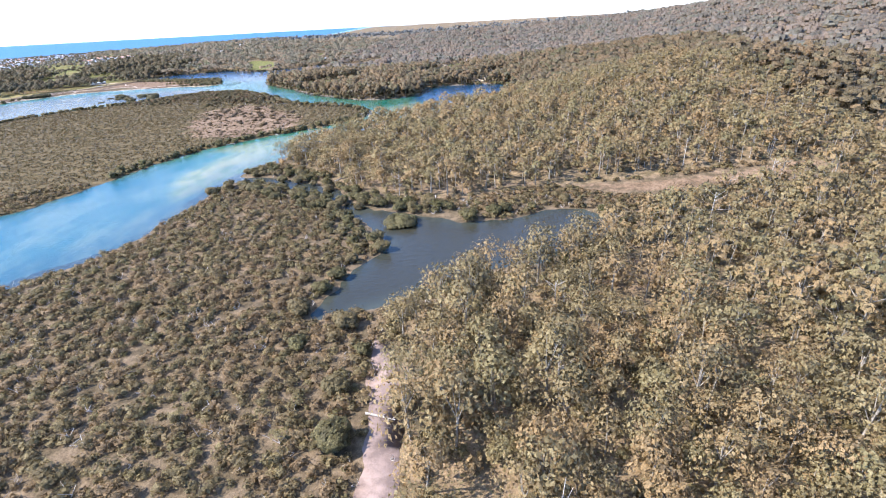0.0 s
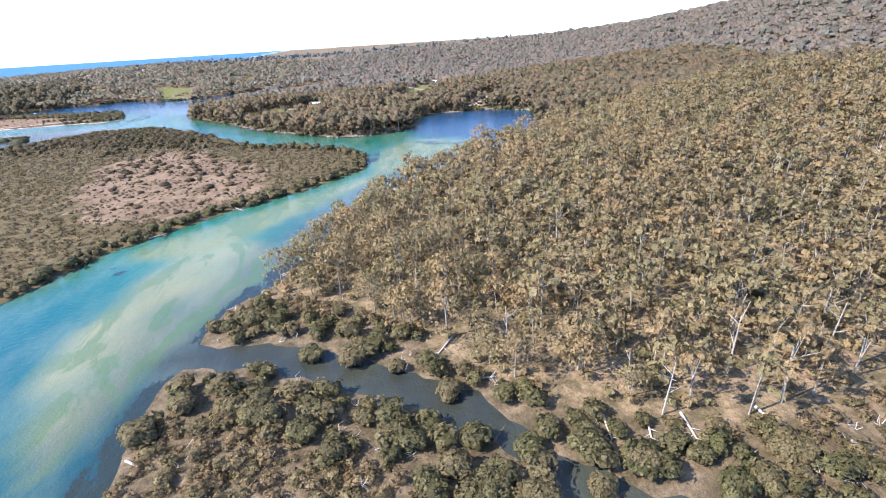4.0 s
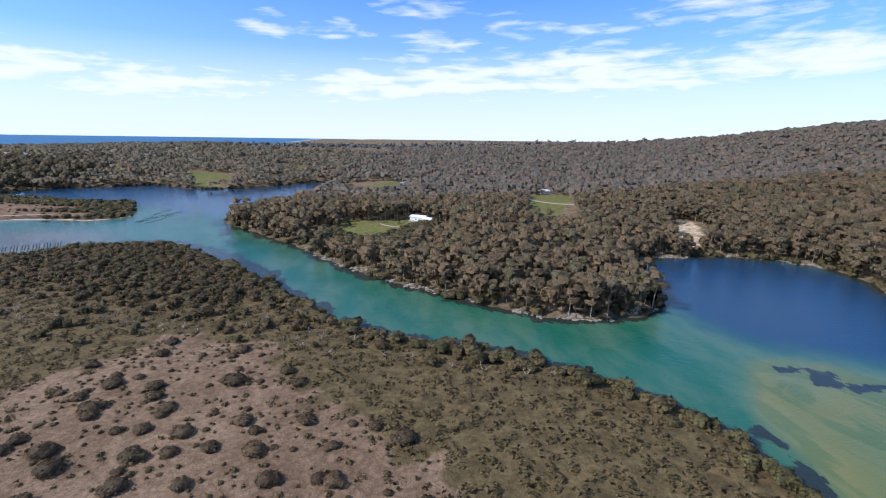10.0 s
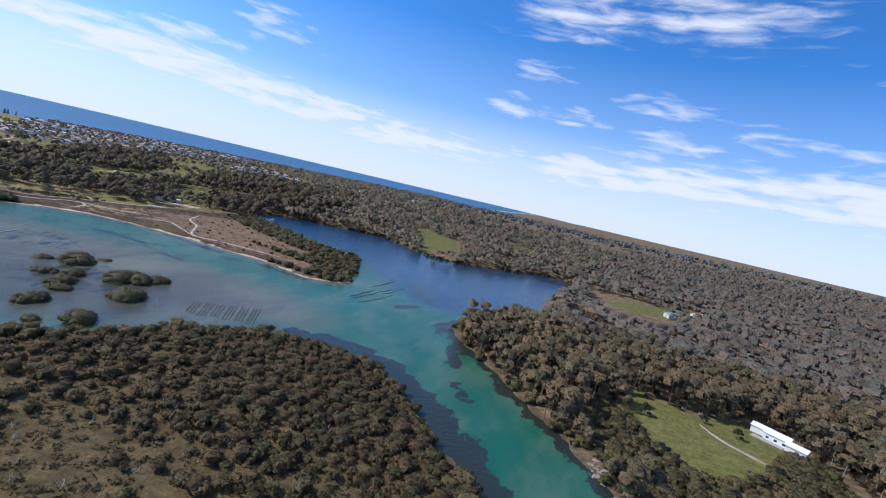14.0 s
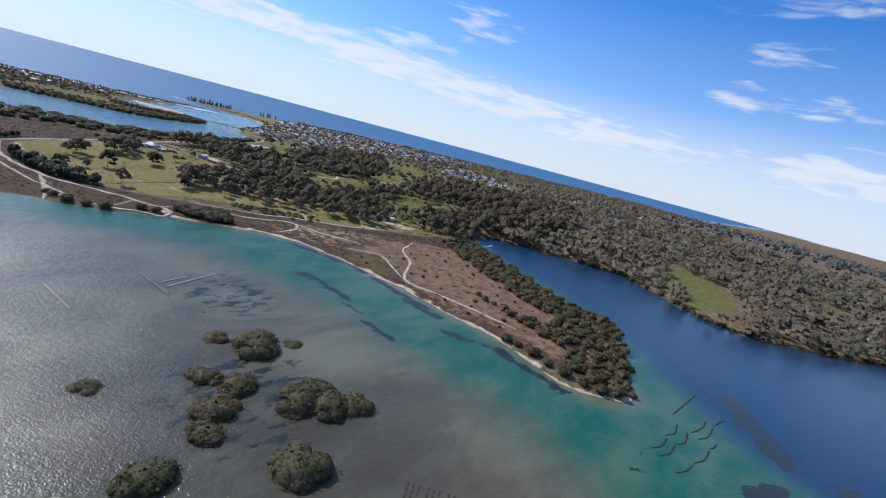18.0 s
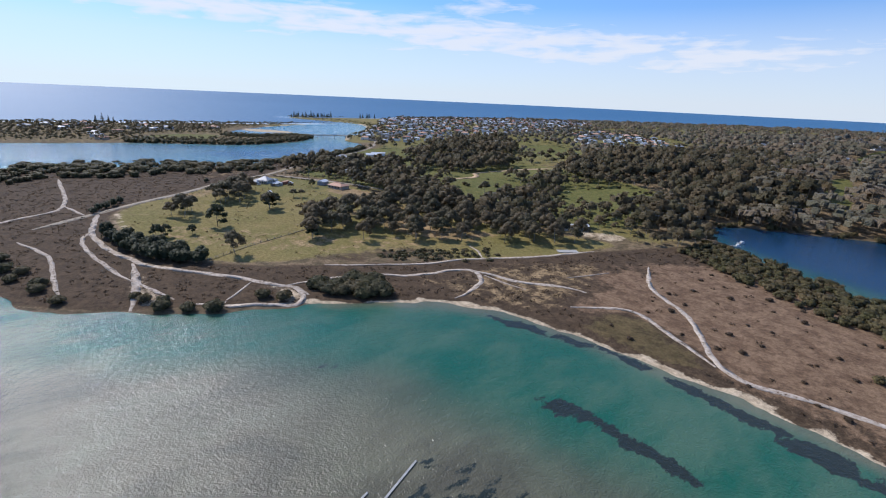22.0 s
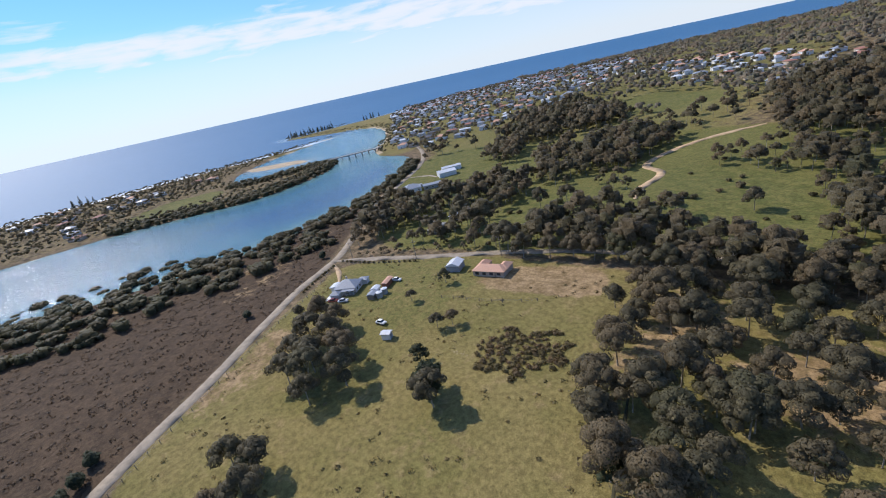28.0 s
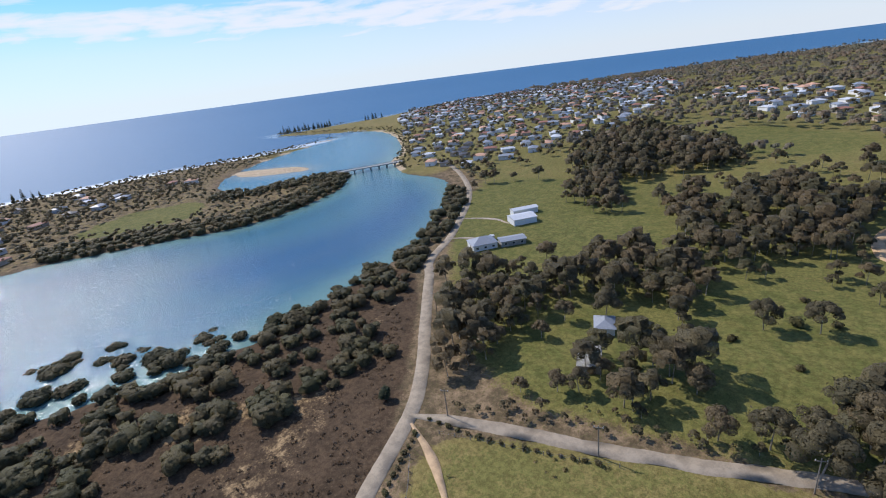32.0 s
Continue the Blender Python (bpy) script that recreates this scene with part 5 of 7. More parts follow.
def twigs(rng, tall):
    """A dead shrub: a few bare crooked pale stems."""
    out = []
    for i in range(4):
        a = rng.uniform(0, 6.28)
        m = np.array((math.cos(a), math.sin(a), rng.uniform(0.3, 1.2))) * tall * rng.uniform(0.35, 0.6)
        e = m + np.array((rng.normal() * 0.3, rng.normal() * 0.3, rng.uniform(0.1, 0.6))) * tall
        out += [limb((0, 0, -0.1), m, 0.07, 0.05, 3), limb(m, e, 0.05, 0.02, 3)]
    return joined(out), None


dead_kinds = [twigs(r, t) for t in (1.4, 2.0, 2.6)]
x, y = scatter((-180, 0, 60, 265), 6.5, lambda x, y: (shore(x, y) > 0.5) & (signed(x, y, WETLAND) > 0) & (wob(x, y, 19, 6) > -0.2), r)
xi, yi = scatter((-430, 200, -60, 655), 8.0, lambda x, y: (signed(x, y, ISLAND) > 2) & (salt(x, y) < -4) & (y + 0.35 * x > 430) & (wob(x, y, 22, 6) > 0.0), r)
stand("dead_scrub", "bleached bare stems of dead shrubs on the marsh", "dead scrub", dead_kinds, np.concatenate([x, xi]), np.concatenate([y, yi]), r, [DEADWOOD, DEADWOOD], soft=False)

TIP = rounded([(-327, 768), (-318, 752), (-325, 744), (-352, 746), (-352, 772)])


def fringe(x, y):
    L = shore(x, y)
    island_edge = (signed(x, y, ISLAND) > -3) & (y > 255) & (L < 8) & (L > 0.5)
    spit_edge = (signed(x, y, HEATH) > -14) & (L < 38) & (L > 0) & (y > 752 - 0.25 * (x + 321)) & (x > -505) | (signed(x, y, TIP) > 0) & (L > 1)
    shore_edge = (L > -0.5) & (L < 6) & ((x > -260) | (y > 905)) & (y > 497) & (signed(x, y, ISLAND) < -5)
    return island_edge | spit_edge | (shore_edge & (wob(x, y, 15) > -0.1))


x, y = scatter((-190, 595, -90, 705), 3.6, lambda x, y: (signed(x, y, LOW_SHORE) > 0) & (shore(x, y) > 1.5) & (signed(x, y, GREENS[7]) < 0), r)
stand("lawn_shrubs", "low green shrubs between the lawn and the water", "shrubs", low_mangrove, x, y, r, [DARK_BARK, MANGROVE_LEAF])
x, y = scatter((-760, 790, -540, 1000), 9, lambda x, y: (np.maximum.reduce([signed(x, y, g) for g in GREENS[:3]]) > 1) & (wob(x, y, 26, 3) > 0.28), r)
stand("paddock_scrub", "scattered low scrub on green paddocks", "scrub", low_mangrove, x, y, r, [DARK_BARK, MANGROVE_LEAF], size=(0.5, 1.0))
x, y = scatter((-520, 240, 100, 1060), 4.2, fringe, r)
stand("shore_mangroves", "fringe of dark green mangroves along the water", "mangroves", low_mangrove, x, y, r, [DARK_BARK, MANGROVE_LEAF])


def river_fringe(x, y):
    L = shore(x, y)
    inland = (L > -2) & (wob(x, y, 21, 4) > -0.3)
    return inland & (L < (52 + 16 * wob(x, y, 60)) * smooth(y, 850, 730) + 13) & ((wob(x, y, 13, 7) > -0.15) | (y > 800)) & (x < -836) & (x > -1010) & (y > 420) & (y < 950)


tall_mangrove = [bush(r, w, h, 32, 0.65, 6, 0.65) for w, h in ((6.5, 4.0), (8.0, 4.8), (5.2, 3.4))]
x, y = scatter((-1000, 420, -830, 950), 5.0, river_fringe, r)
stand("river_mangroves", "dark mangroves standing along the river's edge", "mangroves", tall_mangrove, x, y, r, [DARK_BARK, RIVER_LEAF], sink=0.3)
x, y = scatter((-1210, 640, -1050, 960), 6.0, lambda x, y: (shore(x, y) > 0) & (shore(x, y) < 34) & (y > 690), r)
stand("far_bank_mangroves", "dark mangroves on the far bank", "mangroves", tall_mangrove, x, y, r, [DARK_BARK, RIVER_LEAF])


def heath_scrub(x, y):
    bare = np.maximum.reduce([signed(x, y, b) for b in BARE[-2:]]) > 0
    return ~bare & ((signed(x, y, SPIT_FLAT) < 0) | (wob(x, y, 8, 3) > 0.5)) & (signed(x, y, OLIVE_PATCH) < 0) & (signed(x, y, HEATH) > 3) & (shore(x, y) > 5) & (wob(x, y, 12, 6) > -0.2) & ~on_track(x, y)


TRACKS = {
    "sand_track": [(-728, 629), (-698, 624), (-675, 622), (-647, 626), (-632, 631), (-622, 634), (-612, 641), (-600, 650), (-588, 660), (-578, 666), (-570, 672), (-566, 675), (-558, 676)],
    "loop_path": [(-687, 624), (-673, 618), (-653, 618), (-629, 622), (-614, 625), (-604, 628)],
    "landing_path": [(-625, 631), (-611, 630), (-601, 629), (-589, 627), (-578, 624)],
    "shore_path": [(-603, 629), (-590, 633), (-579, 637)],
    "bank_path": [(-580, 663), (-573, 656), (-569, 651), (-567, 650)],
    "point_path": [(-568, 674), (-558, 674), (-554, 669), (-558, 662), (-561, 658), (-564, 651), (-572, 642)],
    "beach_path": [(-570, 672), (-569, 681), (-566, 695), (-562, 706), (-554, 715), (-550, 725), (-548, 735), (-544, 742), (-537, 741), (-531, 736), (-527, 726), (-526, 718)],
    "heath_path": [(-545, 741), (-535, 746), (-527, 748), (-521, 751), (-511, 759), (-505, 762), (-500, 763)],
    "short_path": [(-536, 743), (-524, 744), (-516, 746)],
    "fence_track": [(-582, 694), (-574, 707), (-565, 722), (-559, 734), (-556, 747), (-547, 765), (-539, 781), (-534, 795), (-528, 811)],
    "gate_path": [(-569, 765), (-561, 763), (-551, 757)],
    "faint_path": [(-514, 770), (-510, 781), (-507, 790)],
    "spit_track": [(-501, 813), (-487, 789), (-466, 774), (-444, 748), (-420, 752), (-380, 758)],
    "spit_path": [(-496, 747), (-481, 762), (-464, 756), (-447, 748)],
    "marsh_path": [(-852, 615), (-753, 614), (-727, 593), (-700, 560)],
    "side_path": [(-753, 614), (-720, 622)],
    "mangrove_path": [(-680, 595), (-651, 605), (-618, 606), (-599, 607)],
}


def along(pts, step=3.0):
    """A smooth line through points, sampled every few metres."""
    p = np.array(pts, float)
    p = np.concatenate([[2 * p[0] - p[1]], p, [2 * p[-1] - p[-2]]])
    out = []
    for a, b, c, d in zip(p, p[1:], p[2:], p[3:]):
        n = max(2, int(np.linalg.norm(c - b) / step))
        for t in np.arange(n) / n:
            out.append(0.5 * (2 * b + (c - a) * t + (2 * a - 5 * b + 4 * c - d) * t * t + (3 * b - a - 3 * c + d) * t ** 3))
    out.append(p[-2])
    return np.array(out)


TRACK_POINTS = np.concatenate([along(p, 4) for p in TRACKS.values()])


def on_track(x, y):
    return np.array([np.min((TRACK_POINTS[:, 0] - a) ** 2 + (TRACK_POINTS[:, 1] - b) ** 2) < 9 for a, b in zip(x, y)], bool)


x, y = scatter((-980, 500, -320, 885), 2.9, heath_scrub, r)
stand("heath", "low brown coastal heath with pale bare patches", "heath", heath_kinds, x, y, r, [DARK_BARK, HEATH_LEAF], size=(0.3, 0.8))

# ---- pale rock ledges round the wooded point ----
def stones(rng, wide):
    """A low weathered block with cut corners."""
    v = CUBE * np.array((wide, wide * rng.uniform(0.5, 0.9), wide * 0.35)) * rng.uniform(0.7, 1.25, (8, 3)) * 0.5
    return (v, CUBE_FACES, CUBE / 1.73), None


def ledge(x, y):
    L = shore(x, y)
    point = (L > -1.0) & (L < 4.5) & (x > -175) & (x < 95) & (y > 500) & (y < 640) & (signed(x, y, ISLAND) < -8)
    foot = (L > -0.5) & (L < 4) & (x > -95) & (x < 60) & (y > 262) & (y < 440) & (signed(x, y, ISLAND) < -8)
    return (point | foot) & (wob(x, y, 18, 5) > np.where(foot, 0.25, -0.15))


ROCK = plain("pale_shore_rock", (0.36, 0.30, 0.235), 0.9, vary=0.45, scale=0.8)
x, y = scatter((-180, 260, 100, 640), 1.7, ledge, r)
stand("shore_rocks", "pale weathered rock ledges and boulders at the water's edge", "rocks", [stones(r, w) for w in (0.7, 1.1, 1.6)], x, y, r, [ROCK, ROCK], soft=False)

# ---- tracks and roads ----
def ribbon(name, pts, width, mat, label, lift=0.06, ragged=0.5, category="track"):
    line = along(pts, 1.2)
    rr = np.random.default_rng(len(line))
    d = np.gradient(line, axis=0)
    d /= np.linalg.norm(d, axis=1)[:, None] + 1e-9
    nrm = np.stack([-d[:, 1], d[:, 0]], 1)
    rows = []
    for k, side in enumerate((-0.5, -0.46, 0.46, 0.5)):
        w = width * (1 + ragged * (wob(line[:, 0] * 3 + k * 9, line[:, 1] * 3, 30, k) + rr.normal(size=len(line)) * 0.1)) * side * np.minimum(1, 0.3 + np.minimum(np.arange(len(line)), np.arange(len(line))[::-1]) * 0.06)
        p = line + nrm * w[:, None]
        z = height(p[:, 0], p[:, 1]) + (lift if k in (1, 2) else -0.1)
        rows.append(np.column_stack([p, z]))
    v = np.stack(rows, 1).reshape(-1, 3)
    n = len(line)
    i = (np.arange(n - 1)[:, None] * 4 + np.arange(3)[None]).ravel()
    q = np.stack([i, i + 1, i + 5, i + 4], 1)
    return tagged(new(name, quad_mesh(name, v, q, [mat], shade=True)), label, category, kind="structure")


TRACK_WIDTH = {'sand_track': 2.7, 'loop_path': 1.8, 'landing_path': 2.8, 'shore_path': 2.0, 'bank_path': 1.2, 'point_path': 2.4, 'beach_path': 2.0, 'heath_path': 2.2, 'short_path': 1.2, 'fence_track': 1.5, 'gate_path': 1.6, 'faint_path': 0.9, 'spit_track': 1.8, 'spit_path': 1.6, 'side_path': 1.8, 'mangrove_path': 1.6, 'marsh_path': 2.2}
for n, (key, pts) in enumerate(TRACKS.items()):
    ribbon(key, pts, TRACK_WIDTH[key], SAND, "pale sandy vehicle track worn through the heath", 0.05 + 0.012 * n)
RIVER_ROAD = [(-700, 600), (-727, 634), (-755, 674), (-779, 706), (-795, 726), (-809, 752), (-822, 768), (-845, 790), (-876, 820), (-892, 836), (-913, 874), (-971, 949), (-1050, 1010), (-1110, 1030)]
ribbon("road", RIVER_ROAD, 4.7, GRAVEL, "unsealed pale gravel road along the river", 0.16, 0.06, "road")
ribbon("side_road", [(-809, 752), (-790, 761), (-777, 766), (-758, 773), (-738, 783), (-716, 795), (-690, 806), (-640, 815)], 4.2, GRAVEL, "unsealed side road with bare verges", 0.2, 0.3, "road")
ribbon("driveway", [(-806, 750), (-792, 745), (-778, 737)], 2.6, CLAY, "narrow clay driveway to the farmhouse", 0.22, 0.1, "driveway")
ribbon("clay_road", [(-706, 861), (-712, 878), (-714, 907), (-729, 921), (-732, 947), (-723, 971), (-708, 987), (-690, 1000)], 4.5, CLAY, "orange clay track at a cutting", 0.25, 0.2, "track")
ribbon("forest_road", [(15, 850), (20, 833), (22, 795), (40, 776), (75, 765)], 5, GRAVEL, "pale unsealed road between forest lawns", 0.2, 0.15, "road")
ribbon("villa_drive", [(-130, 684), (-126, 674), (-120, 667), (-113, 661), (-104, 664)], 2.5, GRAVEL, "gravel drive across the villa lawn", 0.15, 0.15, "driveway")
ribbon("farm_drive", [(-905, 862), (-892, 868), (-882, 860)], 3.5, GRAVEL, "gravel drive to the hill house", 0.2, 0.15, "driveway")
ribbon("barn_drive", [(-925, 893), (-905, 900), (-890, 897)], 2.5, SAND, "pale curved drive to the barns", 0.2, 0.15, "driveway")
ribbon("mud_bank", [(-13, -20), (-13, 50), (-13, 67), (-15, 84), (-17, 95)], 7, plain("mud_bank", (0.25, 0.18, 0.15), 0.95, vary=0.35, scale=0.5), "pinkish mud bank beside the forest", 0.1, 0.3, "bank")


# ---- buildings ----
def part(name, bm, material, parent, label=""):
    me = bpy.data.meshes.new(name)
    bm.to_mesh(me)
    bm.free()
    me.materials.append(material)
    ob = new(name, me)
    ob.parent = parent
    if label:
        ob["label"] = label
    return ob


def box(x0, y0, z0, x1, y1, z1):
    bm = bmesh.new()
    bmesh.ops.create_cube(bm, size=1, matrix=Matrix.Translation(((x0 + x1) / 2, (y0 + y1) / 2, (z0 + z1) / 2)) @ Matrix.Diagonal((x1 - x0, y1 - y0, z1 - z0, 1)))
    return bm


def roof_bm(w, d, z, rise, over=0.5, hip=True, thick=0.12):
    """A hipped or gabled roof with eaves, of some thickness."""
    bm = bmesh.new()
    a, b = w / 2 + over, d / 2 + over
    inset = min(a, b) * 0.95 if hip else 0.0
    top = [(-a + inset, 0, z + rise), (a - inset, 0, z + rise)] if w >= d else [(0, -b + inset, z + rise), (0, b - inset, z + rise)]
    lo = [(-a, -b, z), (a, -b, z), (a, b, z), (-a, b, z)]
    v = [bm.verts.new(p) for p in lo + top]
    u = [bm.verts.new((p[0], p[1], p[2] - thick)) for p in lo]
    if w >= d:
        faces = [(0, 1, 5, 4), (2, 3, 4, 5), (3, 0, 4), (1, 2, 5)]
    else:
        faces = [(1, 2, 5, 4), (3, 0, 4, 5), (0, 1, 4), (2, 3, 5)]
    for f in faces:
        bm.faces.new([v[i] for i in f])
    for i in range(4):
        bm.faces.new([v[i], u[i], u[(i + 1) % 4], v[(i + 1) % 4]])
    bm.faces.new(u[::-1])
    bmesh.ops.recalc_face_normals(bm, faces=bm.faces)
    return bm


def house(name, label, w, d, h, wall, roof, rise=1.8, hip=True, windows=3, category="house", group="", panes=True):
    """A low house: walls, roof, door and windows along its long sides."""
    root = tagged(new(name), label, category, group)
    part("wall", box(-w / 2, -d / 2, -0.8, w / 2, d / 2, h), wall, root)
    part("roof", roof_bm(w, d, h, rise, hip=hip), roof, root)
    for s in (-1, 1):
        for i in range(windows):
            wx = -w / 2 + w * (i + 0.5) / windows
            win = part("window", box(wx - 0.7, s * d / 2 - 0.03, 0.9, wx + 0.7, s * d / 2 + 0.03, 2.1), WHITE, root)
            if panes:
                part("pane", box(wx - 0.6, s * d / 2 - 0.05, 1.0, wx + 0.6, s * d / 2 + 0.05, 2.0), GLASS, win)
    part("door", box(-w / 2 - 0.04, -0.5, 0, -w / 2 + 0.02, 0.45, 2.05), TIMBER, root)
    return root


def put(root, x, y, turn=0.0, lift=0.0, size=1.0):
    root.matrix_basis = Matrix.Translation((x, y, float(height([x], [y])[0]) + lift)) @ Matrix.Rotation(radians(turn), 4, "Z") @ Matrix.Scale(size, 4)
    return root
r = np.random.default_rng(23)
town_kinds = []
for wall, roof, lab in ((BRICK, TILE_RED, "brick house with a red tiled roof"), (WHITE, METAL_WHITE, "white house with a pale steel roof"), (WEATHERBOARD, METAL_GREY, "pale house with a grey steel roof"),
                        (BRICK, TILE_DARK, "brick house with a dark tiled roof"), (WHITE, TILE_ORANGE, "white house with an orange tiled roof"), (WHITE, METAL_GREY, "white house under a grey roof")):
    w, d = r.uniform(11, 15), r.uniform(8, 10.5)
    town_kinds.append(house("house", "small " + lab + " in the seaside town", w, d, r.uniform(3, 5), wall, roof, r.uniform(1.2, 2.2), windows=1, group="town houses", panes=False))
tx, ty = scatter((-1790, 560, -620, 1960), 27, lambda x, y: in_town(x, y) & (shore(x, y) > 14) & (r.uniform(0, 1, len(x)) < np.where((x < -1140) & (y < 1000), 0.3, np.where(x < -1140, 0.55, 0.8)) + 0.25 * (y > 1000)), r, 0.55)
near_first = np.argsort(np.hypot(tx + 720, ty - 694))
tx, ty = tx[near_first], ty[near_first]
tz = height(tx, ty)
for i in range(min(270, len(tx))):
    m = Matrix.Translation((tx[i], ty[i], tz[i])) @ Matrix.Rotation(radians(35 + 90 * r.integers(0, 2) + r.normal() * 8), 4, "Z")
    if i < len(town_kinds):
        town_kinds[i].matrix_basis = m
    else:
        copy_thing(town_kinds[int(r.integers(0, len(town_kinds)))], m)


def far_house(w, d, h, rise):
    """Walls and a ridged roof, each in one piece, all quads."""
    a, b = w / 2, d / 2
    wall = np.array([(-a, -b, -1), (a, -b, -1), (a, b, -1), (-a, b, -1), (-a, -b, h), (a, -b, h), (a, b, h), (-a, b, h)])
    a, b = a + 0.5, b + 0.5
    top = np.array([(-a, -b, h), (a, -b, h), (a, b, h), (-a, b, h), (-a + b, 0, h + rise), (a - b, 0, h + rise), (-a + b, 0.02, h + rise), (a - b, 0.02, h + rise)])
    return (wall, np.array([(0, 1, 5, 4), (1, 2, 6, 5), (2, 3, 7, 6), (3, 0, 4, 7)]), wall), (top, np.array([(0, 1, 5, 4), (2, 3, 6, 7), (3, 0, 4, 6), (1, 2, 7, 5)]), top)


rest = np.arange(270, len(tx))
for n, (roof, lab) in enumerate(((METAL_WHITE, "pale"), (TILE_RED, "red"), (METAL_GREY, "grey"), (TILE_DARK, "dark"))):
    pick = rest[n::4]
    stand("distant_houses", "distant town houses with " + lab + " roofs", "houses", [far_house(15, 10, 3.6, 1.8), far_house(13, 9, 4.8, 1.6)], tx[pick], ty[pick], r, [WHITE, roof], size=(0.9, 1.15), soft=False)

# ---- plants that stand apart ----
r = np.random.default_rng(31)
SALTBUSH_PLACES = [(-207, 468), (-202, 474), (-200, 459), (-209, 452), (-202, 447), (-189, 466), (-184, 460), (-177, 450), (-170, 444), (-184, 443), (-183, 435), (-172, 434), (-166, 453),
                   (-161, 442), (-152, 451), (-145, 431), (-131, 442), (-137, 447), (-129, 423), (-140, 414), (-151, 421), (-158, 423), (-157, 433), (-154, 409), (-140, 390), (-166, 405),
                   (-203, 428), (-197, 432), (-197, 441), (-191, 405), (-130, 391), (-133, 406), (-191, 471), (-201, 462), (-172, 471), (-197, 490), (-213, 485), (-175, 490), (-160, 475), (-156, 468)]
saltbush = [thing_tree("saltbush", "dark brown dome-shaped saltbush on the bare pink salt flat", "shrub", *bush(r, w, h, 240, 0.30, 5), [DARK_BARK, SALT_LEAF], "saltbushes on the flat") for w, h in ((5.4, 1.7), (6.4, 1.9), (4.6, 1.5))]
sx, sy = scatter((-222, 345, -112, 505), 9.5, lambda x, y: (salt(x, y) > 3) & (wob(x, y, 30, 9) > -0.25), r)
plant(saltbush, SALTBUSH_PLACES + [(a, b, r.uniform(0.35, 0.75)) for a, b in zip(sx, sy)], r, (0.8, 1.15), 0.05)

tx, ty = scatter((-225, 340, -108, 508), 2.7, lambda x, y: (salt(x, y) > 0) & (wob(x, y, 16, 3) + 0.7 * wob(x, y, 7, 5) > -0.05), r)
stand("samphire_tufts", "small brown samphire tufts dotted over the salt flat", "scrub", crown_only([bush(r, w, h, 9, 0.3, 2, 0.5) for w, h in ((1.2, 0.35), (1.7, 0.45), (0.9, 0.3))]), tx, ty, r, [DARK_BARK, SCRUB_LEAF])

ISLETS = [(-419, 635, 0.9), (-409, 644, 1.35), (-413, 641, 0.8), (-406, 655, 0.75), (-400, 624, 0.9), (-392, 629, 1.15), (-396, 630, 0.7), (-385, 620, 1.1), (-378, 615, 1.0), (-407, 600, 0.75), (-379, 640, 1.2),
          (-373, 645, 1.3), (-370, 651, 1.1), (-380, 646, 1.1), (-371, 600, 1.2), (-357, 625, 1.4), (-384, 629, 0.55), (-353, 589, 0.7), (-344, 598, 1.05), (-348, 601, 0.8), (-376, 636, 0.9)]
islet = [thing_tree("mangrove_tree", "rounded dark green mangrove standing alone in shallow water", "mangrove", *bush(r, w, h, 520, 0.40, 10), [DARK_BARK, RIVER_LEAF], "mangrove islets") for w, h in ((10.4, 4.8), (11.4, 5.2), (9.4, 4.4))]
plant(islet, ISLETS, r, (0.92, 1.07), -0.05)

fx, fy = scatter((-1000, 590, -885, 800), 7.6, lambda x, y: (shore(x, y) < 3) & (shore(x, y) > -44 * smooth(y, 800, 690)) & (wob(x, y, 24, 2) + 0.7 * wob(x, y, 11, 4) > -0.12), r)
dome = [thing_tree("mangrove_tree", "dark dome-shaped mangrove standing in the river shallows", "mangrove", *bush(r, w, h, 300, 0.6, 9), [DARK_BARK, RIVER_LEAF], "river mangroves") for w, h in ((9.0, 4.4), (7.2, 3.8), (10.5, 4.8))]
plant(dome, [(a, b, r.uniform(0.6, 1.15)) for a, b in zip(fx, fy)], r, (0.85, 1.1), -0.3)

CREEK_MANGROVES = [(-51, 200), (-43, 196), (-28, 191), (-24, 188), (-34, 194), (-35, 187), (-100, 248), (-95, 250), (-88, 254), (-79, 240), (-71, 228), (-62, 223), (-53, 213), (-80, 232),
                   (-18, 188), (-17, 182), (-5, 185), (1, 181), (-12, 182), (-109, 215), (-103, 221), (-93, 218), (-80, 208), (-65, 201), (-56, 195), (-51, 190), (-69, 209), (-104, 250), (-94, 258), (-90, 246)]
POND_MANGROVES = [(21, 172), (11, 168), (37, 176), (51, 181), (-21, 145), (-30, 137), (-33, 127), (-36, 119), (-7, 113), (1, 116), (46, 133), (38, 128), (62, 145),
                  (66, 152), (63, 169), (78, 158), (-27, 189), (26, 174), (-40, 108), (-26, 100), (-20, 88), (-24, 76), (-22, 62), (-36, 92), (-60, 192), (-45, 186), (-40, 176), (-75, 202), (-88, 214)]
creek = [thing_tree("mangrove_tree", "olive green mangrove at the muddy creek's edge", "mangrove", *bush(r, w, h, 230, 0.5, 8), [DARK_BARK, MANGROVE_LEAF], "creek mangroves") for w, h in ((5.6, 4.2), (6.6, 4.6), (4.6, 3.6))]
pond = [thing_tree("mangrove_tree", "broad yellow-green mangrove clump standing in the brown pond", "mangrove", *bush(r, 13.0, 5.0, 620, 0.42, 15), [DARK_BARK, MANGROVE_LEAF])]
plant(pond, [(-15, 168)], r, (1.0, 1.01), 0.0)
plant(creek, [(a, b, 0.95) for a, b in CREEK_MANGROVES] + [(a, b, 1.05) for a, b in POND_MANGROVES], r, (0.8, 1.15), 0.05)

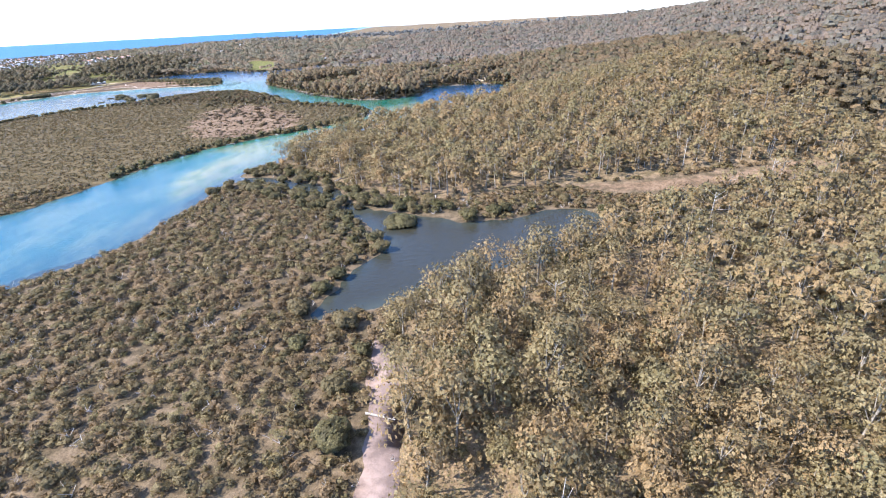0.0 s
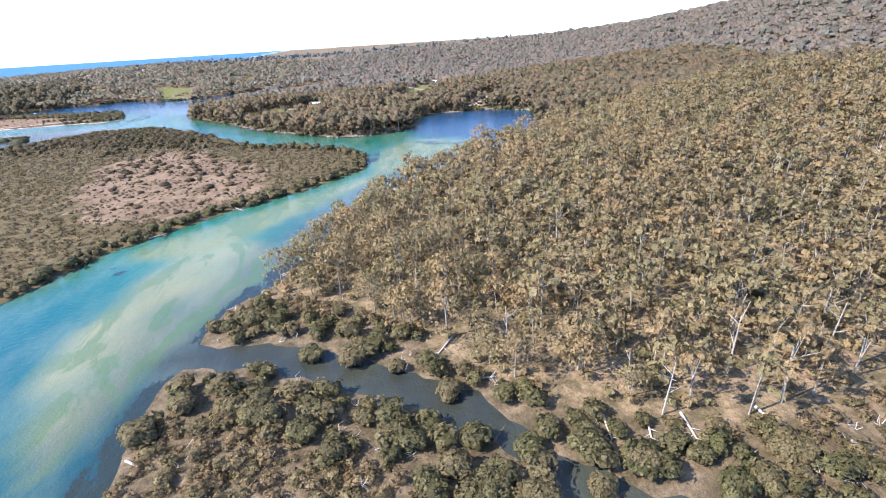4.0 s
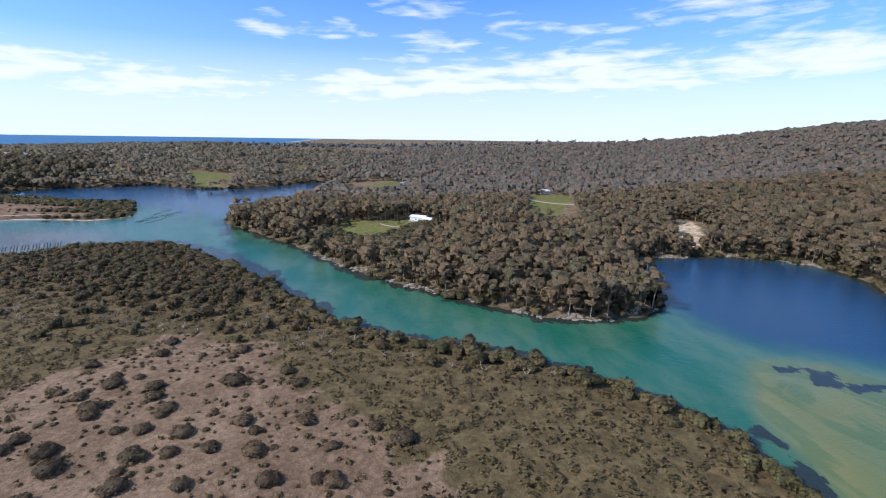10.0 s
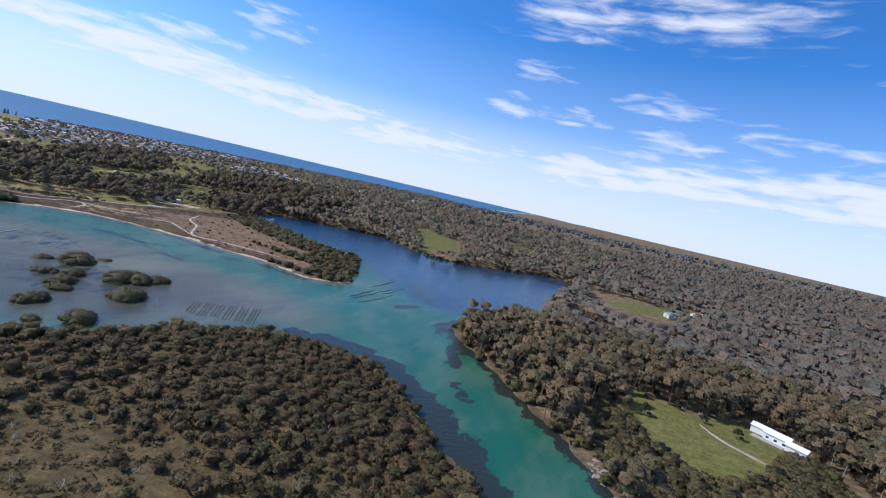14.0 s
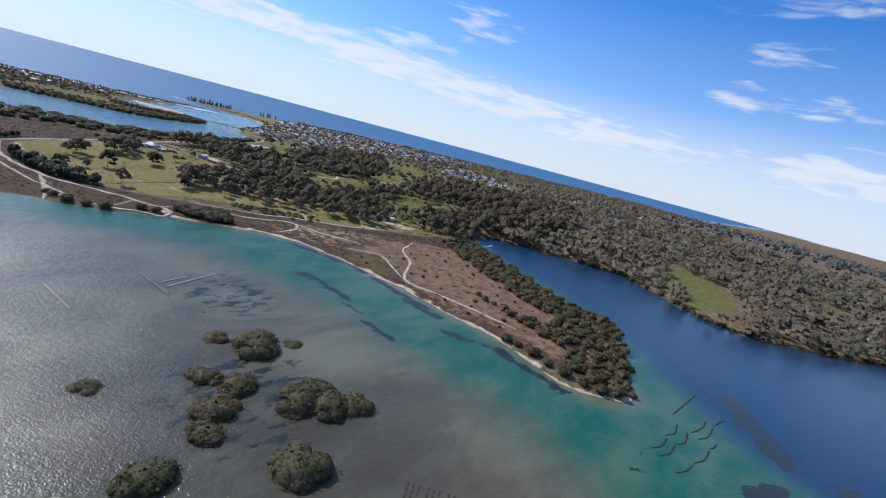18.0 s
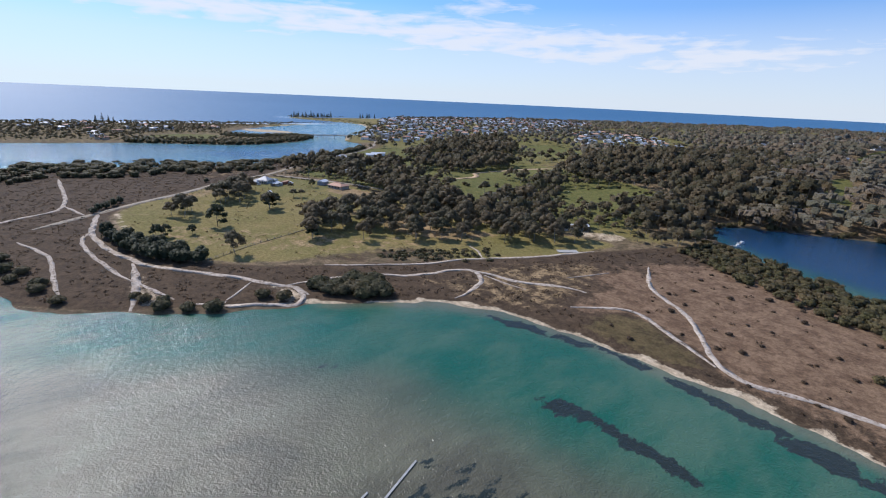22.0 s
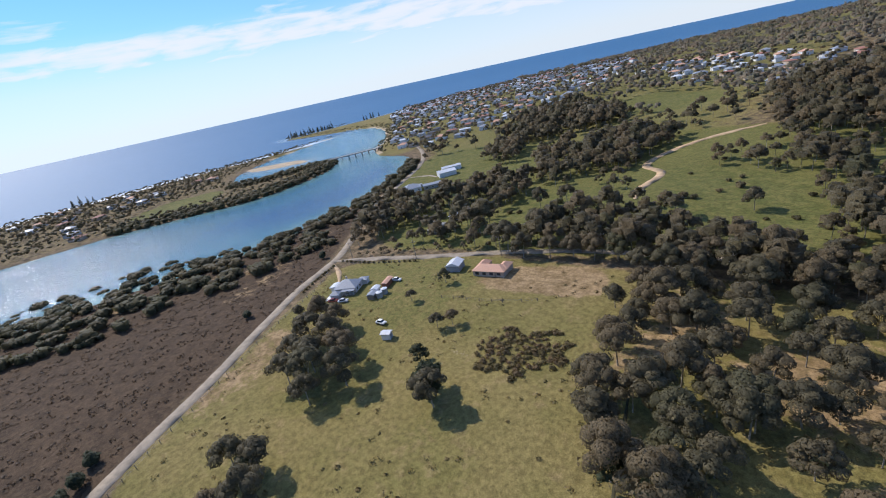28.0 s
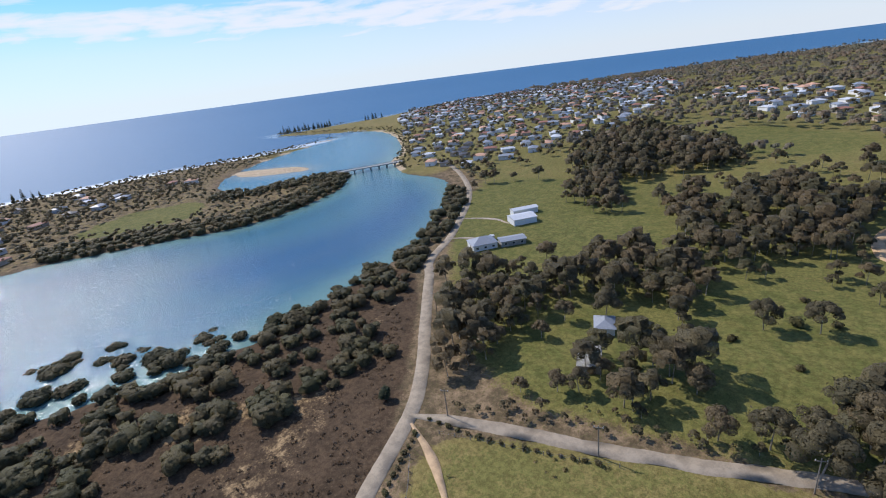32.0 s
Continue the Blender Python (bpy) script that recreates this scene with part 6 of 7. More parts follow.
# fallen trunks and dead trees along the foot of the hill
def log_thing(x0, y0, x1, y1, rad=0.28, lift=0.35):
    z = height([x0, x1], [y0, y1])
    z = np.maximum(z, 0.0)
    a, b = np.array((0, 0, lift)), np.array((x1 - x0, y1 - y0, z[1] - z[0] + lift * 0.6))
    w = [limb(a, b, rad, rad * 0.45, 7)]
    for t, s in ((0.55, 1), (0.75, -1), (0.9, 1)):
        c = a + (b - a) * t
        side = np.array((-(b - a)[1], (b - a)[0], 1.0)) * s * 0.22
        w.append(limb(c, c + side + (b - a) * 0.12, rad * 0.4, rad * 0.15, 5))
    ob = tagged(new("fallen_log", quad_mesh("fallen_log", *joined(w)[:2], [DEADWOOD], shade=True)), "bleached fallen tree trunk lying on the mud", "log", "fallen trunks")
    ob.location = (x0, y0, z[0])


for a in ((-48, 231, -54, 224), (-49, 216, -43, 215), (-28, 200, -29, 195), (-21, 198, -23, 193), (-15, 197, -16, 191), (-2, 195, -2, 185), (6, 187, 8, 181), (-110, 211, -106, 208), (-17, 69, -11, 67),
          (14, 183, 20, 178), (72, 172, 84, 170), (90, 170, 99, 166), (96, 160, 108, 158), (-120, 352, -116, 348), (-146, 325, -141, 329)):
    log_thing(*a)
dead = [tagged(new("dead_tree", quad_mesh("dead_tree", *snag(r, h)[:2], [DEADWOOD])), "bare bleached dead gum among the living trees", "dead tree", "dead gums") for h in (13, 11, 15)]
hx, hy = scatter((-80, 40, 150, 420), 33, near_forest, r)
spots = [(-38, 222), (-20, 205), (0, 204), (22, 204), (-55, 250), (-30, 230), (-45, 243), (8, 214)] + list(zip(hx, hy))
dz = height([p[0] for p in spots], [p[1] for p in spots])
for i, p in enumerate(spots):
    m = Matrix.Translation((p[0], p[1], dz[i])) @ Matrix.Rotation(r.uniform(0, 6.28), 4, "Z") @ Matrix.Scale(r.uniform(0.8, 1.2), 4)
    ob = dead[i] if i < 3 else dead[i % 3].copy()
    if i >= 3:
        scene.collection.objects.link(ob)
    ob.matrix_basis = m

# paddock trees
paddock = [thing_tree("gum_tree", "spreading dark gum tree on dry pasture", "tree", *gum(r, h, 420, 0.42, spread=0.34, clumps=12, bare=0.34, body=0.5, puff=1.35), [BARK, DARK_LEAF], "paddock trees") for h in (10.5, 12, 13.5)]
PADDOCK = [(-706, 666, 1.0), (-700, 670, 1.0), (-690, 664, 1.0), (-696, 659, 0.9), (-682, 708, 0.9), (-615, 668, 0.7), (-728, 690, 1.1), (-720, 694, 1.15), (-711, 700, 1.0), (-736, 697, 1.1), (-743, 706, 1.0), (-750, 714, 0.9), (-757, 717, 0.8), (-722, 706, 1.1), (-733, 709, 1.0), (-713, 689, 1.05), (-727, 698, 1.0), (-742, 716, 0.8), (-709, 734, 0.7), (-706, 738, 0.6), (-729, 757, 0.55), (-765, 712, 0.5), (-731, 741, 0.5),
           (-638, 714, 1.0), (-630, 722, 0.9), (-619, 706, 0.95), (-628, 712, 1.0), (-646, 723, 1.0), (-650, 732, 1.0), (-640, 735, 1.1), (-632, 745, 1.0), (-622, 740, 0.9), (-604, 726, 0.9), (-590, 748, 0.9),
           (-578, 768, 0.9), (-563, 784, 0.9), (-657, 862, 1.0), (-560, 800, 0.9), (-548, 806, 0.9), (-842, 808, 0.7), (-782, 783, 0.6), (-777, 786, 0.6), (-790, 777, 0.6), (-812, 793, 0.8), (-791, 826, 0.8), (-802, 804, 0.7), (-802, 818, 0.7), (-749, 845, 0.8),
           (-729, 801, 1.0), (-724, 810, 1.0), (-720, 806, 1.0), (-753, 802, 0.9), (-736, 850, 0.9), (-726, 790, 1.0), (-735, 793, 1.0), (-744, 789, 0.8), (-716, 788, 1.0), (-706, 792, 1.0), (-698, 796, 1.0), (-690, 797, 1.0), (-682, 800, 1.0)]
wx, wy = scatter((-680, 705, -535, 826), 9.6, lambda x, y: (signed(x, y, rounded([(-653, 726), (-676, 780), (-660, 818), (-560, 825), (-535, 830), (-545, 800), (-578, 775), (-589, 745), (-615, 730), (-626, 711)])) > 0), r)
plant(paddock, PADDOCK + [(a, b, 0.9) for a, b in zip(wx, wy)], r, (0.8, 1.15))
round_tree = [thing_tree("fig_tree", "dense round dark green tree casting a deep shadow", "tree", *gum(r, h, 560, 0.62, spread=0.36, clumps=16, bare=0.22), [DARK_BARK, PINE_LEAF], "dense dark trees") for h in (11, 9.5)]
plant(round_tree, [(-664, 674, 1.15), (-654, 645, 0.8), (-657, 649, 0.6), (-655, 660, 0.55), (-700, 719, 0.6), (-688, 712, 0.95), (-685, 709, 0.85), (-612, 653, 0.6), (-615, 655, 0.6), (-701, 668, 0.8), (-637, 714, 0.8), (-620, 706, 0.75), (-150, 700, 0.5), (-143, 706, 0.4), (-136, 697, 0.35), (-128, 688, 0.4), (-152, 678, 0.5), (-118, 680, 0.45)], r, (0.95, 1.05))
casuarina = [thing_tree("casuarina", "dense dark she-oak in a row beside the sandy track", "tree", *bush(r, w, h, 360, 0.55, 8), [DARK_BARK, PINE_LEAF], "she-oaks by the track") for w, h in ((5.5, 7.0), (6.5, 6.0))]
line = along([(-668, 627), (-655, 631), (-640, 635), (-627, 640), (-618, 645)], 4.2)
plant(casuarina, [(p[0] + r.normal() * 1.2, p[1] + r.normal() * 1.2) for p in line] + [(p[0] + 1.5 + r.normal(), p[1] + 4.5 + r.normal()) for p in line[2:]] + [(-637, 643), (-629, 645), (-621, 649), (-612, 653, 0.9), (-615, 654, 0.9), (-734, 633, 0.8), (-738, 637, 0.8), (-745, 641, 0.8), (-730, 629, 0.7), (-724, 626, 0.7), (-820, 752, 0.6), (-790, 700, 0.6)], r, (0.85, 1.2))
bankbush = [thing_tree("coast_wattle", "dense rounded dark shrub above the beach", "shrub", *bush(r, w, h, 280, 0.45, 7), [DARK_BARK, RIVER_LEAF], "beach shrubs") for w, h in ((6.5, 3.4), (5.5, 3.0))]
bx, by = scatter((-575, 670, -535, 710), 4.0, lambda x, y: (signed(x, y, rounded([(-568, 682), (-562, 678), (-546, 689), (-540, 700), (-556, 703), (-564, 697)], 1)) > 0) & ~on_track(x, y), r)
plant(bankbush, [(a, b, 1.25) for a, b in zip(bx, by)] + [(-563, 680), (-557, 684), (-552, 687), (-547, 691), (-560, 688), (-554, 693), (-565, 662), (-560, 668), (-574, 632), (-569, 639), (-564, 646), (-566, 685, 0.8), (-611, 601), (-617, 602), (-597, 606, 0.8),
                 (-634, 597), (-640, 592), (-648, 585), (-655, 590), (-628, 594), (-376, 742, 0.9), (-370, 743, 0.9), (-362, 742), (-354, 740), (-346, 739), (-338, 740), (-331, 742), (-366, 746, 0.7), (-583, 629, 0.9), (-588, 627, 0.8), (-579, 634, 0.8)], r, (0.85, 1.15))
# dark scrub along the meadow's lower edge
ux, uy = scatter((-600, 700, -535, 790), 2.6, lambda x, y: (signed(x, y, rounded([(-588, 722), (-576, 718), (-561, 733), (-551, 752), (-546, 772), (-556, 770), (-571, 752)])) + 4 * wob(x, y, 12, 3) > 0) & (wob(x, y, 8, 2) > -0.3) & ~on_track(x, y), r)
stand("meadow_scrub", "low dark scrub in the damp edge of the meadow", "scrub", crown_only([bush(r, w, 0.9, 22, 0.45, 3, 0.5) for w in (2.6, 3.4)]), ux, uy, r, [DARK_BARK, RIVER_LEAF])
# rough tufts over the pasture
ux, uy = scatter((-790, 632, -540, 830), 4.2, lambda x, y: (signed(x, y, MEADOW) > 3) & (wob(x, y, 33, 2) + 0.8 * wob(x, y, 11, 5) > 0.4) & ~on_track(x, y), r)
stand("pasture_tufts", "rough tussocks and thistles in dry pasture", "grass", crown_only([bush(r, w, h, 10, 0.3, 2, 0) for w, h in ((1.6, 0.5), (2.2, 0.6), (1.2, 0.4))]), ux, uy, r, [DARK_BARK, TUFT_LEAF])
ux, uy = scatter((-702, 722, -660, 762), 2.2, lambda x, y: (signed(x, y, rounded([(-690, 725), (-672, 728), (-662, 738), (-672, 750), (-692, 742)])) + 4 * wob(x, y, 9) > 0), r)
stand("bramble_patch", "low olive bramble growing in the paddock", "scrub", crown_only([bush(r, 2.4, 0.8, 24, 0.4, 3, 0.5)]), ux, uy, r, [DARK_BARK, WET_LEAF])
# scattered shrubs on the spit
spitbush = [thing_tree("low_shrub", "small dark shrub on the sandy spit", "shrub", *bush(r, w, h, 70, 0.3, 4), [DARK_BARK, HEATH_LEAF], "spit shrubs") for w, h in ((2.6, 1.1), (3.4, 1.4))]
qx, qy = scatter((-480, 735, -325, 830), 13, lambda x, y: (signed(x, y, HEATH) > 4) & (shore(x, y) > 8), r)
plant(spitbush, list(zip(qx, qy)), r, (0.45, 0.95), 0.05)


def pine(rng, tall, n, leaf):
    """A Norfolk pine: a straight trunk with tiers of level branches, narrowing upwards."""
    wood = [limb((0, 0, -0.5), (0, 0, tall * 0.95), tall * 0.02, tall * 0.004, 5)]
    blobs = []
    for z in np.linspace(0.14, 0.95, 9):
        rad = tall * 0.17 * (1.08 - z)
        for a in range(5):
            t = a * 1.257 + z * 9
            blobs.append((math.cos(t) * rad * 0.7, math.sin(t) * rad * 0.7, z * tall, rad * 0.6 + 0.2, rad * 0.6 + 0.2, tall * 0.02))
    return joined(wood), leaf_quads(rng, blobs, n, leaf)


pines = [thing_tree("island_pine", "tall dark conical pine on the headland", "tree", *pine(r, h, 220, 0.9), [DARK_BARK, PINE_LEAF], "headland pines") for h in (17, 14)]
plant(pines, [(-1790 + 2.2 * i + r.normal() * 9, 1185 + 4.2 * i + r.normal() * 5) for i in range(24)] + [(-1720 + r.normal() * 15, 1360 + 12 * i) for i in range(6)] + [(-1490, 700), (-1494, 690), (-1486, 709), (-1480, 716)], r, (0.8, 1.15))

# ---- farmhouse and sheds ----
def shed(name, label, w, d, h, wall, roof, rise, category="shed", hip=False):
    root = tagged(new(name), label, category)
    part("wall", box(-w / 2, -d / 2, -0.6, w / 2, d / 2, h), wall, root)
    part("roof", roof_bm(w, d, h, rise, over=0.3, hip=hip), roof, root)
    part("door", box(w / 2 - 0.02, -min(1.6, d * 0.3), 0, w / 2 + 0.05, min(1.6, d * 0.3), min(2.6, h - 0.2)), METAL_GREY, root)
    return root


fh = tagged(new("farmhouse"), "grey hip-roofed farmhouse with veranda, deck and side wings", "house")
part("wall", box(-5.5, -4.5, -0.8, 5.5, 5.0, 3.4), WEATHERBOARD, fh)
part("roof", roof_bm(11, 9.5, 3.4, 3.0, over=0.7), METAL_GREY, fh)


def moved(bm, x, y):
    bmesh.ops.translate(bm, verts=bm.verts, vec=(x, y, 0))
    return bm


part("wing_wall", box(-10, -1, -0.8, -5.5, 4.2, 2.7), WEATHERBOARD, fh)
part("wing_roof", moved(roof_bm(5.0, 5.2, 2.7, 0.6, over=0.4, hip=False), -7.8, 1.6), METAL_WHITE, fh, "pale flat wing roof")
part("rear_wall", box(3.5, 5.0, -0.8, 8.0, 8.8, 2.8), WEATHERBOARD, fh)
part("rear_roof", moved(roof_bm(4.5, 4.0, 2.8, 1.0, over=0.4), 5.75, 6.9), METAL_GREY, fh)
part("annex_wall", box(-6.2, -10.0, -0.8, -1.8, -6.2, 2.6), WEATHERBOARD, fh)
part("annex_roof", moved(roof_bm(4.4, 3.8, 2.6, 1.5, over=0.5), -4.0, -8.1), METAL_GREY, fh, "small pyramid roof over the annex")
part("deck", box(-9.5, -10.5, -0.6, -6.5, -1.0, 0.35), WHITE, fh, "white painted open deck")
part("veranda_floor", box(-1.0, -7.5, -0.4, 5.5, -4.5, 0.5), TIMBER, fh)
for i in range(4):
    part("veranda_post", box(-1.0 + i * 2.15, -7.45, 0.5, -0.88 + i * 2.15, -7.33, 3.0), WHITE, fh)
part("balustrade", box(-1.0, -7.5, 1.3, 5.5, -7.42, 1.38), WHITE, fh)
part("lower_rail", box(-1.0, -7.5, 0.85, 5.5, -7.44, 0.9), WHITE, fh)
part("veranda_roof", box(-1.3, -7.9, 3.0, 5.9, -4.6, 3.1), METAL_GREY, fh)
for wx in (-3.6, 0.4, 3.6):
    part("window", box(wx - 0.7, -4.56, 1.0, wx + 0.7, -4.47, 2.3), GLASS, fh)
for wy in (-2, 1.5):
    part("window", box(5.46, wy - 0.6, 1.0, 5.56, wy + 0.6, 2.3), GLASS, fh)
part("chimney", box(-1.6, 2.0, 4.5, -0.9, 2.7, 7.0), BRICK, fh)
put(fh, -767, 736, 36, 0, 0.8)

put(shed("white_shed", "white steel farm shed with a gabled roof", 7.5, 6.5, 3.2, METAL_GREY, METAL_WHITE, 1.5), -735, 768, 115, 0, 0.85)
oh = tagged(new("brick_house"), "long low house with a salmon tiled roof", "house")
part("wall", box(-7.5, -3.6, -0.8, 7.5, 3.6, 2.7), BRICK, oh)
part("roof", roof_bm(15, 7.2, 2.7, 1.9), TILE_ORANGE, oh)
for wx, d in ((-5.4, 4.2), (5.6, 2.8)):
    part("wing_wall", box(wx - 2.2, 3.6, -0.8, wx + 2.2, 3.6 + d, 2.7), BRICK, oh)
    part("wing_roof", moved(roof_bm(4.2, d + 4, 2.7, 1.5), wx, 3.6 + d / 2 - 2), TILE_ORANGE, oh)
for wx in (-5.5, -2, 1.5, 5):
    part("window", box(wx - 0.9, -3.66, 0.8, wx + 0.9, -3.56, 2.1), GLASS, oh)
part("door", box(3.0, -3.66, 0, 3.9, -3.56, 2.05), TIMBER, oh)
put(oh, -718, 771, 18, 0, 0.85)
put(shed("red_shed", "narrow shed with a rusty red roof", 7.5, 2.6, 2.5, RUST, TILE_ORANGE, 0.5), -753, 746, 120, 0, 0.85)
put(shed("open_shed", "low grey steel lean-to shed", 7, 3.4, 2.3, TIMBER, METAL_GREY, 0.6), -750, 737, 120, 0, 0.85)
put(shed("garden_shed", "small white garden shed", 3.2, 2.6, 2.2, WHITE, METAL_WHITE, 0.5), -752, 739.5, 120)
put(shed("field_shed", "small pale shelter in the paddock", 3, 2.4, 2.2, WHITE, METAL_WHITE, 0.4), -721, 722, 30)


def tank(x, y, rad=1.3, h=2.2):
    ob = tagged(new("water_tank"), "round pale rainwater tank with a domed lid", "tank", "rainwater tanks")
    bm = bmesh.new()
    bmesh.ops.create_cone(bm, cap_ends=True, segments=24, radius1=rad, radius2=rad, depth=h, matrix=Matrix.Translation((0, 0, h / 2)))
    part("tank_wall", bm, CONCRETE, ob)
    bm = bmesh.new()
    bmesh.ops.create_cone(bm, cap_ends=True, segments=24, radius1=rad * 1.04, radius2=0.2, depth=0.35, matrix=Matrix.Translation((0, 0, h + 0.17)))
    part("lid", bm, METAL_WHITE, ob)
    put(ob, x, y)


tank(-747.5, 740.5), tank(-746.8, 737.6), tank(-882, 872, 1.6)
gh = tagged(new("shade_house"), "rectangular shade house with a pale slatted roof", "greenhouse")
part("frame", box(-6, -3.4, 0, -5.85, 3.4, 2.6), TIMBER, gh)
part("frame", box(5.85, -3.4, 0, 6, 3.4, 2.6), TIMBER, gh)
for i in range(22):
    part("slat", box(-6 + i * 0.55, -3.5, 2.6, -5.66 + i * 0.55, 3.5, 2.66), CONCRETE, gh)
for i in range(4):
    part("post", box(-6 + i * 3.95, -3.4, 0, -5.88 + i * 3.95, -3.28, 2.6), TIMBER, gh)
    part("post", box(-6 + i * 3.95, 3.28, 0, -5.88 + i * 3.95, 3.4, 2.6), TIMBER, gh)
put(gh, -782, 800, 118)
put(house("cottage", "small grey-roofed cottage among garden trees", 8, 6, 2.8, WEATHERBOARD, METAL_GREY, 1.7), -788, 820, 120)
put(house("hill_house", "pale many-sided hilltop house with a grey roof", 13, 11, 3.2, WHITE, METAL_GREY, 2.6), -879, 861, 60)
put(house("hill_garage", "long grey garage beside the paved yard", 13, 7, 3.0, CONCRETE, METAL_GREY, 0.8, hip=False), -868, 872, 55)
put(shed("white_barn", "large white barn with a low gabled roof", 14, 11, 3.6, WHITE, METAL_WHITE, 1.4), -885, 903, 60)
put(shed("long_barn", "long farm barn with a white steel roof", 16, 6, 3.4, WHITE, METAL_WHITE, 1.0), -894, 917, 60)
put(shed("boat_shed", "long low shed with a white roof", 14, 5, 3.0, CONCRETE, METAL_WHITE, 0.7), -558, 838, 55)
put(shed("boat_store", "white boat shed by the lagoon", 8, 6, 3.2, WHITE, METAL_WHITE, 0.8), -565, 831, 55)
ph = house("white_villa", "white villa of stepped blocks with gabled white roofs above the lawn", 10, 7, 3.4, WHITE, VILLA_ROOF, 1.6, hip=False)
for wx, wy, ww, wd in ((8.5, -3.2, 8, 6), (-8, 3.0, 7, 6)):
    part("wing_wall", box(wx - ww / 2, wy - wd / 2, -0.8, wx + ww / 2, wy + wd / 2, 3.0), WHITE, ph)
    part("wing_roof", moved(roof_bm(ww, wd, 3.0, 1.3, hip=False), wx, wy), VILLA_ROOF, ph)
part("terrace", box(-9, -7.5, -0.8, 4, -3.6, 0.3), CONCRETE, ph, "pale paved terrace")
put(ph, -100, 691, -37, 0, 0.85)
for hx, hy, tn, k in ((-60, 985, 40, 4), (-40, 1010, 40, 1), (-90, 950, 20, 2), (18, 660, 10, 3), (110, 800, 20, 1), (113, 612, 40, 5), (-523, 1272, 0, 1), (-514, 1397, 37, 2), (-638, 1401, 74, 5), (-606, 1437, 21, 1), (-474, 1364, 58, 4), (-721, 1139, 5, 2), (60, 860, 0, 1), (130, 900, 30, 2), (-230, 1090, 60, 1), (-210, 1150, 20, 0), (40, 980, 0, 5), (160, 1010, 15, 1)):
    ob = copy_thing(town_kinds[k], Matrix.Translation((hx, hy, float(height([hx], [hy])[0]))) @ Matrix.Rotation(radians(tn), 4, "Z"))
    ob["label"], ob["group"] = "secluded house in a forest clearing", "forest houses"

slab = tagged(new("boat_ramp", quad_mesh("boat_ramp", [(0, 0, -0.6), (10, 0, -0.6), (10, 4, -0.6), (0, 4, -0.6), (0, 0, 0.25), (10, 0, 0.25), (10, 4, 0.25), (0, 4, 0.25)],
              [(4, 5, 6, 7), (0, 1, 5, 4), (1, 2, 6, 5), (2, 3, 7, 6), (3, 0, 4, 7)], [CONCRETE])), "pale concrete parking slab beside the heath", "slab", kind="structure")
put(slab, -537, 795, 55)

# ---- bridge ----
A, B = Vector((-1160, 946, 0)), Vector((-1131, 1012, 0))
run = (B - A).length
br = tagged(new("bridge"), "low concrete road bridge on many piers over the river", "bridge")
part("deck", box(0, -4.2, 3.4, run, 4.2, 4.2), CONCRETE, br)
for s in (-1, 1):
    part("kerb", box(0, s * 4.2 - 0.15, 4.2, run, s * 4.2 + 0.15, 4.45), CONCRETE, br)
    part("rail", box(0, s * 4.2 - 0.06, 5.1, run, s * 4.2 + 0.06, 5.25), METAL_GREY, br)
    for i in range(19):
        part("rail_post", box(i * run / 18 - 0.06, s * 4.2 - 0.06, 4.4, i * run / 18 + 0.06, s * 4.2 + 0.06, 5.15), METAL_GREY, br)
for i in range(1, 8):
    part("pier_cap", box(i * run / 8 - 0.5, -4.0, 2.7, i * run / 8 + 0.5, 4.0, 3.4), CONCRETE, br)
    for s in (-2.6, 0, 2.6):
        bm = bmesh.new()
        bmesh.ops.create_cone(bm, cap_ends=True, segments=10, radius1=0.45, radius2=0.45, depth=6, matrix=Matrix.Translation((i * run / 8, s, -0.2)))
        part("pier", bm, CONCRETE, br)
br.matrix_basis = Matrix.Translation(A) @ Matrix.Rotation(math.atan2((B - A).y, (B - A).x), 4, "Z")

# ---- oyster racks and boats on the water ----
def rack(x0, y0, x1, y1, wide=0.7, mat=WHITE, label="long pale oyster rack just above the water"):
    n = math.hypot(x1 - x0, y1 - y0)
    ob = tagged(new("oyster_rack"), label, "oyster rack", "oyster racks")
    part("tray", box(0, -wide / 2, 0.12, n, wide / 2, 0.22), mat, ob)
    for i in range(max(2, int(n / 4))):
        t = i * n / max(1, int(n / 4) - 1)
        part("stake", box(t - 0.06, -0.06, -1.2, t + 0.06, 0.06, 0.35), TIMBER, ob)
    ob.matrix_basis = Matrix.Translation((x0, y0, 0)) @ Matrix.Rotation(math.atan2(y1 - y0, x1 - x0), 4, "Z")


rack(-465, 636, -469, 647, 0.4, CONCRETE), rack(-461, 637, -470, 659, 0.45, CONCRETE)
rack(-476, 633, -454, 635, 0.4, TIMBER, "weathered timber oyster rack in the shallows"), rack(-470, 604, -450, 606, 0.4, TIMBER, "weathered timber oyster rack in the shallows")
WEEDY = plain("weed_grown_timber", (0.05, 0.046, 0.032), 0.85, vary=0.4, scale=3)


def rack_line(x0, y0, x1, y1):
    """One line of short submerged trays, end to end."""
    n = math.hypot(x1 - x0, y1 - y0)
    ob = tagged(new("oyster_rack"), "broken dark line of oyster trays in shallow water", "oyster rack", "tray lines")
    for i in range(int(n / 1.9)):
        part("tray", box(i * 1.9, -0.22, -0.5, i * 1.9 + 1.35, 0.22, 0.07), WEEDY, ob)
    ob.matrix_basis = Matrix.Translation((x0, y0, 0)) @ Matrix.Rotation(math.atan2(y1 - y0, x1 - x0), 4, "Z")


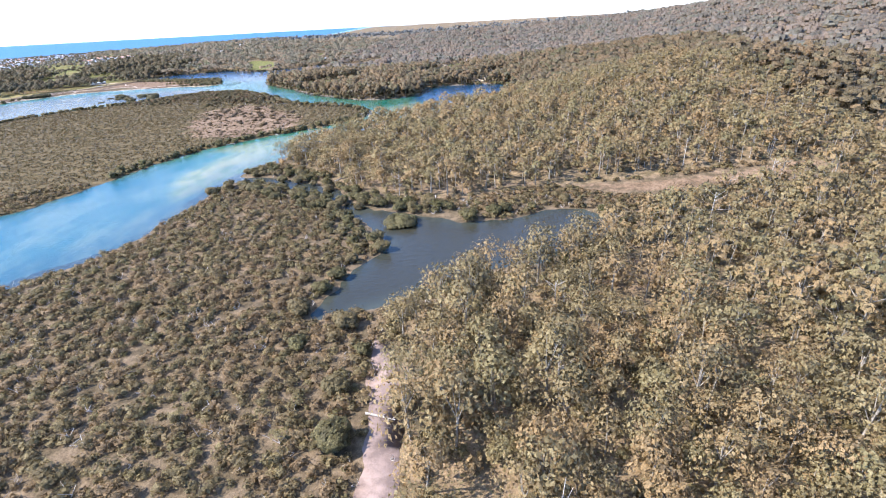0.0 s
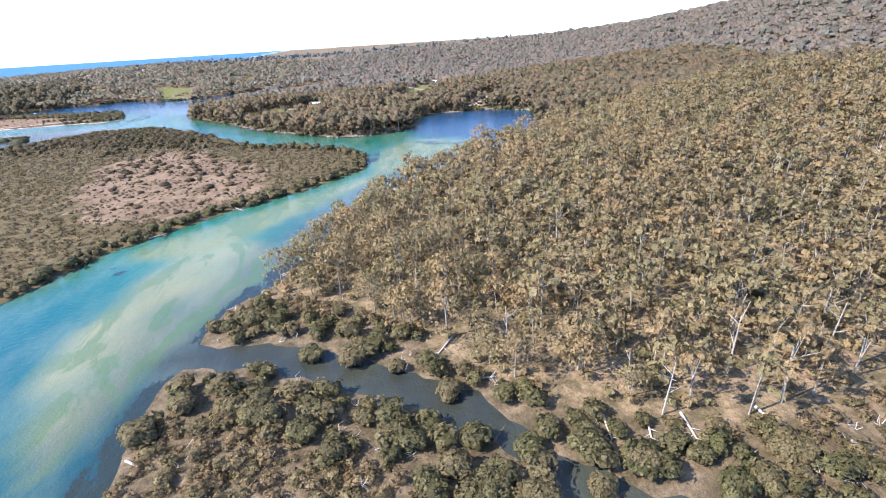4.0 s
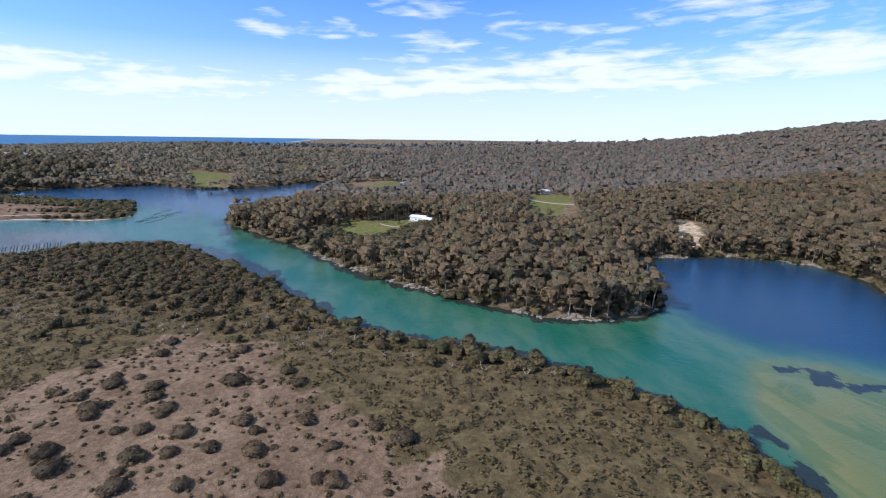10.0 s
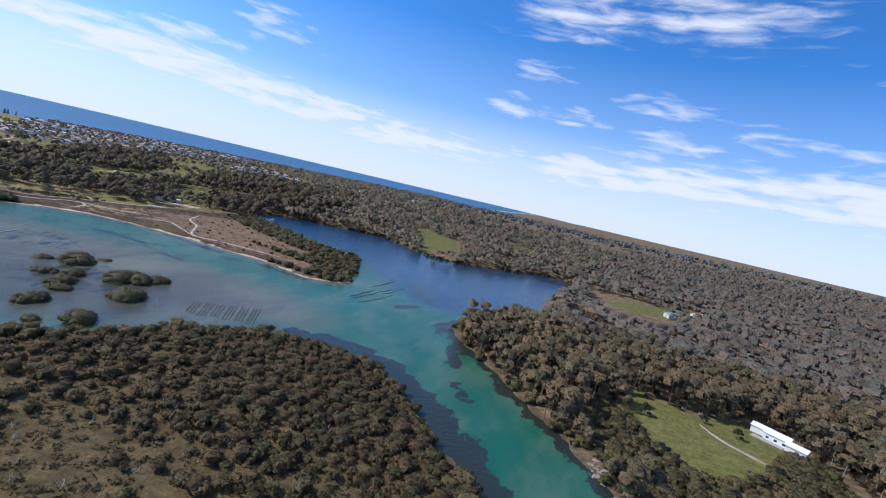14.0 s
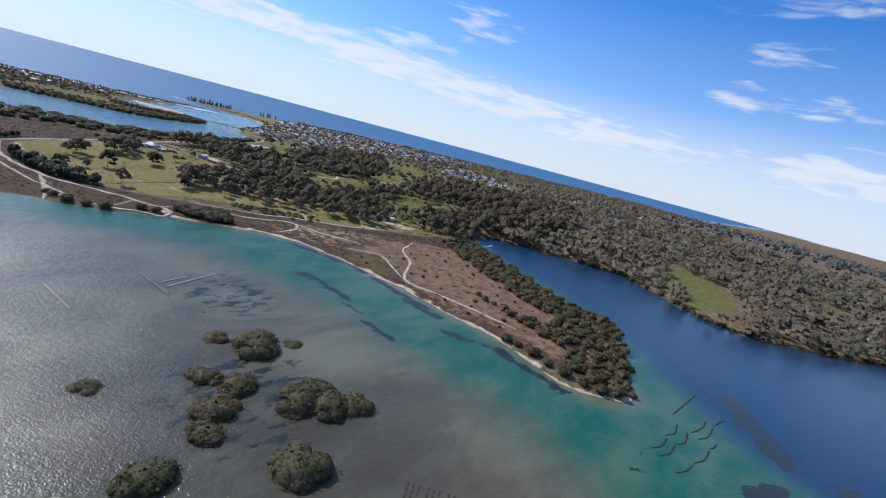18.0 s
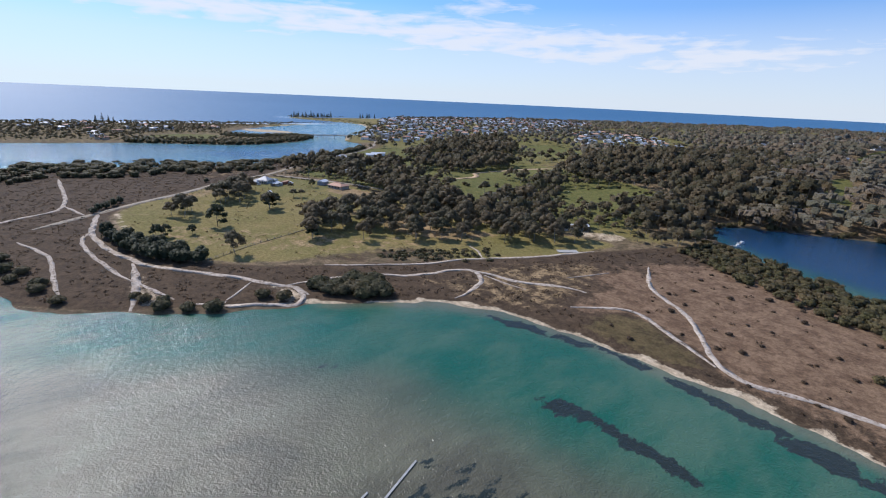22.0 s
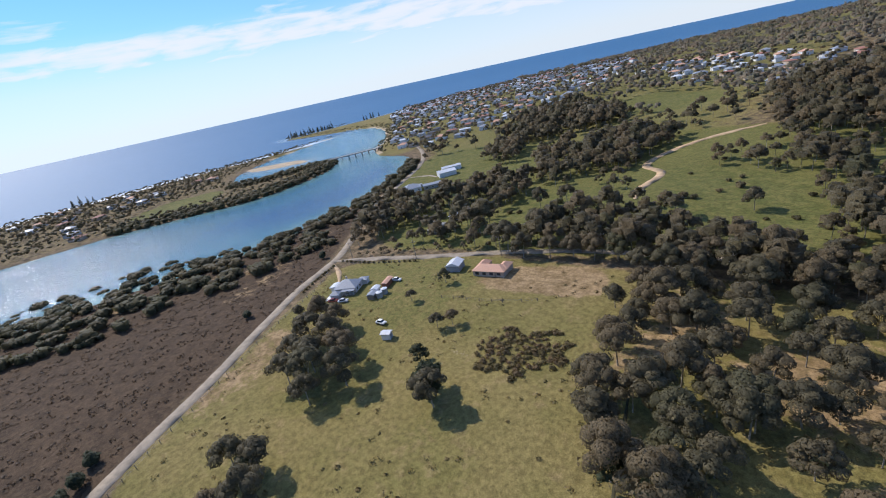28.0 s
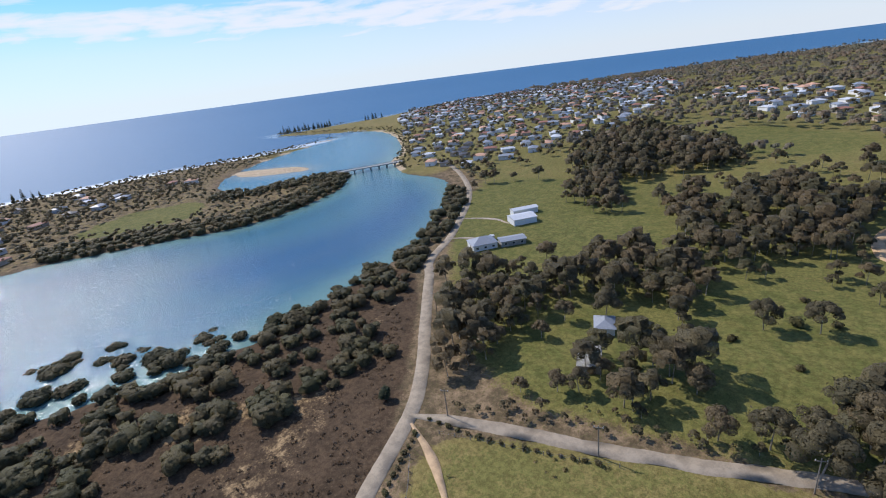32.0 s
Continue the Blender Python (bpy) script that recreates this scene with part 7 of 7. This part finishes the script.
for i in range(6):
    t = i / 5
    ax, ay, bx, by = -340 + 20 * t, 645 + 13.5 * t, -331.5 + 22 * t, 631 + 8.5 * t
    for k in (-1, 0, 1):
        rack_line(ax + 1.15 * k, ay + 0.6 * k, bx + 1.15 * k, by + 0.6 * k)


def oyster_row(pts, rad=0.55, label="dark curved row of oysters in clear shallow water"):
    line = along(pts, 1.5)
    ws = [limb((*(a - line[0]), -0.1), (*(b - line[0]), -0.1), rad, rad, 6) for a, b in zip(line, line[1:])]
    ob = tagged(new("oyster_row", quad_mesh("oyster_row", *joined(ws)[:2], [WEEDY], shade=True)), label, "oyster row", "oyster rows")
    ob.location = (line[0][0], line[0][1], -0.25)


for pts in ([(-308, 758), (-307, 771), (-306, 789)], [(-307, 723), (-305, 728), (-305, 735)], [(-306, 737), (-304, 742), (-305, 750)], [(-304, 721), (-302, 726), (-302, 733)],
            [(-302, 735), (-300, 739), (-301, 748)], [(-300, 750), (-298, 758), (-298, 766)], [(-297, 748), (-295, 754), (-295, 764)], [(-295, 767), (-294, 771), (-293, 776)],
            [(-298, 717), (-296, 721), (-295, 727)], [(-295, 729), (-293, 735), (-293, 743)], [(-293, 745), (-292, 748), (-292, 751)]):
    oyster_row(pts)
for pts in ([(-340, 842), (-327, 825), (-311, 807), (-302, 797), (-294, 788)], [(-326, 829), (-314, 809), (-306, 797), (-299, 787)]):
    oyster_row(pts, 0.4, "long submerged line strung across the lagoon mouth")


def boat(x, y, turn, n=5.0, label="small white moored boat"):
    ob = tagged(new("boat"), label, "boat", "moored boats")
    bm = bmesh.new()
    rings = []
    for t in np.linspace(0, 1, 8):
        w = n * 0.19 * math.sqrt(max(0.02, 1 - t ** 2.4))
        rings.append([bm.verts.new((t * n - n / 2, s * w, z)) for s, z in ((-1, 0.65 + 0.25 * t), (-0.75, -0.1), (0, -0.3), (0.75, -0.1), (1, 0.65 + 0.25 * t))])
    for p, q in zip(rings, rings[1:]):
        for i in range(4):
            bm.faces.new((p[i], q[i], q[i + 1], p[i + 1]))
    bm.faces.new(rings[0][::-1])
    part("hull", bm, WHITE, ob)
    part("thwart", box(-n * 0.25, -n * 0.16, 0.35, -n * 0.1, n * 0.16, 0.42), TIMBER, ob)
    part("cabin", box(-0.2, -0.6, 0.4, 1.0, 0.6, 1.5), WHITE, ob)
    ob.matrix_basis = Matrix.Translation((x, y, 0.05)) @ Matrix.Rotation(radians(turn), 4, "Z")
    return ob


boat(-492, 893, 40), boat(-493, 903, 70)
for i in range(9):
    boat(-1560 + 9 * i + r.normal() * 3, 1215 + 6 * i + r.normal() * 3, r.uniform(0, 360), 9, "white moored boat in the harbour")


def car(x, y, turn, paint, label):
    ob = tagged(new("car"), label, "car", "parked cars")
    bm = box(-2.1, -0.88, 0.35, 2.1, 0.88, 0.95)
    bmesh.ops.bevel(bm, geom=bm.edges[:], offset=0.12, segments=2, affect="EDGES")
    part("body", bm, paint, ob)
    bm = box(-1.3, -0.78, 0.95, 0.9, 0.78, 1.5)
    for v in bm.verts:
        if v.co.z > 1.2:
            v.co.x *= 0.72
            v.co.y *= 0.86
    part("cabin", bm, GLASS, ob)
    part("roof", box(-0.9, -0.62, 1.49, 0.62, 0.62, 1.54), paint, ob)
    for wx in (-1.3, 1.3):
        for s in (-0.85, 0.85):
            bm = bmesh.new()
            bmesh.ops.create_cone(bm, cap_ends=True, segments=14, radius1=0.33, radius2=0.33, depth=0.2, matrix=Matrix.Translation((wx, s, 0.33)) @ Matrix.Rotation(radians(90), 4, "X"))
            wh = part("wheel", bm, RUBBER, ob)
            bm = bmesh.new()
            bmesh.ops.create_cone(bm, cap_ends=True, segments=10, radius1=0.19, radius2=0.19, depth=0.24, matrix=Matrix.Translation((wx, s, 0.33)) @ Matrix.Rotation(radians(90), 4, "X"))
            part("rim", bm, METAL_GREY, wh)
    put(ob, x, y, turn, 0.1)


RED_PAINT = plain("dark_red_paint", (0.22, 0.04, 0.03), 0.35, vary=0.1)
car(-763.5, 726, 36, RED_PAINT, "dark red car parked beside the farmhouse annex"), car(-759, 728, 36, METAL_WHITE, "pale car parked below the veranda")
car(-730, 726, 10, WHITE, "white utility parked on the grass"), car(-752, 750, 20, WHITE, "white car parked beside the red shed")
for i in range(6):
    car(-585 + 6 * i + r.normal(), 824 + 3 * i, 55 + r.normal() * 6, (WHITE, METAL_GREY, TILE_DARK)[i % 3], "car parked under the trees")


# ---- fences and poles ----
def fence(pts, gap=4.0, h=1.2, label="weathered timber post and wire fence"):
    line = along(pts, gap)
    z = height(line[:, 0], line[:, 1])
    ob = tagged(new("fence"), label, "fence")
    ob.location = (line[0][0], line[0][1], z[0])
    post = None
    for i, p in enumerate(line):
        m = Matrix.Translation((p[0] - line[0][0], p[1] - line[0][1], z[i] - z[0]))
        if post is None:
            post = part("post", box(-0.08, -0.08, -0.4, 0.08, 0.08, h), TIMBER, ob)
        else:
            o = new("post", post.data)
            o.parent = ob
            o.matrix_basis = m
    for lv in (0.5, 1.0):
        pts = np.column_stack([line - line[0], z - z[0] + lv])
        u = np.array((0.0, 0.0, 0.02))
        v = np.concatenate([pts + u, pts - u, pts + np.array((0.02, 0.02, 0.0))])
        n, i = len(pts), np.arange(len(pts) - 1)
        q = np.concatenate([np.stack([i + a * n, i + 1 + a * n, i + 1 + b * n, i + b * n], 1) for a, b in ((0, 1), (1, 2), (2, 0))])
        w = new("wire", quad_mesh("wire", v, q, [METAL_GREY]))
        w.parent = ob


ribbon("fence_ditch", [(-613, 657), (-616, 664), (-624, 679), (-637, 714), (-648, 742)], 0.8, plain("rank_grass", (0.07, 0.062, 0.03), 0.95, vary=0.4, scale=0.6), "dark line of rank grass along the fence", 0.08, 0.5, "ditch")
fence([(-612, 656), (-624, 679), (-635, 711)], 4)
fence([(-727, 642), (-758, 686), (-784, 728), (-797, 742)], 4)
fence([(-797, 752), (-785, 757), (-772, 762), (-757, 769)], 4)
fence([(-722, 748), (-700, 756), (-690, 762)], 4)


def pole(x, y):
    ob = tagged(new("power_pole"), "timber power pole with a crossarm", "pole", "power poles")
    bm = bmesh.new()
    bmesh.ops.create_cone(bm, cap_ends=True, segments=8, radius1=0.16, radius2=0.11, depth=9.5, matrix=Matrix.Translation((0, 0, 4.2)))
    part("shaft", bm, TIMBER, ob)
    part("crossarm", box(-1.1, -0.07, 8.2, 1.1, 0.07, 8.36), TIMBER, ob)
    for s in (-0.95, 0, 0.95):
        part("insulator", box(s - 0.06, -0.06, 8.36, s + 0.06, 0.06, 8.6), WHITE, ob)
    put(ob, x, y, 30)


pole(-762, 769), pole(-800, 758), pole(-726, 786), pole(-846, 797), pole(-690, 803)
# hedge along the farm boundary
hedge = [thing_tree("hedge_bush", "small clipped hedge bush along the farm boundary", "shrub", *bush(r, 1.6, 1.2, 40, 0.25, 3), [DARK_BARK, MANGROVE_LEAF], "boundary hedge")]
hl = np.concatenate([along([(-802, 748), (-796, 736), (-789, 725)], 2.2), along([(-803, 754), (-788, 757), (-774, 762), (-761, 767)], 2.6)])
plant(hedge, [tuple(p) for p in hl], r, (0.7, 1.2), 0.05)
